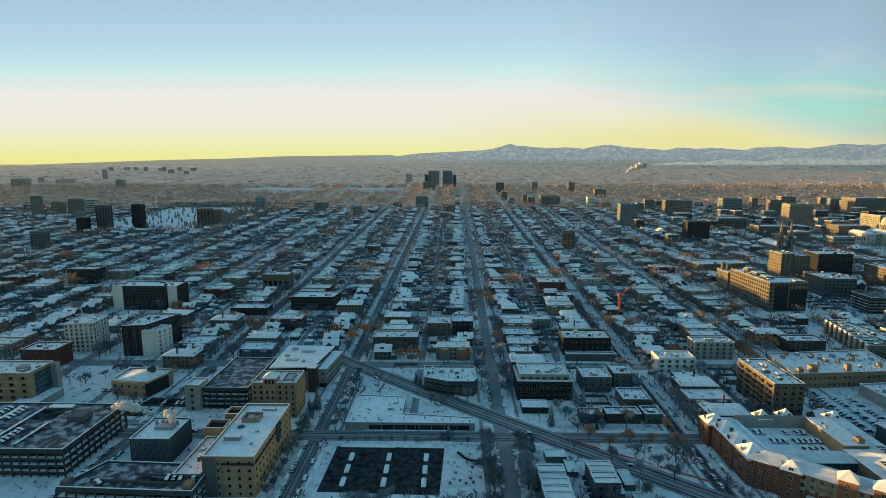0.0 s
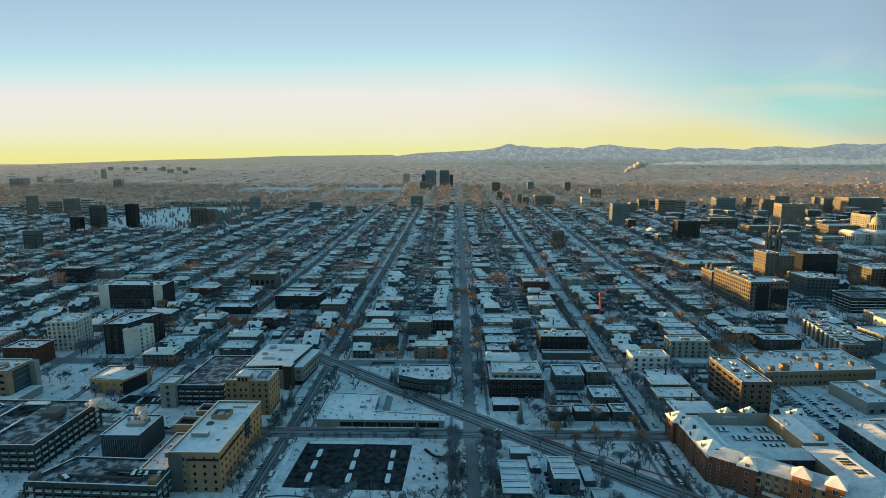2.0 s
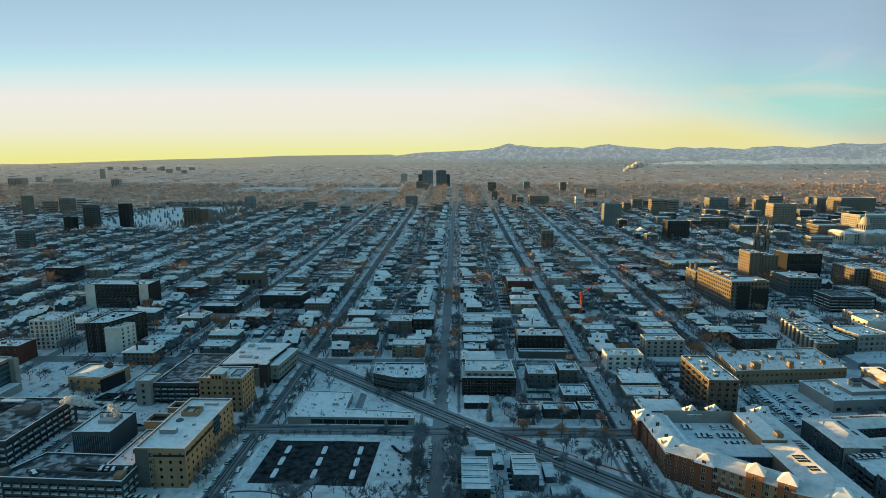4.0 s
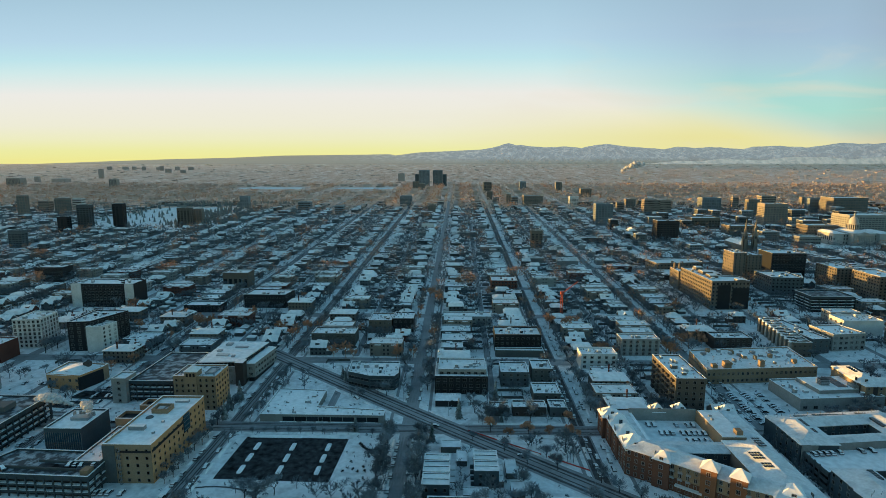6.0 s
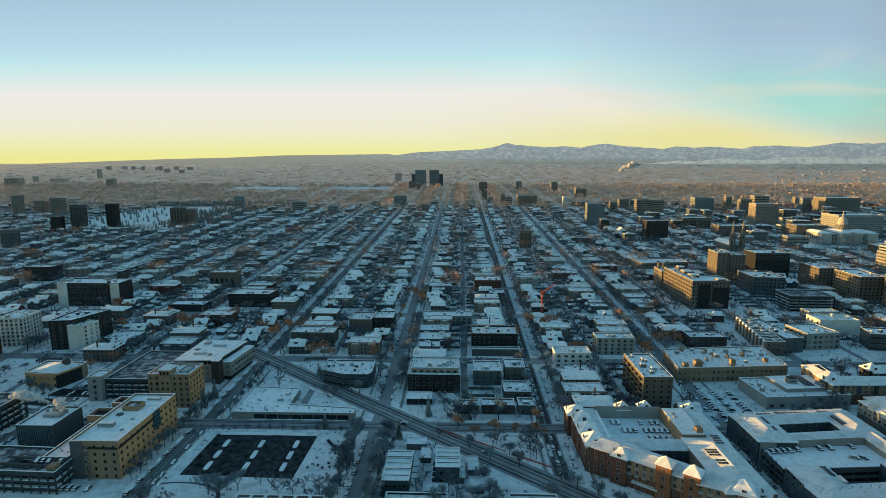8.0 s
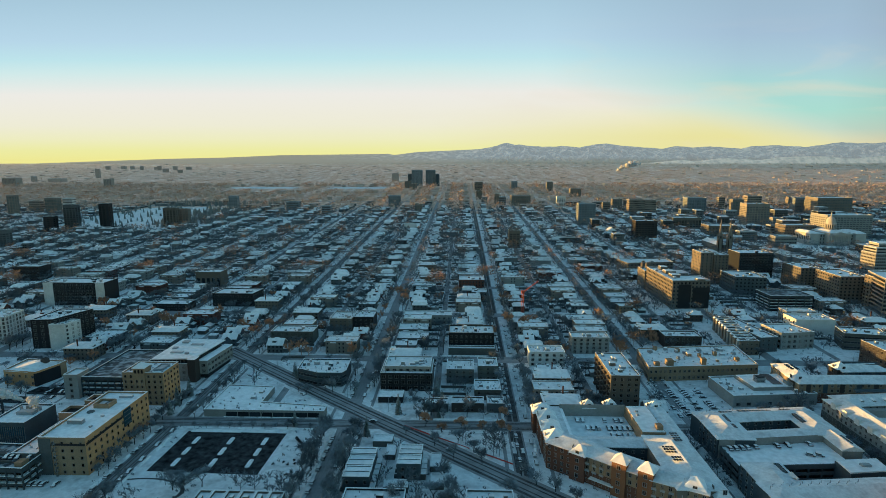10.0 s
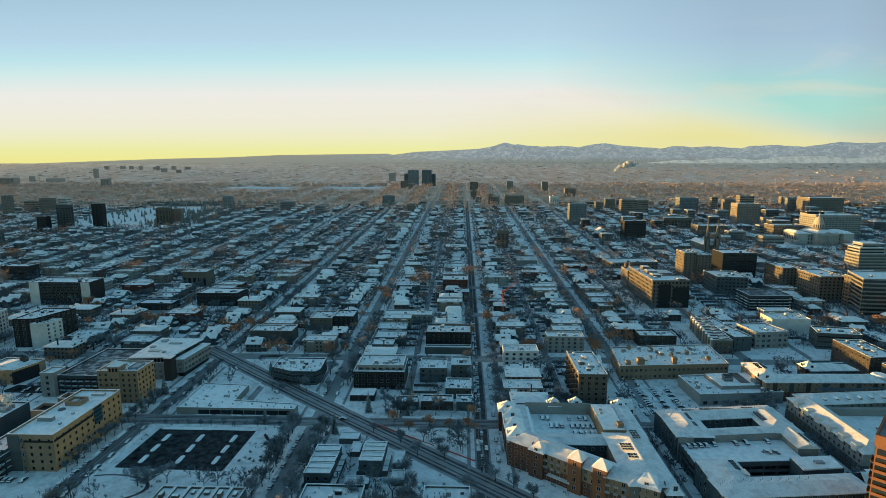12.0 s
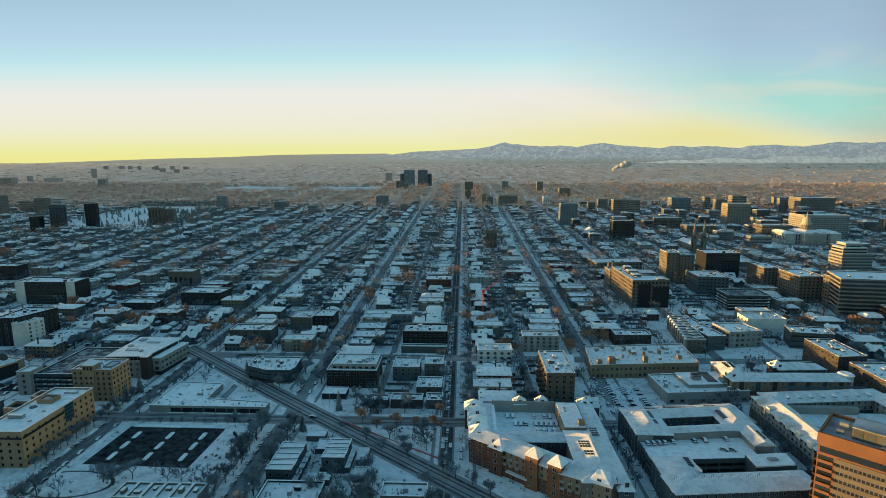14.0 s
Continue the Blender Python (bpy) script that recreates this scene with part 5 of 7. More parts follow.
for x0, y0, x1, y1, z in ((-12, 2, -2, 12, 29), (-12, -14, -4, -4, 28.5), (-10, 22, -3, 30, 29.5), (6, -30, 14, -24, 28)):
    top = part("penthouse", Mesh().box(x0, y0, 26, x1, y1, z), TAN, slab)
    part("snow_cap", Mesh().box(x0 + 0.2, y0 + 0.2, z, x1 - 0.2, y1 - 0.2, z + 0.3), ROOF_SNOW, top)
block("corner_block", "pale domed corner building with arched windows", rect(289, 560, 304, 585), 19, "tan", 5, "03", 3.0, 1.3, 1.6, units=2)
for k in range(3):
    part("cupola", Mesh().tube((-4 + 4 * k, 8 - 3 * (k % 2), 19), (-4 + 4 * k, 8 - 3 * (k % 2), 24), 1.8, 1.6, 10).tube((-4 + 4 * k, 8 - 3 * (k % 2), 24), (-4 + 4 * k, 8 - 3 * (k % 2), 26.5), 2.0, 0.2, 10), TAN, bpy.data.objects["corner_block"])
block("apartment_tower", "tan brick slab tower in warm light", rect(360, 588, 374, 612), 34, "tan", 10, "03", 3.4, 1.4, 1.5, units=2)
block("apartment_tower", "tan brick tower wing", rect(374.3, 586, 390, 606), 32, "tan", 10, "03", 3.4, 1.4, 1.5, units=2)
block("office_block", "black glass office block", rect(412, 606, 451, 634), 30, "dark", 8, "0", 3.2, 2.4, 2.2, units=3)
block("apartment_block", "grey stepped apartment block with snowy terraces", [(376, 540), (406, 536), (408, 570), (376, 574)], 18, "grey", 5, "03", 3.4, 1.8, 1.6, units=5)
garage("parking_garage", "dark multi-storey parking garage with snowy deck", rect(380, 482, 420, 508), 14, 5, 0, 5)
block("apartment_tower", "tan apartment tower with balconies", rect(452, 556, 472, 590), 24, "tan", 8, "03", 3.4, 1.8, 1.6, units=3)
block("apartment_tower", "tan stepped apartment tower with balconies", rect(462, 510, 486, 548), 26, "tan", 8, "03", 3.4, 1.8, 1.6, units=3)
block("apartment_tower", "slim tan apartment tower", rect(482, 494, 500, 506), 30, "tan", 9, "03", 3.4, 1.8, 1.6, units=2)
of = block("office_block", "brown office block with banded balconies", [(474, 470), (540, 462), (552, 500), (486, 508)], 34, "sand", 9, "03", 3.6, 2.2, 2.3, units=3, ribbon=True)
block("stepped_building", "orange brick stepped building with terraces", [(500, 440), (560, 434), (566, 456), (506, 462)], 13, "orange", 4, "03", 4, 2, 1.6, units=2, ribbon=True)
for i in range(9):
    block("townhouse", "narrow town house with bay front and snowy roof", rect(298 + i * 0.9, 372 + i * 6.7, 312 + i * 0.6, 378 + i * 6.7), 10, ("tan", "grey", "sand")[i % 3], 3, "3" if i else "03", 2.6, 1.2, 1.5, units=1, group="town houses", parapet=1.1)
for i in range(9):
    home = bpy.data.objects["townhouse" if i == 0 else f"townhouse.{i:03d}"]
    bx = -7.0 + 0.15 * i
    bay = part("bay", Mesh().box(bx - 1.6, -2.0, -1, bx + 0.4, 0.6, 10.8), SAND if i % 3 else PALE, home, "pale projecting bay")
    part("snow_cap", Mesh().prism(rect(bx - 1.8, -2.2, bx + 0.6, 0.8), 10.8, 11.5, top=rect(bx - 1.2, -1.6, bx, 0.2)), ROOF_SNOW, bay)
    part("roof_box", Mesh().box(1, -1.8, 10, 3, 0.4, 11.8), PALE, home)
block("townhouse_row", "long low row of flats with snowy roof", [(316, 378), (330, 380), (322, 434), (310, 434)], 10, "grey", 3, "01", 3, 1.3, 1.5, units=6)
block("office_block", "grey office with a curved roof edge", [(335, 384), (362, 388), (356, 410), (332, 408)], 12, "pale", 3, "03", 3.6, 2.2, 1.8, units=2)
block("apartment_building", "dark brick apartment building with warm parapet", rect(80, 378, 115, 398), 12, "dark", 3, "0", 3, 1.8, 1.6, units=6, cornice="cream")
block("garden_wall_block", "long low cream shed roof row", rect(80, 366, 115, 372), 4.5, "olive", 1, "", units=0)
block("brick_block", "red brick apartment block with pale bands", rect(87, 540, 114, 562), 13, "red", 4, "0", 3, 1.6, 1.5, units=4)
block("brick_block", "brown brick flats with snowy flat roof", rect(100, 506, 115, 522), 9, "brown", 3, "03", 3, 1.5, 1.5, units=2)
block("long_hall", "long pale hall with snowy roof", rect(38, 437, 81, 452), 7, "pale", 2, "0", 3.2, 1.4, 1.4, units=3)
block("apartment_building", "grey apartment building with bay windows", rect(-62, 386, -28, 402), 9, "olive", 3, "0", 3.0, 1.4, 1.5, units=3)
block("apartment_building", "tan brick flats with snowy roof", rect(-22, 416, -3, 438), 10, "tan", 3, "0", 3.0, 1.4, 1.5, units=2)
block("apartment_building", "dark brick flats with snowy roof", rect(-2, 418, 15, 438), 11, "dark", 3, "0", 3.0, 1.4, 1.5, units=2)
block("apartment_building", "dark flats with pitched snowy edges", [(-154, 484), (-114, 484), (-111, 505), (-152, 507)], 12, "dark", 3, "01", 3.0, 1.4, 1.5, units=5)
block("office_block", "brown office block with tall windows", rect(-206, 556, -178, 574), 16, "tan", 1, "0", 5, 3.2, 9.0, units=3)
block("apartment_block", "dark apartment block with a pale top", rect(-434, 578, -402, 596), 16, "dark", 5, "0", 3.4, 2.2, 1.6, units=3)
block("low_office", "long low dark office with snowy roof", rect(-205, 468, -171, 484), 6, "dark", 2, "0", 3.0, 1.4, 1.4, units=2)
block("apartment_building", "white apartment building with balconies", rect(138, 346, 163, 360), 10, "white", 3, "0", 3.4, 1.8, 1.5, units=2)
block("apartment_building", "cream apartment building with hipped ends", rect(173, 371, 201, 384), 12, "pale", 4, "03", 3.4, 1.6, 1.5, units=3)
block("apartment_building", "dark brick flats with stepped snowy roof", rect(247, 384, 275, 398), 9, "brown", 3, "0", 3.2, 1.6, 1.5, units=3)
block("white_block", "blank white-walled block with a flat snowy roof", rect(366, 418, 398, 436), 12, "white", 3, "3", units=2)
block("apartment_block", "brick apartment block with rounded corner bays", [(378, 325), (398, 327), (398, 362), (378, 362)], 16, "brown", 5, "03", 3.0, 1.5, 1.5, units=6)
block("apartment_block", "brown brick apartment block with dark windows", rect(380, 284, 420, 318), 16, "brown", 5, "03", 3.0, 1.5, 1.5, units=6)
block("school", "tan school with warm end wall", [(291, 632), (350, 640), (350, 668), (287, 660)], 12, "tan", 3, "03", 4, 2, 1.8, units=4)
block("row_building", "dark row building with flat snowy roof", rect(80, 316, 98, 334), 9, "grey", 3, "0", 3.2, 1.4, 1.5, units=2)
block("row_building", "stepped brick flats with snowy roof", rect(101, 322, 114, 338), 9, "olive", 3, "0", 3.2, 1.4, 1.5, units=2)
block("row_building", "flat brown house with snowy roof", rect(98, 292, 114, 308), 6, "olive", 2, "0", 3.2, 1.4, 1.5, units=2)
block("row_building", "low dark brick house with snowy roof", rect(84, 276, 103, 285), 5, "brown", 1, "0", 3.2, 1.4, 1.5, units=1)
block("row_building", "low dark shed beside the avenue", rect(70, 276, 82, 284), 4.5, "grey", 1, "0", 3.2, 1.4, 1.5, units=0)
block("row_building", "small grey house with flat roof", rect(105, 276, 115, 286), 5, "grey", 1, "0", 3.2, 1.4, 1.5, units=1)
for x0, y0, x1, n in ((37, 196, 49, 5), (60, 207, 71, 4)):
    for i in range(n):
        d = 4.9 if n == 5 else 4.6
        home = block("row_house", "narrow row house with a flat snow-covered roof and raised party walls", rect(x0, y0 + i * d, x1, y0 + (i + 1) * d - 0.15), 8 - 0.5 * (i % 2), "blue", 2, "01" if i == 0 else "1", 3, 1.1, 1.5, units=0, group="row houses", parapet=0.35)
        part("rear_porch", Mesh().box((x1 - x0) / 2, -1.8, -1, (x1 - x0) / 2 + 2.2, 1.8, 3.0), OLIVE, home), part("porch_snow", Mesh().box((x1 - x0) / 2, -2.0, 3.0, (x1 - x0) / 2 + 2.5, 2.0, 3.3), ROOF_SNOW, home)
        part("front_stoop", Mesh().box(-(x1 - x0) / 2 - 1.6, -1.0, -1, -(x1 - x0) / 2, 1.0, 1.0), CONCRETE, home)
for x0, y0, x1, y1, h in ((55, 197, 66, 203, 2.8), (75, 214, 80, 226, 2.8), (52, 224, 57, 234, 2.6), (44, 236, 54, 243, 3.0), (76, 200, 82, 208, 3.0)):
    block("garage_shed", "low shed with a flat roof under deep snow", rect(x0, y0, x1, y1), h, "olive", 1, "", units=0, parapet=0.15)
for i in range(6):
    block("terrace_house", "old terrace house with ornate snowy parapet", rect(-22 + i * 6.2, 175, -16.2 + i * 6.2, 186), 6.2, "tan", 2, "0", 2.4, 1.1, 1.6, units=1, group="terrace houses", parapet=1.0)
block("row_house", "flat-roofed house with snow", rect(92, 182, 112, 192), 5, "olive", 1, "0", units=2)
block("row_house", "flat-roofed dark house in the corner plot", rect(40, 176, 66, 190), 6, "dark", 2, "0", units=2)

footprints = list(taken)
# open plots that stay clear of houses
for plot in ((24, 195, 128, 258), (-72, 262, 20, 308), (-72, 300, -20, 350), (-20, 262, 66, 304), (-300, 150, -76, 345), (316, 335, 402, 380), (212, 266, 250, 322), (-60, 150, 22, 205)):
    taken.append(plot)

st = block("office_block", "pale stepped office tower in warm light", rect(581, 626, 617, 650), 26, "pale", 7, "03", 4.2, 2.4, 1.8, units=1, ribbon=True)
for x0, y0, x1, y1, z0, z1 in ((-15, -8, 14, 13, 26, 33), (-10, -4, 10, 12, 33, 38)):
    step = part("upper_step", Mesh().box(x0, y0, z0, x1, y1, z1), PALE, st)
    part("step_roof", Mesh().box(x0 - 0.2, y0 - 0.2, z1, x1 + 0.2, y1 + 0.2, z1 + 0.4), ROOF_SNOW, step)
    for k in range(int((z1 - z0) / 3.4)):
        part("window_band", Mesh().box(x0 + 1, y0 - 0.1, z0 + 1.1 + k * 3.4, x1 - 1, y0 + 0.1, z0 + 2.6 + k * 3.4), GLASS, step), part("window_band", Mesh().box(x0 - 0.1, y0 + 1, z0 + 1.1 + k * 3.4, x0 + 0.1, y1 - 1, z0 + 2.6 + k * 3.4), GLASS, step)
block("office_block", "olive office block with ribbon windows", [(383, 386), (413, 381), (418, 399), (388, 404)], 12, "olive", 3, "03", 3.4, 1.8, 1.5, units=4, ribbon=True)
# cathedral with two spires
cath = tagged(new("cathedral"), "stone cathedral with two pointed spires", "church")
cath.location = (472, 768, ground_z(472, 768))
claim(rect(455, 760, 490, 830))
part("nave", Mesh().prism(rect(-8, 4, 8, 56), -3, 10), SAND, cath)
part("nave_roof", Mesh().add([(-8.5, 4, 10), (8.5, 4, 10), (8.5, 56, 10), (-8.5, 56, 10), (0, 4, 14.5), (0, 56, 14.5)], [[0, 1, 4], [1, 2, 5, 4], [2, 3, 5], [3, 0, 4, 5], [3, 2, 1, 0]]), ROOF_SNOW, cath)
for x in (-7, 7):
    t = part("tower", Mesh().box(x - 3, -3, -3, x + 3, 3, 20), SAND, cath)
    part("belfry", Mesh().box(x - 2.5, -2.5, 20, x + 2.5, 2.5, 25), SAND, cath)
    part("spire", Mesh().tube((x, 0, 25), (x, 0, 49), 2.7, 0.1, 8), SAND, cath)
    for k in range(4):
        px, py = x - 2.4 + 4.8 * (k % 2), -2.4 + 4.8 * (k // 2)
        part("pinnacle", Mesh().tube((px, py, 25), (px, py, 31), 0.7, 0.05, 5), SAND, cath)
        part("buttress", Mesh().box(px - 0.6, py - 0.6, -3, px + 0.6, py + 0.6, 23), SAND, cath)
    part("belfry_opening", Mesh().box(x - 0.9, -2.6, 20.6, x + 0.9, -2.4, 24.2), DARK, cath), part("belfry_opening", Mesh().box(x - 2.6, -0.9, 20.6, x - 2.4, 0.9, 24.2), DARK, cath)
# domed capitol
cap = tagged(new("capitol"), "grey stone capitol with columns and a tall dome", "public building")
cap.location = (672, 846, ground_z(672, 846))
claim(rect(620, 800, 724, 880))
part("body", Mesh().box(-42, -14, -3, 42, 18, 17), STONE, cap)
part("body", Mesh().box(-16, -26, -3, 16, 30, 19), STONE, cap)
for x in (-42.6, 27.6):
    part("wing_block", Mesh().box(x, -20, -3, x + 15, 24, 18), STONE, cap)
for i in range(12):
    part("column", Mesh().tube((-14 + i * 2.5, -27, 2), (-14 + i * 2.5, -27, 15), 0.6, 0.5, 8), STONE, cap)
part("pediment", Mesh().add([(-16, -28, 16), (16, -28, 16), (0, -28, 21), (-16, -24, 16), (16, -24, 16), (0, -24, 21)], [[0, 1, 2], [5, 4, 3], [0, 2, 5, 3], [2, 1, 4, 5], [1, 0, 3, 4]]), STONE, cap)
part("drum", Mesh().tube((0, 0, 17), (0, 0, 34), 7, 6.2, 20), STONE, cap)
for i in range(16):
    c, s = 7.6 * math.cos(i * 0.3927), 7.6 * math.sin(i * 0.3927)
    part("drum_column", Mesh().tube((c, s, 21), (c, s, 31), 0.45, 0.4, 6), STONE, cap)
d = Mesh()
for k in range(6):
    a0, a1 = k * 0.26, (k + 1) * 0.26
    d.tube((0, 0, 34 + 9 * math.sin(a0)), (0, 0, 34 + 9 * math.sin(a1)), 6.4 * math.cos(a0), 6.4 * math.cos(a1), 20)
part("dome", d, STONE, cap)
part("lantern", Mesh().tube((0, 0, 42.8), (0, 0, 47), 1.2, 1.0, 10).tube((0, 0, 47), (0, 0, 50), 0.9, 0.05, 10), STONE, cap)
part("roof_snow", Mesh().box(-41, -13, 17, 41, 17, 17.3), ROOF_SNOW, cap)
for x in (-35, 35):
    part("wing_roof", Mesh().prism(rect(x - 8, -20.5, x + 8, 24.5), 18, 21, top=rect(x - 3, -12, x + 3, 16)), ROOF_SNOW, cap)
part("centre_roof", Mesh().prism(rect(-16.4, -24, 16.4, 30), 19, 22.5, top=rect(-7, -12, 7, 20)), ROOF_SNOW, cap)
for i in range(13):
    x = -26 + i * 4.3
    if abs(x) > 16:
        for z in (1.5, 7.0, 12.2):
            part("window", Mesh().box(x - 0.8, -14.1, z, x + 0.8, -13.9, z + 3.2), GLASS, cap)
    for k, x2 in enumerate((-42.7, -42.7 + 15.1)):
        if i < 9 and k == 0:
            part("window", Mesh().box(x2 - 0.05, -17 + i * 4.4, 7.0, x2 + 0.15, -15.2 + i * 4.4, 13.5), GLASS, cap)
for i in range(16):
    c, s = math.cos(i * 0.3927 + 0.196), math.sin(i * 0.3927 + 0.196)
    part("drum_window", Mesh().tube((6.2 * c, 6.2 * s, 22), (6.2 * c, 6.2 * s, 30), 0.8, 0.8, 6), GLASS, cap)
part("gallery", Mesh().tube((0, 0, 31.4), (0, 0, 32.4), 8.3, 8.3, 20), STONE, cap)

for x in (-106, -2):
    block("tower_shoulder", "lower shoulder of a distant stepped glass tower", rect(x - 7, 2022, x + 7, 2040), 44, "blue", 8, "0", ribbon="strips", units=0)
# far towers: centre x, front y, width, height, wall, storeys
TOWERS_BY_THE_PARK = [
    (-887, 1115, 23, 45, 'brown'), (-915, 1213, 33, 24, 'brown'), (-853, 1184, 35, 33, 'brown'), (-837, 1216, 29, 30, 'white'),
    (-632, 944, 29, 44, 'grey'), (-581, 965, 25, 44, 'dark'), (-470, 990, 32, 34, 'tan'), (-458, 1020, 22, 29, 'tan'),
    (-461, 1261, 27, 31, 'grey'), (-623, 778, 27, 25, 'grey'), (-652, 917, 23, 27, 'dark'), (-1631, 2491, 19, 43, 'brown'),
    (-1211, 1929, 29, 31, 'white'), (-1618, 1970, 53, 32, 'brown'), (-1750, 2250, 19, 22, 'brown'), (-1631, 2218, 59, 14, 'brown'),
    (-1595, 3016, 28, 20, 'tan'), (-1480, 2958, 24, 16, 'tan'),
    (-2150, 3350, 24, 20, 'tan'), (-2080, 3400, 30, 18, 'brown'), (-2010, 3380, 22, 19, 'tan'), (-1900, 3300, 18, 22, 'tan'), (-1830, 3350, 36, 15, 'brown'), (-1760, 3250, 20, 26, 'tan'), (-1690, 3300, 24, 22, 'brown'), (-1630, 3350, 30, 16, 'tan'),
]
TOWERS_AHEAD = [
    (-79, 2017, 40, 59, 'glass'), (-28, 2019, 36, 59, 'glass'), (-195, 2298, 27, 32, 'dark'), (-98, 1863, 22, 28, 'tan'),
    (-77, 1864, 20, 20, 'brown'), (-83, 1357, 30, 25, 'grey'), (-8, 1190, 16, 22, 'tan'), (-216, 1184, 20, 19, 'dark'),
    (-318, 1265, 30, 19, 'grey'), (144, 1738, 26, 34, 'red'), (139, 1521, 16, 23, 'red'), (151, 1431, 15, 15, 'dark'),
    (182, 1405, 12, 26, 'brown'), (195, 1379, 17, 21, 'grey'), (241, 1366, 49, 25, 'tan'), (268, 1828, 21, 30, 'grey'),
    (374, 1745, 20, 34, 'tan'), (337, 1332, 22, 26, 'white'), (427, 1596, 32, 24, 'tan'), (170, 794, 17, 26, 'tan'),
    (-4, 950, 22, 12, 'white'),
]
TOWERS_DOWNTOWN = [
    (332, 1029, 33, 41, 'glass'), (426, 1244, 17, 21, 'tan'), (463, 1289, 23, 24, 'tan'), (477, 1185, 34, 33, 'tan'),
    (507, 1186, 24, 32, 'brown'), (389, 858, 35, 32, 'brown'), (617, 1209, 42, 35, 'dark'), (714, 1297, 14, 28, 'tan'),
    (686, 1164, 24, 36, 'tan'), (774, 1266, 33, 34, 'tan'), (662, 1039, 44, 40, 'brown'), (896, 1326, 18, 26, 'tan'),
    (865, 1237, 30, 32, 'dark'), (879, 1217, 25, 29, 'dark'), (893, 1169, 73, 39, 'tan'), (707, 911, 29, 41, 'dark'),
    (728, 884, 73, 38, 'pale'), (509, 992, 52, 19, 'tan'), (534, 906, 48, 17, 'tan'), (682, 1005, 19, 18, 'pale'),
    (627, 909, 24, 18, 'pale'), (639, 866, 49, 24, 'tan'), (582, 806, 32, 16, 'pale'),
]
# far towers trade their wall for a paler one: distance haze as colour
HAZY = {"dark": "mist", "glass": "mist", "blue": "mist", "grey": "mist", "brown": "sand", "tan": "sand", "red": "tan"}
for x, y, w, h, wall in TOWERS_BY_THE_PARK + TOWERS_AHEAD + TOWERS_DOWNTOWN:
    if x < -400 and y < 1300:
        w, h = w * 0.78, h * 1.06
    dep = max(12, w * 0.6)
    far_off = y > 1500
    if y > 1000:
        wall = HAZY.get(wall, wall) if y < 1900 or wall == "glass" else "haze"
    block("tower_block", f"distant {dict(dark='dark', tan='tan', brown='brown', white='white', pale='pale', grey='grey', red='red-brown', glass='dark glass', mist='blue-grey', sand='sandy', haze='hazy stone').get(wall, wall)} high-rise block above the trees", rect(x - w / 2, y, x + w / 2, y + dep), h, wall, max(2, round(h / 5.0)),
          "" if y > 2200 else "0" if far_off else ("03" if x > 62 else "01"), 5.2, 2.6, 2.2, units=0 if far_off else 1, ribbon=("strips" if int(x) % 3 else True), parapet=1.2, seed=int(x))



# ---- trees ----
def bare_tree(seed, height, leafy):
    """Meshes of a trunk with limbs, and of a crown of many small twigs or leaves."""
    rnd = random.Random(seed)
    trunk, crown = Mesh(), Mesh()
    tips = []

    def grow(p, d, length, r, depth):
        q = p + d * length
        trunk.tube(p, q, r, r * 0.6, 4 if depth else 6)
        if depth == 3:
            tips.append((q, d))
            return
        for _ in range(4 if depth < 2 else 3):
            w = Vector((rnd.uniform(-1, 1), rnd.uniform(-1, 1), rnd.uniform(-0.15, 0.75)))
            grow(p + d * length * rnd.uniform(0.55, 1.0), (d * 0.7 + w * 0.85).normalized(), length * rnd.uniform(0.55, 0.8), r * 0.5, depth + 1)

    grow(Vector((0, 0, -0.3)), Vector((rnd.uniform(-0.08, 0.08), rnd.uniform(-0.08, 0.08), 1)).normalized(), height * 0.32, height * 0.022, 0)
    for q, d in tips:
        for _ in range(13 if leafy else 16):
            w = (d + Vector((rnd.uniform(-1, 1), rnd.uniform(-1, 1), rnd.uniform(-0.6, 0.9)))).normalized()
            L = height * (rnd.uniform(0.05, 0.11) if leafy else rnd.uniform(0.08, 0.17))
            s = w.cross(Vector((rnd.uniform(-1, 1), rnd.uniform(-1, 1), 1))).normalized() * (L * (0.32 if leafy else 0.06))
            o = q + Vector((rnd.uniform(-1, 1), rnd.uniform(-1, 1), rnd.uniform(-1, 1))) * height * 0.06
            crown.add([tuple(o - s), tuple(o + s * 0.6), tuple(o + w * L + s * 0.3), tuple(o + w * L * 0.8 - s * 0.4)], [[0, 1, 2, 3]])
    return trunk.data("trunk", BARK), crown.data("crown", SUN_ORANGE if leafy else TWIG)


def spruce(seed, height):
    rnd = random.Random(seed)
    trunk, crown = Mesh().tube((0, 0, -0.3), (0, 0, height), height * 0.022, 0.03, 5), Mesh()
    n = 26
    for k in range(n):
        z, r = height * (0.08 + 0.9 * k / n), height * 0.21 * (1 - k / n) ** 0.85 + 0.15
        for i in range(9):
            a = rnd.uniform(0, 6.2832)
            L, w = r * rnd.uniform(0.75, 1.15), 0.24 * r + 0.12
            c, s = math.cos(a), math.sin(a)
            crown.add([(0, 0, z), (c * L * 0.6 - s * w, s * L * 0.6 + c * w, z - 0.18 * L), (c * L, s * L, z - 0.42 * L), (c * L * 0.6 + s * w, s * L * 0.6 - c * w, z - 0.18 * L)], [[0, 1, 2, 3]])
    return trunk.data("trunk", BARK), crown.data("crown", NEEDLE)


TREE_KINDS = {"bare": [bare_tree(i, 13, False) for i in range(6)], "russet": [bare_tree(20 + i, 11, True) for i in range(4)], "spruce": [spruce(40 + i, 11) for i in range(3)]}
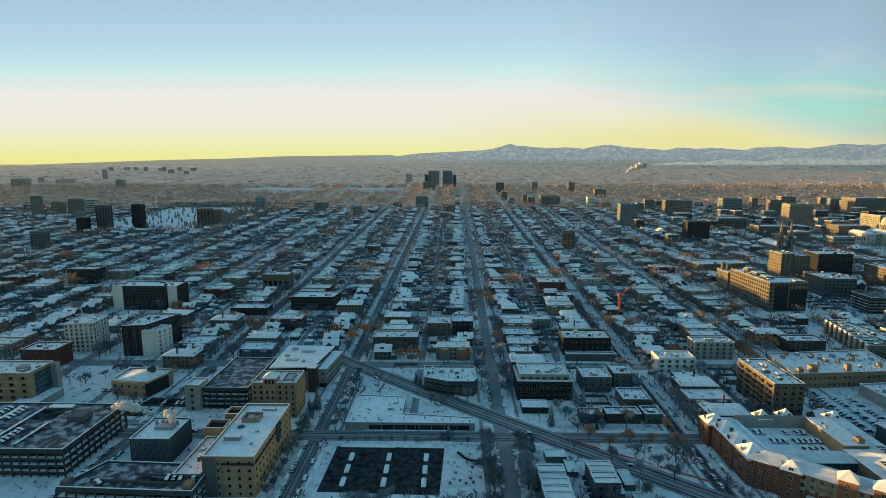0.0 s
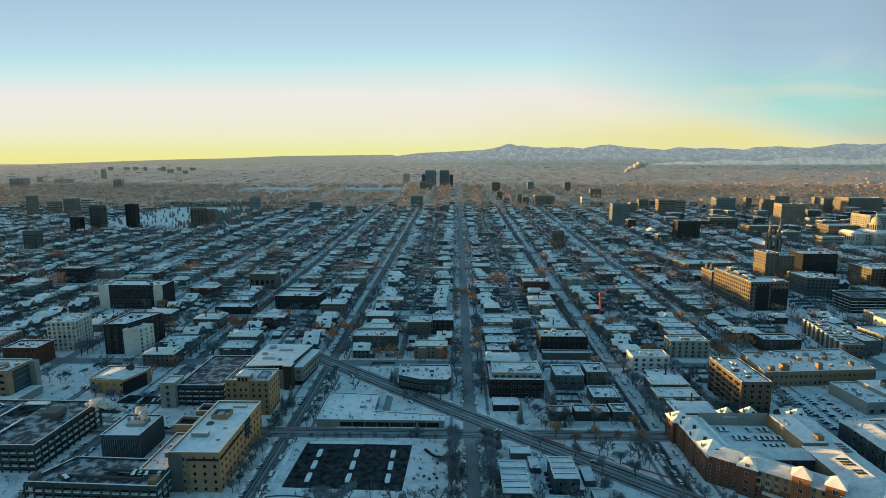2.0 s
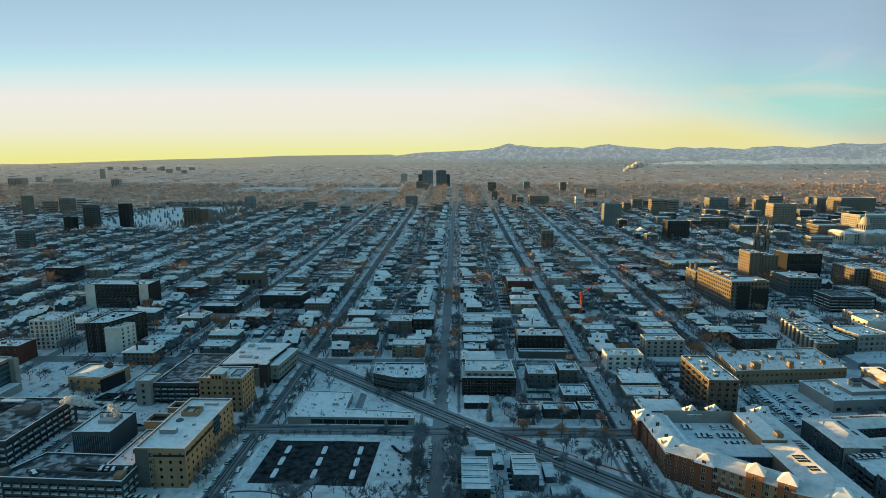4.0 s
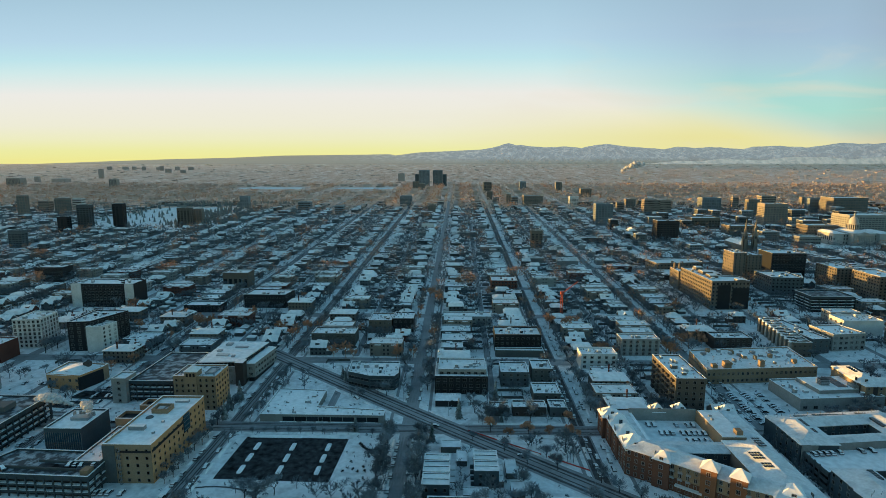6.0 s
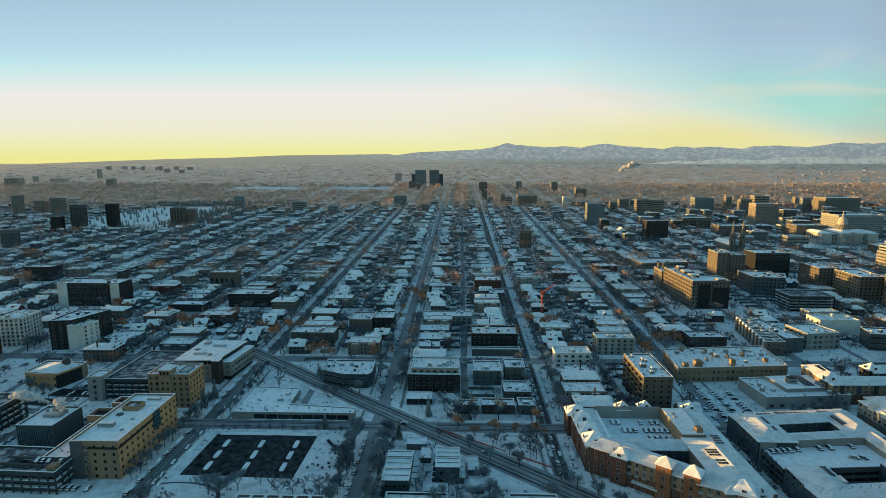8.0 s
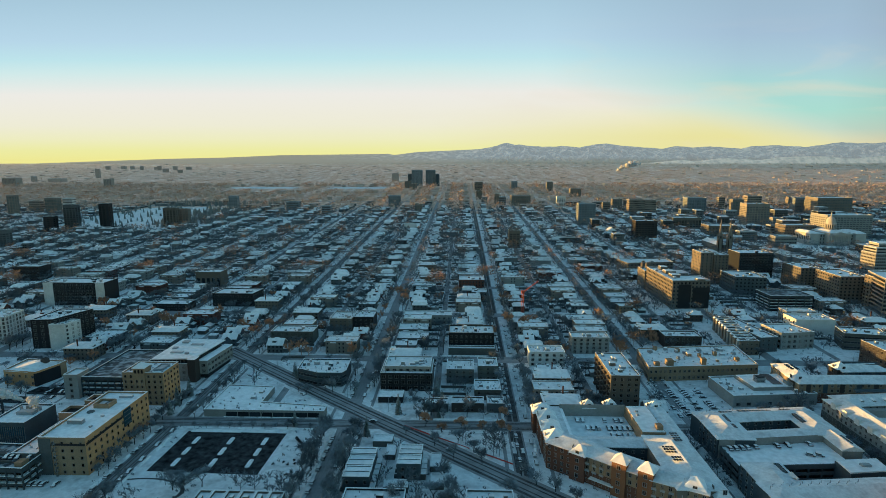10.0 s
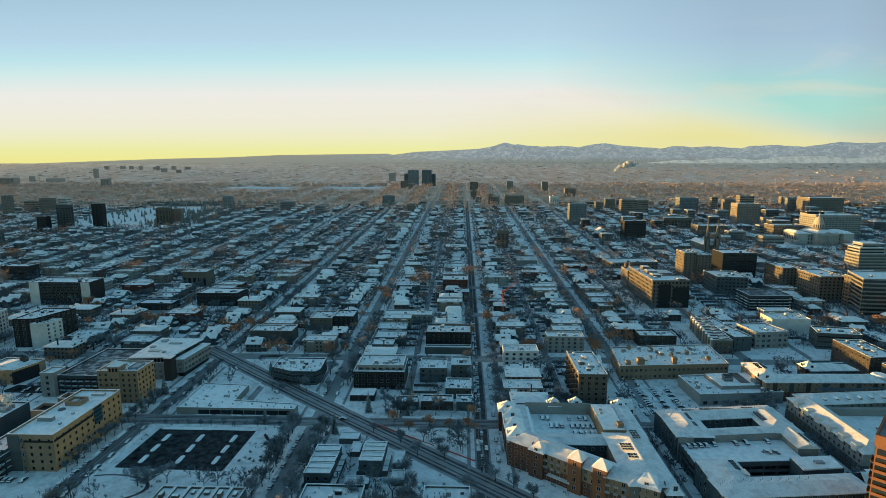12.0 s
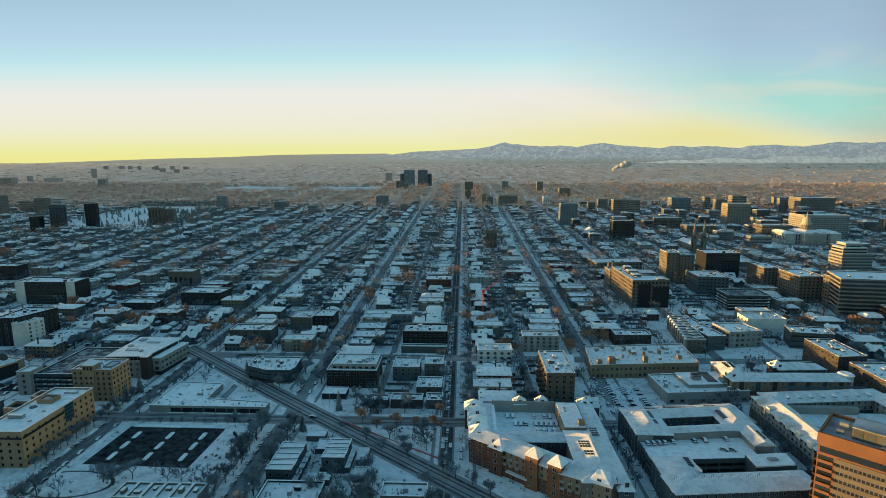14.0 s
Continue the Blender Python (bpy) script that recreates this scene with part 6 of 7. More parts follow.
TREE_LABELS = {"bare": "bare street tree with frosted grey twigs", "russet": "tree whose orange crown has low sunlight put into its colour", "spruce": "dark spruce dusted with snow"}
originals = {}


def tree(kind, x, y, size=1.0, spin=0.0, which=0):
    i = which % len(TREE_KINDS[kind])
    m = pose(x, y, ground_z(x, y), 0, 0, spin)
    if (kind, i) not in originals:
        t = tagged(new("spruce_tree" if kind == "spruce" else "tree"), TREE_LABELS[kind], "tree", "street and garden trees")
        part("trunk", TREE_KINDS[kind][i][0], None, t), part("crown", TREE_KINDS[kind][i][1], None, t)
        originals[kind, i] = t
        t.matrix_basis = m
    else:
        t = copy_thing(originals[kind, i], m)
    t.scale = (size, size, size * (0.9 + 0.2 * (which % 3) / 2))
    return t


rnd = random.Random(5)
for x, y, s in ((70, 258, 0.95), (79, 252, 0.7), (90, 255, 0.9), (101, 254, 0.8), (112, 250, 1.0)):
    tree("russet", x, y, s, rnd.uniform(0, 360), rnd.randrange(9))
for x, y, s in ((107, 238, 1.3), (88, 240, 0.9), (96, 232, 0.8), (-3, 255, 0.8), (18, 214, 1.0), (14, 222, 1.1), (33, 214, 1.0), (34, 226, 1.1), (17, 236, 1.1), (32, 240, 1.0), (16, 246, 1.0), (62, 188, 1.0), (82, 208, 0.9), (84, 196, 1.0), (-40, 196, 1.1), (-34, 194, 1.2), (-28, 199, 1.0)):
    tree("bare", x, y, s, rnd.uniform(0, 360), rnd.randrange(9))
for x, y, s in ((-3, 257, 0.8), (53, 273, 1.1), (39, 247, 1.0), (-25, 328, 0.9), (-22, 322, 0.8), (75, 293, 1.2), (-81, 293, 1.2), (-82, 280, 1.1), (-80, 268, 1.0), (92, 318, 1.0), (169, 330, 0.9), (1, 318, 0.9), (78, 286, 1.0)):
    tree("spruce", x, y, s, rnd.uniform(0, 360), rnd.randrange(9))


for sx in (16.5, 33.5):
    for k in range(9):
        y = 168 + k * 9.8 + rnd.uniform(-1.5, 1.5)
        tree("bare", sx + rnd.uniform(-1.2, 1.2), y, rnd.uniform(0.85, 1.2), rnd.uniform(0, 360), rnd.randrange(9))
for k in range(13):          # along the street beside the medical building
    tree("bare", -80.5 + rnd.uniform(-1, 1), 205 + k * 7 + rnd.uniform(-2, 2), rnd.uniform(0.5, 0.85), rnd.uniform(0, 360), rnd.randrange(9))
for k in range(9):
    tree("bare", -63.5 + rnd.uniform(-0.8, 0.8), 264 + k * 9, rnd.uniform(0.5, 0.8), rnd.uniform(0, 360), rnd.randrange(9))
for k in range(11):          # before the library
    if k != 9:
        tree("bare", -58 + k * 6.5, 252.8, rnd.uniform(0.3, 0.45), rnd.uniform(0, 360), rnd.randrange(9))
for x, y, s in ((124, 205, 0.9), (118, 212, 0.8), (100, 222, 0.9), (76, 238, 0.8), (110, 196, 0.9), (86, 226, 0.7), (132, 200, 0.7), (140, 192, 0.8), (60, 248, 0.6), (8, 300, 0.9), (2, 304, 0.7), (22, 300, 0.8), (62, 280, 0.8), (60, 290, 0.7), (66, 266, 0.6), (-14, 300, 0.7), (-8, 296, 0.7)):
    tree("bare", x, y, s, rnd.uniform(0, 360), rnd.randrange(9))
for x, y in ((-190, 292), (-170, 296), (-205, 300), (-232, 330), (-240, 322), (-222, 338), (-160, 330), (-166, 318), (-196, 345), (-214, 340)):
    tree("bare", x, y, rnd.uniform(0.5, 0.9), rnd.uniform(0, 360), rnd.randrange(9))


# ---- houses ----
WALL_WORDS = dict(red="red brick", tan="tan brick", olive="olive", blue="blue-grey", pale="pale", brown="brown brick", grey="grey", white="white", sand="sandy stone", cream="cream stucco")
ROOF_WORDS = dict(gable="gable roof", hip="hipped roof", flat="flat roof", cross="cross-gabled roof", flats="flat roof", lowhip="low hipped roof", mansard="steep mansard roof")


def panes(m, x0, y0, x1, y1, h, floors, gap, slot=1, w=1.1, tall=1.45):
    """Shallow glazed boxes in rows on the four walls of a house far enough off that its windows stay in the wall's mesh."""
    step = h / floors
    for a, b in (((x0, y0), (x1, y0)), ((x1, y0), (x1, y1)), ((x1, y1), (x0, y1)), ((x0, y1), (x0, y0))):
        d = Vector(b) - Vector(a)
        n = max(1, int(d.length / gap))
        d.normalize()
        out = Vector((d.y, -d.x)) * 0.05
        L = (Vector(b) - Vector(a)).length
        for k in range(floors):
            for i in range(n):
                p = Vector(a) + d * (L * (i + 0.5) / n) + out
                q0, q1, z = p - d * w / 2, p + d * w / 2, k * step + 0.9
                m.add([(q0.x, q0.y, z), (q1.x, q1.y, z), (q1.x, q1.y, z + tall), (q0.x, q0.y, z + tall)], [[0, 1, 2, 3]], slot)


def hip_roof(m, x0, y0, x1, y1, h, rise, o=0.5, flat=0.0, slot=0):
    """A hipped roof with a thick snowy edge; flat > 0 leaves a level deck on top."""
    w, d = x1 - x0, y1 - y0
    k = min(w, d) / 2 * (1 - flat)
    t = [(x0 + k, y0 + k), (x1 - k, y0 + k), (x1 - k, y1 - k), (x0 + k, y1 - k)]
    e = rect(x0 - o, y0 - o, x1 + o, y1 + o)
    m.add([(*p, h) for p in e] + [(*p, h + 0.3) for p in e] + [(*p, h + rise) for p in t],
          [[0, 1, 5, 4], [1, 2, 6, 5], [2, 3, 7, 6], [3, 0, 4, 7], [3, 2, 1, 0], [4, 5, 9, 8], [5, 6, 10, 9], [6, 7, 11, 10], [7, 4, 8, 11], [8, 9, 10, 11]], slot)


def gable_roof(m, x0, y0, x1, y1, h, rise, o=0.45, along_y=True):
    """Two snow-laden slopes of real thickness, the ridge along y or along x."""
    if along_y:
        c, w = (x0 + x1) / 2, (x1 - x0) / 2
        for s in (-1, 1):
            ee, ze = c + s * (w + o), h - o * rise / w
            m.add([(c, y0 - o, h + rise), (ee, y0 - o, ze), (ee, y1 + o, ze), (c, y1 + o, h + rise), (c, y0 - o, h + rise + 0.3), (ee, y0 - o, ze + 0.3), (ee, y1 + o, ze + 0.3), (c, y1 + o, h + rise + 0.3)],
                  [[0, 1, 2, 3], [7, 6, 5, 4], [0, 4, 5, 1], [1, 5, 6, 2], [2, 6, 7, 3], [3, 7, 4, 0]])
    else:
        c, w = (y0 + y1) / 2, (y1 - y0) / 2
        for s in (-1, 1):
            ee, ze = c + s * (w + o), h - o * rise / w
            m.add([(x0 - o, c, h + rise), (x0 - o, ee, ze), (x1 + o, ee, ze), (x1 + o, c, h + rise), (x0 - o, c, h + rise + 0.3), (x0 - o, ee, ze + 0.3), (x1 + o, ee, ze + 0.3), (x1 + o, c, h + rise + 0.3)],
                  [[0, 1, 2, 3], [7, 6, 5, 4], [0, 4, 5, 1], [1, 5, 6, 2], [2, 6, 7, 3], [3, 7, 4, 0]])


def gable_wall(m, x0, y0, x1, y1, h, rise, along_y=True):
    c = (x0 + x1) / 2 if along_y else (y0 + y1) / 2
    m.box(x0, y0, -2, x1, y1, h)
    if along_y:
        m.add([(x0, y0, h), (x1, y0, h), (c, y0, h + rise - 0.15), (x0, y1, h), (x1, y1, h), (c, y1, h + rise - 0.15)], [[0, 1, 2], [5, 4, 3]])
    else:
        m.add([(x0, y0, h), (x0, y1, h), (x0, c, h + rise - 0.15), (x1, y0, h), (x1, y1, h), (x1, c, h + rise - 0.15)], [[2, 1, 0], [3, 4, 5]])


def house_parts(seed, w, d, h, style, wall, rich):
    """Walls, roof, chimney, porch and windows of a house or a small block of flats; front towards -y."""
    rnd = random.Random(seed)
    large = d > 17
    kind = "apartment_house" if large else "house"
    root = tagged(new(kind), f"{WALL_WORDS[wall]} {'block of flats' if large else 'house'} with a snow-covered {ROOF_WORDS[style]}", "apartment building" if large else "house", "houses of the grid")
    x0, x1, y0, y1 = -w / 2, w / 2, -d / 2, d / 2
    rise, floors = w * rnd.uniform(0.30, 0.42), max(1, round(h / 3.1))
    walls, roof, trims = Mesh(), Mesh(), Mesh()
    if style in ("flat", "flats"):
        top, i = h + 0.7, 0.35
        bays = 0 if style == "flat" else 2
        walls.box(x0, y0, -2, x1, y1, h)
        for r in ((x0, y0, x1, y0 + i), (x0, y1 - i, x1, y1), (x0, y0 + i, x0 + i, y1 - i), (x1 - i, y0 + i, x1, y1 - i)):          # parapet, with snow along it
            walls.box(r[0], r[1], h, r[2], r[3], top)
            roof.prism(rect(r[0] - 0.06, r[1] - 0.06, r[2] + 0.06, r[3] + 0.06), top, top + 0.22, top=rect(r[0] + 0.05, r[1] + 0.05, r[2] - 0.05, r[3] - 0.05))
        roof.box(x0 + i, y0 + i, h, x1 - i, y1 - i, h + 0.25)
        for b in range(bays):
            yb = y0 + d * (b + 0.5) / bays
            for s in (-1, 1):
                xb = s * w / 2
                walls.box(min(xb, xb + s * 1.1), yb - 2.2, -2, max(xb, xb + s * 1.1), yb + 2.2, h - 0.5)
                roof.box(min(xb, xb + s * 1.2), yb - 2.3, h - 0.5, max(xb, xb + s * 1.2), yb + 2.3, h - 0.25)
        for _ in range(3 if style == "flat" else 6):
            a, b, s, t, z = rnd.uniform(x0 + 1.2, x1 - 3.2), rnd.uniform(y0 + 1.2, y1 - 3.2), rnd.uniform(0.7, 2.0), rnd.uniform(0.7, 2.2), rnd.uniform(0.5, 1.7)
            trims.box(a, b, h + 0.2, a + s, b + t, h + z)
            roof.prism(rect(a - 0.06, b - 0.06, a + s + 0.06, b + t + 0.06), h + z, h + z + 0.2, top=rect(a + 0.1, b + 0.1, a + s - 0.1, b + t - 0.1))
    elif style in ("hip", "lowhip", "mansard"):
        walls.box(x0, y0, -2, x1, y1, h)
        hip_roof(roof, x0, y0, x1, y1, h, {"hip": rise, "lowhip": 2.0, "mansard": 2.8}[style], 0.6, {"hip": 0.12, "lowhip": 0.35, "mansard": 0.72}[style])
        for s in ((-1, 1) if style == "mansard" or large else (0,)):
            a = s * w * 0.26
            walls.box(a - 1.2, y0 + 0.5, h, a + 1.2, y0 + 3.4, h + 1.5)
            gable_roof(roof, a - 1.2, y0 + 0.5, a + 1.2, y0 + 3.4, h + 1.5, 0.9, 0.25)
            walls.add([(a - 0.6, y0 + 0.46, h + 0.4), (a + 0.6, y0 + 0.46, h + 0.4), (a + 0.6, y0 + 0.46, h + 1.4), (a - 0.6, y0 + 0.46, h + 1.4)], [[0, 1, 2, 3]], 1)
    else:
        gable_wall(walls, x0, y0, x1, y1, h, rise)
        gable_roof(roof, x0, y0, x1, y1, h, rise)
        if style == "cross":
            yc, r2 = y0 + d * 0.55, rise * 0.85
            gable_wall(walls, x0 - 1.3, yc - 2.8, x1 + 1.3, yc + 2.8, h, r2, False)
            gable_roof(roof, x0 - 1.3, yc - 2.8, x1 + 1.3, yc + 2.8, h, r2, 0.35, False)
        else:
            yc = y0 + d * rnd.uniform(0.3, 0.6)
            for s in (-1, 1):          # a shed dormer in each slope
                a = s * w * 0.27
                walls.box(a - 0.9, yc - 1.5, h, a + 0.9, yc + 1.5, h + rise * 0.78)
                roof.box(a - 1.15, yc - 1.75, h + rise * 0.78, a + 1.15, yc + 1.75, h + rise * 0.78 + 0.28)
    if not large:          # a lower part at the back, and the porch
        e, z = rnd.uniform(2.2, 4.5), min(h, 3.2)
        a, b = (x0 + 0.6, x0 + w * 0.62) if seed % 2 else (x1 - w * 0.62, x1 - 0.6)
        walls.box(a, y1, -2, b, y1 + e, z)
        roof.prism(rect(a - 0.3, y1, b + 0.3, y1 + e + 0.3), z, z + 0.3, top=rect(a, y1, b, y1 + e))
        roof.add([(a - 0.3, y1, z + 0.3), (b + 0.3, y1, z + 0.3), (b + 0.3, y1, z + 1.1), (a - 0.3, y1, z + 1.1), (a - 0.3, y1 + e + 0.3, z + 0.3), (b + 0.3, y1 + e + 0.3, z + 0.3)], [[3, 2, 5, 4], [0, 3, 4], [1, 5, 2]])
    if not rich:
        panes(walls, x0, y0, x1, y1, h, floors, 3.0 if large else 2.9)
    part("wall", walls.data("wall", WALLS[wall], GLASS), None, root)
    part("roof", roof, ROOF_SNOW, root)
    if trims.f:
        tagged(part("roof_clutter", trims, METAL, root), kind="stuff")
    if style not in ("flat", "flats") and (rich or seed % 3 == 0):
        part("chimney", Mesh().box(x0 + 1.8, 1.0, h - 0.5, x0 + 2.5, 1.8, h + rise + 0.9).box(x0 + 1.7, 0.9, h + rise + 0.9, x0 + 2.6, 1.9, h + rise + 1.1), GREY if seed % 2 else RED, root)
    if not large and style != "flat":
        part("porch", Mesh().prism(rect(x0 + 0.3, y0 - 2.3, x1 - 0.3, y0), 2.6, 3.0, top=rect(x0 + 0.6, y0 - 1.9, x1 - 0.6, y0)).box(x0 + 0.5, y0 - 2.1, -1, x0 + 0.75, y0 - 1.85, 2.6).box(x1 - 0.75, y0 - 2.1, -1, x1 - 0.5, y0 - 1.85, 2.6), ROOF_SNOW, root)
    return root


def house_windows(root, w, d, h):
    x0, x1, y0, y1 = -w / 2, w / 2, -d / 2, d / 2
    for a, b in (((x0, y0), (x1, y0)), ((x1, y0), (x1, y1)), ((x0, y1), (x0, y0))):
        facade(root, a, b, h, max(1, round(h / 3.1)), 3.6, 1.1, 1.4, h > 5)


MODELS = []
HOUSE_KINDS = ((8.5, 11.5, 6, "gable", "red"), (9, 11, 6, "hip", "brown"), (8, 12, 5.6, "cross", "tan"), (10, 11, 5.5, "hip", "pale"), (8, 10, 3.6, "gable", "olive"), (11, 16, 6.4, "flat", "grey"),
               (10, 13, 6.2, "flat", "tan"), (9, 11.5, 6, "cross", "blue"), (7.5, 10, 3.4, "gable", "white"), (13, 24, 9, "flats", "sand"), (10, 12, 6.2, "gable", "grey"),
               (12, 26, 9.4, "flats", "pale"), (14, 22, 9, "lowhip", "tan"), (11, 14, 6.2, "mansard", "olive"), (15, 27, 9.2, "flats", "red"), (9, 12, 6, "hip", "sand"), (16, 24, 6.4, "flats", "grey"))
for i, (w, d, h, style, wall) in enumerate(HOUSE_KINDS):
    for near in (True, False):
        ob = house_parts(i, w, d, h, style, wall, near)
        if near:
            house_windows(ob, w, d, h)
        MODELS.append((ob, w, d))
used = set()


def put_house(i, near, x, y, turn):
    ob, w, d = MODELS[2 * i + (0 if near else 1)]
    m = pose(x, y, ground_z(x, y), 0, 0, turn)
    if (i, near) in used:
        return copy_thing(ob, m)
    used.add((i, near))
    ob.matrix_basis = m
    return ob


rnd = random.Random(11)
houses = 0
street_trees = 0


def seen(x, y, margin=30):
    """Whether a place can come into the camera's field at all: a wedge that opens ahead of its line."""
    return -0.86 * (y + 5) - margin < x < 127 + 0.80 * (y + 28) + margin and y > 165


far_boxes, far_roofs, far_glass, plain_boxes, plain_roofs = Mesh(), Mesh(), Mesh(), Mesh(), Mesh()
far_bare, far_rust, plain_woods = Mesh(), Mesh(), Mesh()


def light_tree(seed, leafy):
    """A small tree one unit high for the crowd of garden trees: tapered stem, limbs and fine twigs or leaves."""
    r, m = random.Random(seed), Mesh()
    m.tube((0, 0, -0.03), (0, 0, 0.42), 0.02, 0.012, 3)
    for i in range(6):
        a, z = i * 1.05 + r.uniform(-0.4, 0.4), r.uniform(0.22, 0.42)
        d = Vector((math.cos(a) * 0.75, math.sin(a) * 0.75, r.uniform(0.6, 1.3))).normalized()
        p = Vector((0, 0, z))
        q = p + d * r.uniform(0.26, 0.36)
        m.tube(p, q, 0.010, 0.005, 3)
        for _ in range(3):
            e = (d + Vector((r.uniform(-1, 1), r.uniform(-1, 1), r.uniform(-0.3, 0.7))) * 0.8).normalized()
            s = p + (q - p) * r.uniform(0.5, 1.0)
            t = s + e * r.uniform(0.14, 0.24)
            v = e.cross(Vector((0, 0, 1))).normalized() * 0.006
            m.add([tuple(s - v), tuple(s + v), tuple(t + v * 0.5), tuple(t - v * 0.5)], [[0, 1, 2, 3]])
            for _ in range(13 if leafy else 8):
                w = (e + Vector((r.uniform(-1, 1), r.uniform(-1, 1), r.uniform(-0.5, 0.9)))).normalized() * (r.uniform(0.05, 0.09) if leafy else r.uniform(0.08, 0.16))
                o = s + (t - s) * r.uniform(0.3, 1.05) + (Vector((r.uniform(-1, 1), r.uniform(-1, 1), r.uniform(-1, 1))) * 0.05 if leafy else Vector())
                u = w.cross(Vector((r.uniform(-1, 1), r.uniform(-1, 1), 0.5))).normalized() * (0.024 if leafy else 0.0105)
                m.add([tuple(o - u), tuple(o + u), tuple(o + w + u * 0.5), tuple(o + w - u * 0.5)], [[0, 1, 2, 3]])
    return m


LIGHT = {False: [light_tree(i, False) for i in range(6)], True: [light_tree(30 + i, True) for i in range(4)]}


def far_house(x, y, w, d, h, turn):
    z = ground_z(x, y)
    c, s = math.cos(turn), math.sin(turn)
    place = lambda x0, y0, x1, y1: [(x + c * p - s * q, y + s * p + c * q) for p, q in rect(x0, y0, x1, y1)]
    ring = place(-w / 2, -d / 2, w / 2, d / 2)
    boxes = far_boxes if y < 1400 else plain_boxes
    if w > 11.5 and d > 17 and h > 4 and 700 < y < 1300 and turn:          # a large block stands as two parts of unequal height
        far_house(x - d * 0.27, y, w, d * 0.42, h * rnd.uniform(0.6, 1.0), turn * 0.999), far_house(x + d * 0.24, y + rnd.uniform(-2, 2), w * rnd.uniform(0.7, 1.0), d * 0.45, h * rnd.uniform(0.6, 1.0), turn * 0.999)
        return
    boxes.prism(ring, z - 1, z + h)
    if h > 8 and y < 1500:          # dark window bands, storey by storey
        for k in range(int(h / 3.4)):
            zz = z + 1.2 + k * 3.4
            for a, b in ((ring[0], ring[1]), (ring[3], ring[0]), (ring[1], ring[2])):
                u = (Vector(b) - Vector(a)).normalized()
                out = Vector((u.y, -u.x)) * 0.15
                L = (Vector(b) - Vector(a)).length
                for i in range(int((L - 1) / 3.4)):
                    p = Vector(a) + u * (1.0 + i * 3.4) + out
                    q = p + u * 1.9
                    far_glass.add([(p.x, p.y, zz), (q.x, q.y, zz), (q.x, q.y, zz + 1.4), (p.x, p.y, zz + 1.4)], [[0, 1, 2, 3]])
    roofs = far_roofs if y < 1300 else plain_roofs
    kind = rnd.random()
    if y < 1300 and w < 14 and kind < 0.45:
        a = ((ring[0][0] + ring[1][0]) / 2, (ring[0][1] + ring[1][1]) / 2)
        b = ((ring[2][0] + ring[3][0]) / 2, (ring[2][1] + ring[3][1]) / 2)
        roofs.add([(*p, z + h) for p in inset(ring, -0.4)] + [(*a, z + h + w * 0.34), (*b, z + h + w * 0.34)], [[0, 1, 4], [1, 2, 5, 4], [2, 3, 5], [3, 0, 4, 5]])
    elif y < 1300 and kind < 0.62 and w < 12:
        roofs.prism(inset(ring, -0.4), z + h, z + h + w * 0.25, top=inset(ring, min(w, d) * 0.4))
    else:
        roofs.prism(inset(ring, -0.2), z + h, z + h + 0.5)
        if y < 1000 and w > 7:
            q = place(-w * 0.2, -d * 0.1, w * 0.15, d * 0.25)
            boxes.prism(q, z + h, z + h + 1.6), roofs.prism(inset(q, -0.1), z + h + 1.6, z + h + 1.9)
    if y < 1000 and w > 7:          # a wing at the side
        q = place(w / 2, -d * 0.3, w / 2 + 2.6, d * 0.25)
        boxes.prism(q, z - 1, z + h * 0.6), roofs.prism(inset(q, -0.2), z + h * 0.6, z + h * 0.6 + 0.4)


def far_tree(x, y, h, rust):
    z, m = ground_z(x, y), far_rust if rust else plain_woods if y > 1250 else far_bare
    if y < 540:
        proto = rnd.choice(LIGHT[rust])
        a, k = rnd.uniform(0, 6.28), h * rnd.uniform(0.9, 1.1)
        c, s = math.cos(a) * h, math.sin(a) * h
        m.add([(x + p * c - q * s, y + p * s + q * c, z + r * k) for p, q, r in proto.v], proto.f)
        return
    h *= 1.15 if rust else 1.0
    n = (72 if rust else 28) if y < 800 else (24 if rust else 14) if y < 1200 else 7 if y < 2100 else 4
    wide = (0.15 if rust else 0.19) if y < 800 else (0.30 if rust else 0.44) if y < 1200 else 0.8
    for _ in range(n):
        a, t = rnd.uniform(0, 6.28), rnd.random()
        r = h * 0.42 * math.sqrt(rnd.random()) * math.sin(0.5 + 2.3 * t)
        p = Vector((x + r * math.cos(a), y + r * math.sin(a), z + h * (0.22 + 0.75 * t)))
        w = Vector((math.cos(a) * 0.7, math.sin(a) * 0.7, rnd.uniform(-0.1, 1.0))) * h * rnd.uniform(0.10, 0.2)
        u = Vector((rnd.uniform(-1, 1), rnd.uniform(-1, 1), rnd.uniform(-1, 1))) * h * 0.15 * wide * rnd.uniform(0.7, 1.5)
        m.add([tuple(p - u), tuple(p + u), tuple(p + w + u * 0.6), tuple(p + w * 0.9 - u * 0.5)], [[0, 1, 2, 3]])


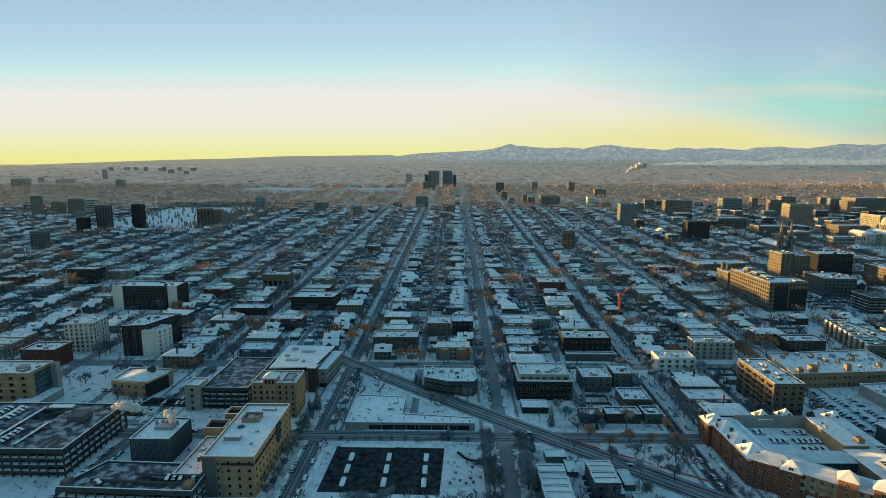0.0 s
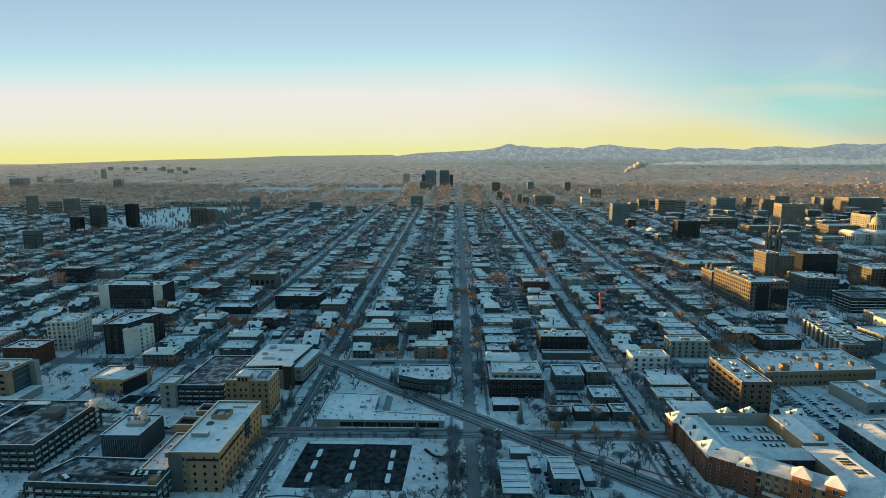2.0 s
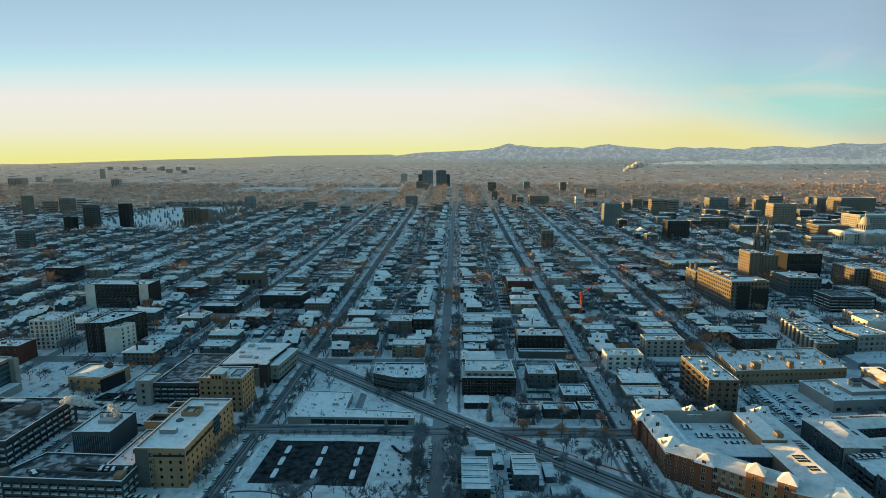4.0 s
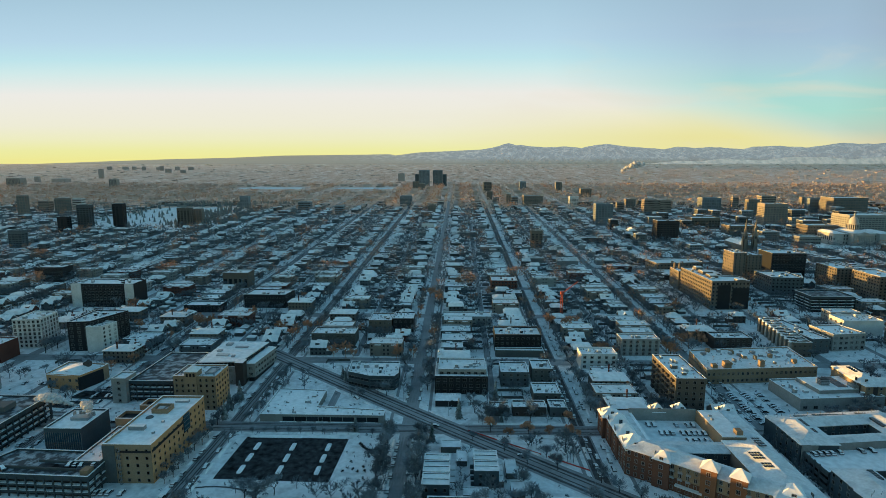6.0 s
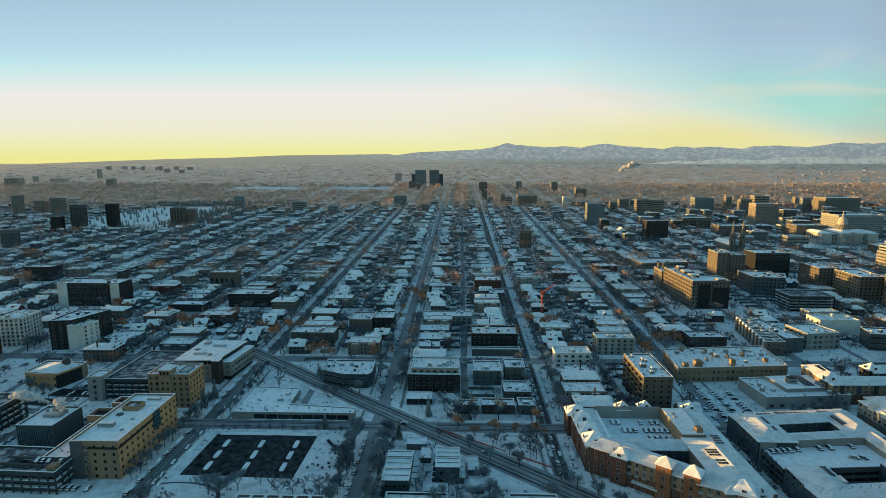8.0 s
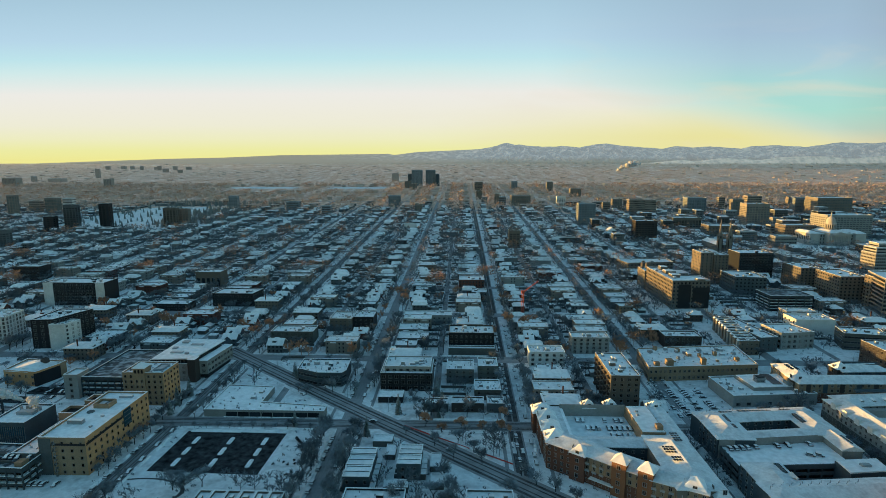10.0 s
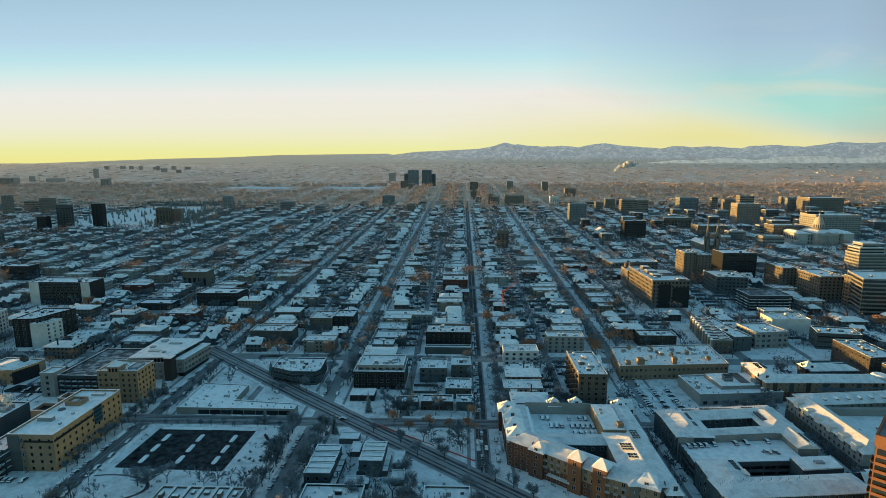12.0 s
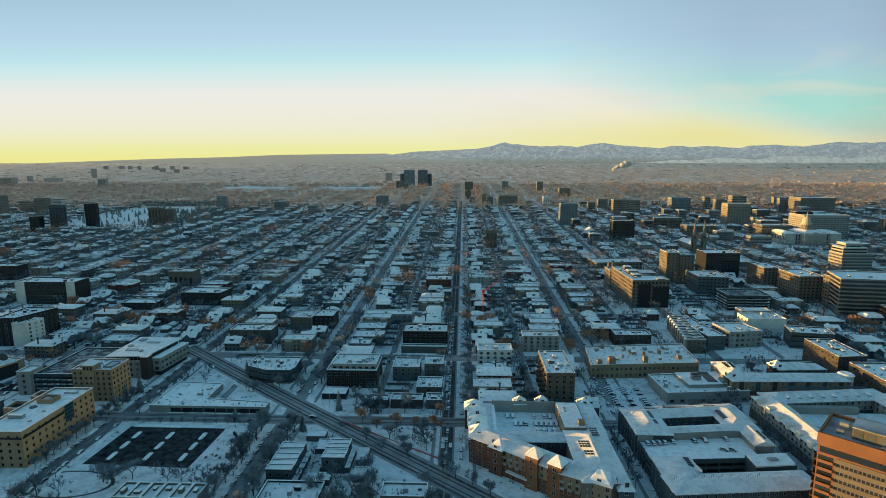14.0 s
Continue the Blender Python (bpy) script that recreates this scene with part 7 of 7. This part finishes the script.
NEAR_HOUSES, NEAR_TREES = 288.0, 382.0
for sx in STREETS:
    for side in (1, -1):
        for ai in range(len(AVENUES) - 1):
            y, top = AVENUES[ai] + 9.0, AVENUES[ai + 1] - 9.0
            while y < top:
                i = rnd.choice((0, 1, 2, 2, 3, 3, 4, 5, 6, 7, 7, 8, 9, 9, 10, 11, 12, 12, 13, 13, 14, 15, 16, 16))
                ob, w, d = MODELS[2 * i]
                yc = y + w / 2
                xc = sx + side * (13.0 + d / 2 + rnd.uniform(-2.0, 6.0 if d < 17 else 2.0))
                lane = side * (rnd.uniform(37, 42) if d < 17 else 45)
                if yc > 1000 and rnd.random() < (0.35 if yc < 1400 else 0.6):
                    y += w + 6
                    continue
                y += w + rnd.uniform(2.2, 5.5)
                # unseen houses and trees to the left, added to block the low sun
                if not seen(xc, yc) and -0.86 * yc - 420 < xc < 0 and yc > 165:
                    far_house(xc, yc, w, d, rnd.uniform(4, 10), math.pi / 2), far_tree(xc + 9, yc, rnd.uniform(9, 13), False)
                if not seen(xc, yc) or not free(xc - d / 2, yc - w / 2, xc + d / 2, yc + w / 2) or abs((xc + 72) * 0.806 + (yc - 358) * 1.0) < 14 and yc < 372:
                    continue
                if yc < 640:
                    put_house(i, yc < NEAR_HOUSES, xc, yc, 90 if side < 0 else -90)
                    houses += 1
                else:
                    far_house(xc, yc, w, d, rnd.uniform(3.5, 9), math.pi / 2)
                if d < 17 and rnd.random() < 0.7 and free(sx + lane - 4, yc - 4, sx + lane + 4, yc + 4):
                    far_house(sx + lane, yc, rnd.uniform(5, 8), 6.5, rnd.uniform(2.6, 3.4), math.pi / 2)
            y = AVENUES[ai] + 8.0
            while y < top:
                x = sx + side * rnd.uniform(7.5, 9.0)
                if seen(x, y) and free(x - 1, y - 1, x + 1, y + 1) and abs((x + 72) * 0.806 + (y - 358)) > 12 and rnd.random() < 0.85:
                    kind = "russet" if rnd.random() < 0.05 else "bare"
                    if y < NEAR_TREES:
                        tree(kind, x, y, rnd.uniform(0.8, 1.25), rnd.uniform(0, 360), rnd.randrange(9))
                        street_trees += 1
                    else:
                        far_tree(x, y, rnd.uniform(10, 15), kind == "russet" or rnd.random() < 0.03)
                y += rnd.uniform(4.5, 9) * (1 if y < NEAR_TREES else 0.75 if y < 900 else 1.4)
            for _ in range(36 if AVENUES[ai] < 560 else 36 if AVENUES[ai] < 900 else 24):          # garden trees behind the houses
                x, y = sx + side * rnd.uniform(28, 48), rnd.uniform(AVENUES[ai] + 8, top)
                if seen(x, y) and free(x - 2, y - 2, x + 2, y + 2) and abs((x + 72) * 0.806 + (y - 358)) > 12:
                    if y < 285:
                        tree("spruce" if rnd.random() < 0.1 else "bare", x, y, rnd.uniform(0.6, 1.1), rnd.uniform(0, 360), rnd.randrange(9))
                    else:
                        far_tree(x, y, rnd.uniform(7, 12) if y < 540 else rnd.uniform(9, 15), rnd.random() < (0.03 if y < 520 else 0.05 if y < 850 else 0.12 if y < 1200 else 0.22))

for x, y, n in ((-165, 430, 9), (-130, 445, 6), (-100, 412, 4), (-70, 420, 3), (-30, 362, 3), (12, 366, 3), (160, 372, 6), (205, 372, 7), (232, 396, 5), (150, 430, 4), (-250, 470, 5), (-420, 560, 10), (-350, 520, 6), (300, 640, 8), (330, 560, 5), (420, 440, 5), (470, 430, 8),
                (-200, 440, 6), (-145, 505, 5), (60, 560, 4), (120, 600, 5), (-300, 620, 8), (-100, 640, 6), (30, 520, 4), (130, 500, 4), (250, 480, 4), (-520, 700, 12), (-240, 720, 8)):
    for _ in range(n):
        px, py = x + rnd.uniform(-9, 9), y + rnd.uniform(-7, 7)
        if free(px - 2, py - 2, px + 2, py + 2):
            far_tree(px, py, rnd.uniform(9, 14), True)
for x0, y0, x1, y1, n in ((50, 172, 120, 205, 16), (76, 205, 126, 250, 14), (26, 192, 36, 258, 10), (-4, 180, 22, 250, 18), (50, 205, 60, 250, 5), (126, 172, 134, 262, 10), (203, 180, 211, 330, 20), (284, 200, 292, 330, 16), (110, 262, 118, 345, 8), (36, 262, 115, 276, 10),
                          (-70, 150, -8, 204, 12), (-64, 302, -24, 345, 10), (-20, 300, 30, 310, 8), (-82, 200, -66, 345, 16), (-215, 326, -160, 366, 16), (-300, 310, -215, 345, 14), (-185, 255, -165, 300, 7), (300, 330, 372, 340, 8), (316, 345, 345, 372, 8), (-240, 345, -120, 372, 16), (372, 200, 380, 320, 8)):
    for _ in range(n):
        x, y = rnd.uniform(x0, x1), rnd.uniform(y0, y1)
        if abs((x + 72) * 0.806 + (y - 358)) > 12 and min(abs(x - s) for s in STREETS) > 5.5 and min(abs(y - a) for a in AVENUES) > 6.5 and not any(a + 2 < x < c - 2 and b + 2 < y < d - 2 for a, b, c, d in footprints):
            far_tree(x, y, rnd.uniform(7, 12.5), rnd.random() < 0.04)
far_pines = Mesh()
for _ in range(700):
    x, y = rnd.uniform(-720, -380), rnd.uniform(985, 1330)
    if rnd.random() < 0.75:
        x, y = (rnd.uniform(-520, -390), rnd.uniform(985, 1250)) if rnd.random() < 0.6 else (rnd.uniform(-700, -390), rnd.uniform(1335, 1400))
    z, h = ground_z(x, y), rnd.uniform(7, 14)
    for k in range(3):
        far_pines.tube((x, y, z + h * 0.26 * k), (x, y, z + h * (0.26 * k + 0.46)), h * (0.26 - 0.06 * k), 0.1, 5)

# blocks of flats and offices among the far houses
for _ in range(620):
    x, y = rnd.uniform(-700, 1150), rnd.uniform(700, 1900)
    if x < 330 and rnd.random() < 0.8 or not seen(x, y):
        continue
    w, d = rnd.uniform(13, 34), rnd.uniform(12, 20)
    if free(x - w / 2 - 3, y - d / 2 - 3, x + w / 2 + 3, y + d / 2 + 3) and min(abs(x - sx) for sx in STREETS) > w / 2 + 6:
        far_house(x, y, w, d, rnd.uniform(7, 11) if x < 330 or y > 1350 else rnd.uniform(9, 21) if rnd.random() < 0.75 else rnd.uniform(20, 30), 0.0)
        taken.append((x - w / 2, y - d / 2, x + w / 2, y + d / 2))
# beyond the grid: low roofs and trees thinning out over the plain
for _ in range(9500):
    y = 2050 * (4300 / 2050) ** rnd.random()
    x = rnd.uniform(-0.9 * y - 60, 130 + 0.84 * y)
    k = 1 + (y - 1450) / 6000
    if not free(x - 20, y - 20, x + 20, y + 10):
        continue
    if rnd.random() < 0.04:
        far_house(x, y, rnd.uniform(9, 24), rnd.uniform(9, 14), rnd.uniform(2, 4), 0.0)
    else:
        for _ in range(3):
            far_tree(x + rnd.uniform(-40, 40), y + rnd.uniform(-20, 20), rnd.uniform(6, 10), rnd.random() < 0.3)
# the plain's woods, roofs and walls are paled: distance haze in their colours
PLAIN_TREES = material("hazed_bare_woods", (0.58, 0.46, 0.38), 0.95, second=(0.38, 0.32, 0.285), grain=0.05, bump=0.0, coarse=0.02)
PLAIN_ROOF = material("hazed_thin_snow", (0.62, 0.58, 0.55), 0.85, second=(0.34, 0.29, 0.26), grain=0.05, bump=0.0, coarse=0.02)
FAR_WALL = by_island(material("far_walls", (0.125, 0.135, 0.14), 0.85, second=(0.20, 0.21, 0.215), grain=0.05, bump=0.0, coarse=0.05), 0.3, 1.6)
PLAIN_WALL = by_island(material("hazed_plain_walls", (0.46, 0.39, 0.33), 0.85, second=(0.36, 0.31, 0.27), grain=0.05, bump=0.0, coarse=0.05), 0.7, 1.4)
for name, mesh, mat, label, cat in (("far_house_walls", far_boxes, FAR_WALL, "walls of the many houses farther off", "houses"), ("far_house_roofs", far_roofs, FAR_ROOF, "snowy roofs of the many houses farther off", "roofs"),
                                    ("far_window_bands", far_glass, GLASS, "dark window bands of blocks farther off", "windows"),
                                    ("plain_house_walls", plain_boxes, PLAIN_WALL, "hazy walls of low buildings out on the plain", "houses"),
                                    ("plain_roofs", plain_roofs, PLAIN_ROOF, "thinly snowed roofs out on the plain, paled for distance haze", "roofs"),
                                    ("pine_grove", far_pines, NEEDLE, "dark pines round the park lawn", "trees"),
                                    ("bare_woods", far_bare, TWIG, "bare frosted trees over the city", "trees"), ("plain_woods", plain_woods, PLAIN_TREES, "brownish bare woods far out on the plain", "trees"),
                                    ("russet_woods", far_rust, SUN_ORANGE, "orange-crowned trees over the city, low sunlight put into their colour", "trees")):
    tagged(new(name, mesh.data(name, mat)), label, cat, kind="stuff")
for k in range(len(MODELS)):
    if (k // 2, k % 2 == 0) not in used:
        for o in (*MODELS[k][0].children_recursive, MODELS[k][0]):
            bpy.data.objects.remove(o)
# cars along the kerbs
for sx in STREETS[16:21]:
    for side in (-1, 1):
        y = 175
        while y < 430:
            y += rnd.uniform(5.5, 16)
            if seen(sx, y) and min(abs(y - a) for a in AVENUES) > 10 and abs((sx + 72) * 0.806 + (y - 358)) > 14:
                car(sx + side * 3.9, y, ground_z(sx, y) + 0.06, 0 if side > 0 else 180)


# ---- street furniture and small things ----
pole = Mesh().tube((0, 0, 0), (0, 0, 9), 0.12, 0.08, 6).data("pole", METAL)
arm = Mesh().tube((0, 0, 8.8), (2.2, 0, 9.3), 0.07, 0.05, 5).data("arm", METAL)
head = Mesh().box(1.9, -0.18, 9.2, 2.8, 0.18, 9.4).data("lamp_head", GREY)
lamp0 = tagged(new("street_lamp"), "grey metal street lamp with a curved arm", "street lamp", "street lamps")
part("pole", pole, None, lamp0), part("arm", arm, None, lamp0), part("lamp_head", head, None, lamp0)
spots = [(-64, 252.5, 90), (-20, 252.5, 90), (31, 252.5, 90), (64, 268, -90), (116, 268, -90), (20, 288, 30), (47, 275, 30), (80, 225, 130), (112, 200, 130), (-42, 342, 30), (-10, 318, 30),
         (117, 240, 0), (131, 280, 180), (117, 310, 0), (131, 340, 180), (18, 330, 0), (32, 345, 180), (-65, 330, 180), (209, 290, 0), (209, 330, 0), (340, 350, 0), (370, 356, 0)]
lamp0.matrix_basis = pose(*spots[0][:2], 0, 0, 0, spots[0][2])
for x, y, a in spots[1:]:
    copy_thing(lamp0, pose(x, y, ground_z(x, y), 0, 0, a))

# utility poles along the alleys
up = tagged(new("utility_pole"), "wooden utility pole with crossarm", "utility pole", "utility poles")
part("pole", Mesh().tube((0, 0, 0), (0, 0, 11), 0.16, 0.12, 6), BROWN, up), part("crossarm", Mesh().box(-1.3, -0.08, 10.0, 1.3, 0.08, 10.2), BROWN, up)
up.matrix_basis = pose(73.6, 275, 0.3)
for sx in (-24, 73.6, 171.5):
    for y in (300, 330, 370, 400, 430):
        if free(sx - 1, y - 1, sx + 1, y + 1):
            copy_thing(up, pose(sx + 2.6, y, ground_z(sx, y)))

# red tower crane on a building plot
crane = tagged(new("tower_crane"), "slender red crane with a raised jib", "crane")
crane.location = (146, 463, ground_z(146, 463))
m = Mesh()
for sx, sy in ((-0.7, -0.7), (0.7, -0.7), (0.7, 0.7), (-0.7, 0.7)):
    m.tube((sx, sy, -1), (sx, sy, 23), 0.16, 0.16, 4)
for k in range(11):
    m.tube((-0.7, -0.7, k * 2.1), (0.7, -0.7, k * 2.1 + 2.1), 0.1, 0.1, 3)
part("mast", m, RUST_PAINT, crane)
part("jib", Mesh().tube((0, 0, 22), (14, 0, 33), 0.5, 0.25, 4), RUST_PAINT, crane)
part("cab", Mesh().box(-1.3, -1.3, 21, 1.3, 1.3, 23.6), RUST_PAINT, crane)

# steam drifting from the plant's vents: clumps of thin white puffs
def plume(x, y, z, n, drift, seed, size=1.0):
    r, m = random.Random(seed), Mesh()
    for i in range(n):
        s = i / n
        cx_, cy_, cz_ = x + drift * s + size * r.uniform(-1, 1) * (0.6 + 2.4 * s), y + size * r.uniform(-1, 1) * (0.5 + 2 * s), z + size * (5.5 * s ** 0.6 + r.uniform(-0.8, 0.8))
        rad = size * r.uniform(0.6, 1.2) * (0.7 + 1.5 * s)
        bm = bmesh.new()
        bmesh.ops.create_icosphere(bm, subdivisions=1, radius=rad)
        m.add([(cx_ + v.co.x * r.uniform(0.8, 1.2), cy_ + v.co.y, cz_ + v.co.z * r.uniform(0.7, 1.1)) for v in bm.verts], [[v.index for v in f.verts] for f in bm.faces])
        bm.free()
    me = m.data("steam_plume", STEAM)
    me.polygons.foreach_set("use_smooth", [True] * len(me.polygons))
    return tagged(new("steam_plume", me), "thin white steam rising from a roof vent", "steam", kind="stuff")


plume(-141, 246, 13.5, 30, -3, 1), plume(-158, 258, 11.5, 64, -18, 2), plume(940, 3000, 84, 60, 95, 3, 8.0)

# footpath loop and hedges in the little park
m = Mesh()
for k in range(28):
    a0, a1 = 6.2832 * k / 28, 6.2832 * (k + 1) / 28
    m.add([(-56 + r * math.cos(a) * 1.25, 194 + r * 0.62 * math.sin(a), 0.05) for a in (a0, a1) for r in (16.0, 17.6)], [[0, 1, 3, 2]])
tagged(new("footpath", m.data("footpath", WET)), "trodden footpath loop across a snowy lawn", "path", kind="structure")
rnd = random.Random(8)
hedge = Mesh()
for i in range(40):
    x, y = (2 + i * 0.42, 236 + 0.0022 * (i - 20) ** 2 * 8) if i < 26 else (rnd.uniform(-2, 14), rnd.uniform(207, 232))
    for _ in range(16):
        p = Vector((x + rnd.uniform(-0.6, 0.6), y + rnd.uniform(-0.6, 0.6), rnd.uniform(0, 1.0)))
        u, v = Vector((rnd.uniform(-1, 1), rnd.uniform(-1, 1), rnd.uniform(-1, 1))) * 0.35, Vector((rnd.uniform(-1, 1), rnd.uniform(-1, 1), 1)) * 0.35
        hedge.add([tuple(p - u), tuple(p + v), tuple(p + u), tuple(p - v)], [[0, 1, 2, 3]])
tagged(new("shrubs", hedge.data("shrubs", BARK)), "low dark shrubs poking through the snow", "shrubs", kind="stuff")

# red plastic safety fence round the tree plot
fence = tagged(new("safety_fence"), "low red plastic safety fence on thin posts", "fence")
a, b = Vector((58, 258)), Vector((118, 219))
for k in range(21):
    p = a + (b - a) * k / 20
    part("post", Mesh().tube((p.x, p.y, 0), (p.x, p.y, 1.3), 0.05, 0.05, 4), METAL, fence)
    if k < 20 and k % 7 != 5:
        q = a + (b - a) * (k + 1) / 20
        part("mesh_panel", Mesh().prism([(p.x, p.y), (q.x, q.y), (q.x + 0.04, q.y + 0.04), (p.x + 0.04, p.y + 0.04)], 0.35, 1.1), RED_PLASTIC, fence)
# cars on the avenues and in the hospital plots
for x, y, a in ((40, 262.5, 90), (121, 233, 0), (119, 248, 180), (-10, 296, 45), (-52, 333, 46), (84, 233, -129), (320, 300, 0), (318, 345, 180), (218, 240, 0), (214, 300, 180), (-140, 262, 90), (-96, 258, 90)):
    car(x, y, ground_z(x, y) + 0.25, a)
for k in range(9):
    car_row(222 + (k % 3) * 9, 270 + (k // 3) * 15, 0, 3.0, 4, ground_z(0, 285), 90, 60 + k, 0.8)
car_row(-232, 312, 2.9, 0, 8, ground_z(0, 312), 0, 71, 0.8), car_row(-232, 276, 2.9, 0.1, 12, ground_z(0, 276), 0, 72, 0.7), car_row(-172, 205, 0, 3, 8, 0, 90, 73, 0.7)
car_row(330, 340, 2.9, 0, 9, ground_z(0, 340), 0, 74, 0.4), car_row(-118, 198, 2.8, 0, 9, 0.0, 0, 75, 0.8)

# garden fences and scattered shrubs between the houses
fences, brush = Mesh(), Mesh()
for sx in STREETS[11:23]:
    for side in (-1, 1):
        for ai in range(1, 6):
            y = AVENUES[ai] + 10
            while y < AVENUES[ai + 1] - 10:
                y += rnd.uniform(9, 15)
                x0, x1 = sorted((sx + side * 30, sx + side * 46))
                if seen(x0, y) and free(x0, y - 1, x1, y + 1) and rnd.random() < 0.75:
                    z = ground_z(x0, y)
                    fences.box(x0, y - 0.06, z - 0.3, x1, y + 0.06, z + 1.7)
                    fences.box((x0 if side > 0 else x1) - 0.06, y - rnd.uniform(4, 8), z - 0.3, (x0 if side > 0 else x1) + 0.06, y, z + 1.6)
for _ in range(2600):
    y = rnd.uniform(170, 520)
    x = rnd.uniform(-0.86 * y - 20, 140 + 0.82 * y)
    if min(abs(x - s) for s in STREETS) < 5.5 or min(abs(y - a) for a in AVENUES) < 6.5 or abs((x + 72) * 0.806 + (y - 358)) < 11 or (-62 < x < -4 and 208 < y < 250):
        continue
    z = ground_z(x, y)
    for _ in range(6):
        p = Vector((x + rnd.uniform(-0.7, 0.7), y + rnd.uniform(-0.7, 0.7), z + rnd.uniform(0, 1.1)))
        u, v = Vector((rnd.uniform(-1, 1), rnd.uniform(-1, 1), rnd.uniform(-1, 1))) * 0.3, Vector((rnd.uniform(-1, 1), rnd.uniform(-1, 1), 1)) * 0.45
        brush.add([tuple(p - u), tuple(p + v), tuple(p + u), tuple(p - v)], [[0, 1, 2, 3]])
tagged(new("garden_fences", fences.data("garden_fences", OLIVE)), "dark wooden fences between the gardens", "fences", kind="stuff")
tagged(new("garden_shrubs", brush.data("garden_shrubs", TWIG)), "bare shrubs scattered over snowy gardens", "shrubs", kind="stuff")
# pavements along the nearest streets
for sx in STREETS[16:21]:
    for side in (-1, 1):
        m = Mesh()
        strip(m, (sx + side * 10.6, 170 if sx > 0 else 262), (sx + side * 10.6, 640), 1.8, 0.06)
        tagged(new("pavement", m.data("pavement", PACKED)), "trodden pavement beside the street", "pavement", kind="structure")
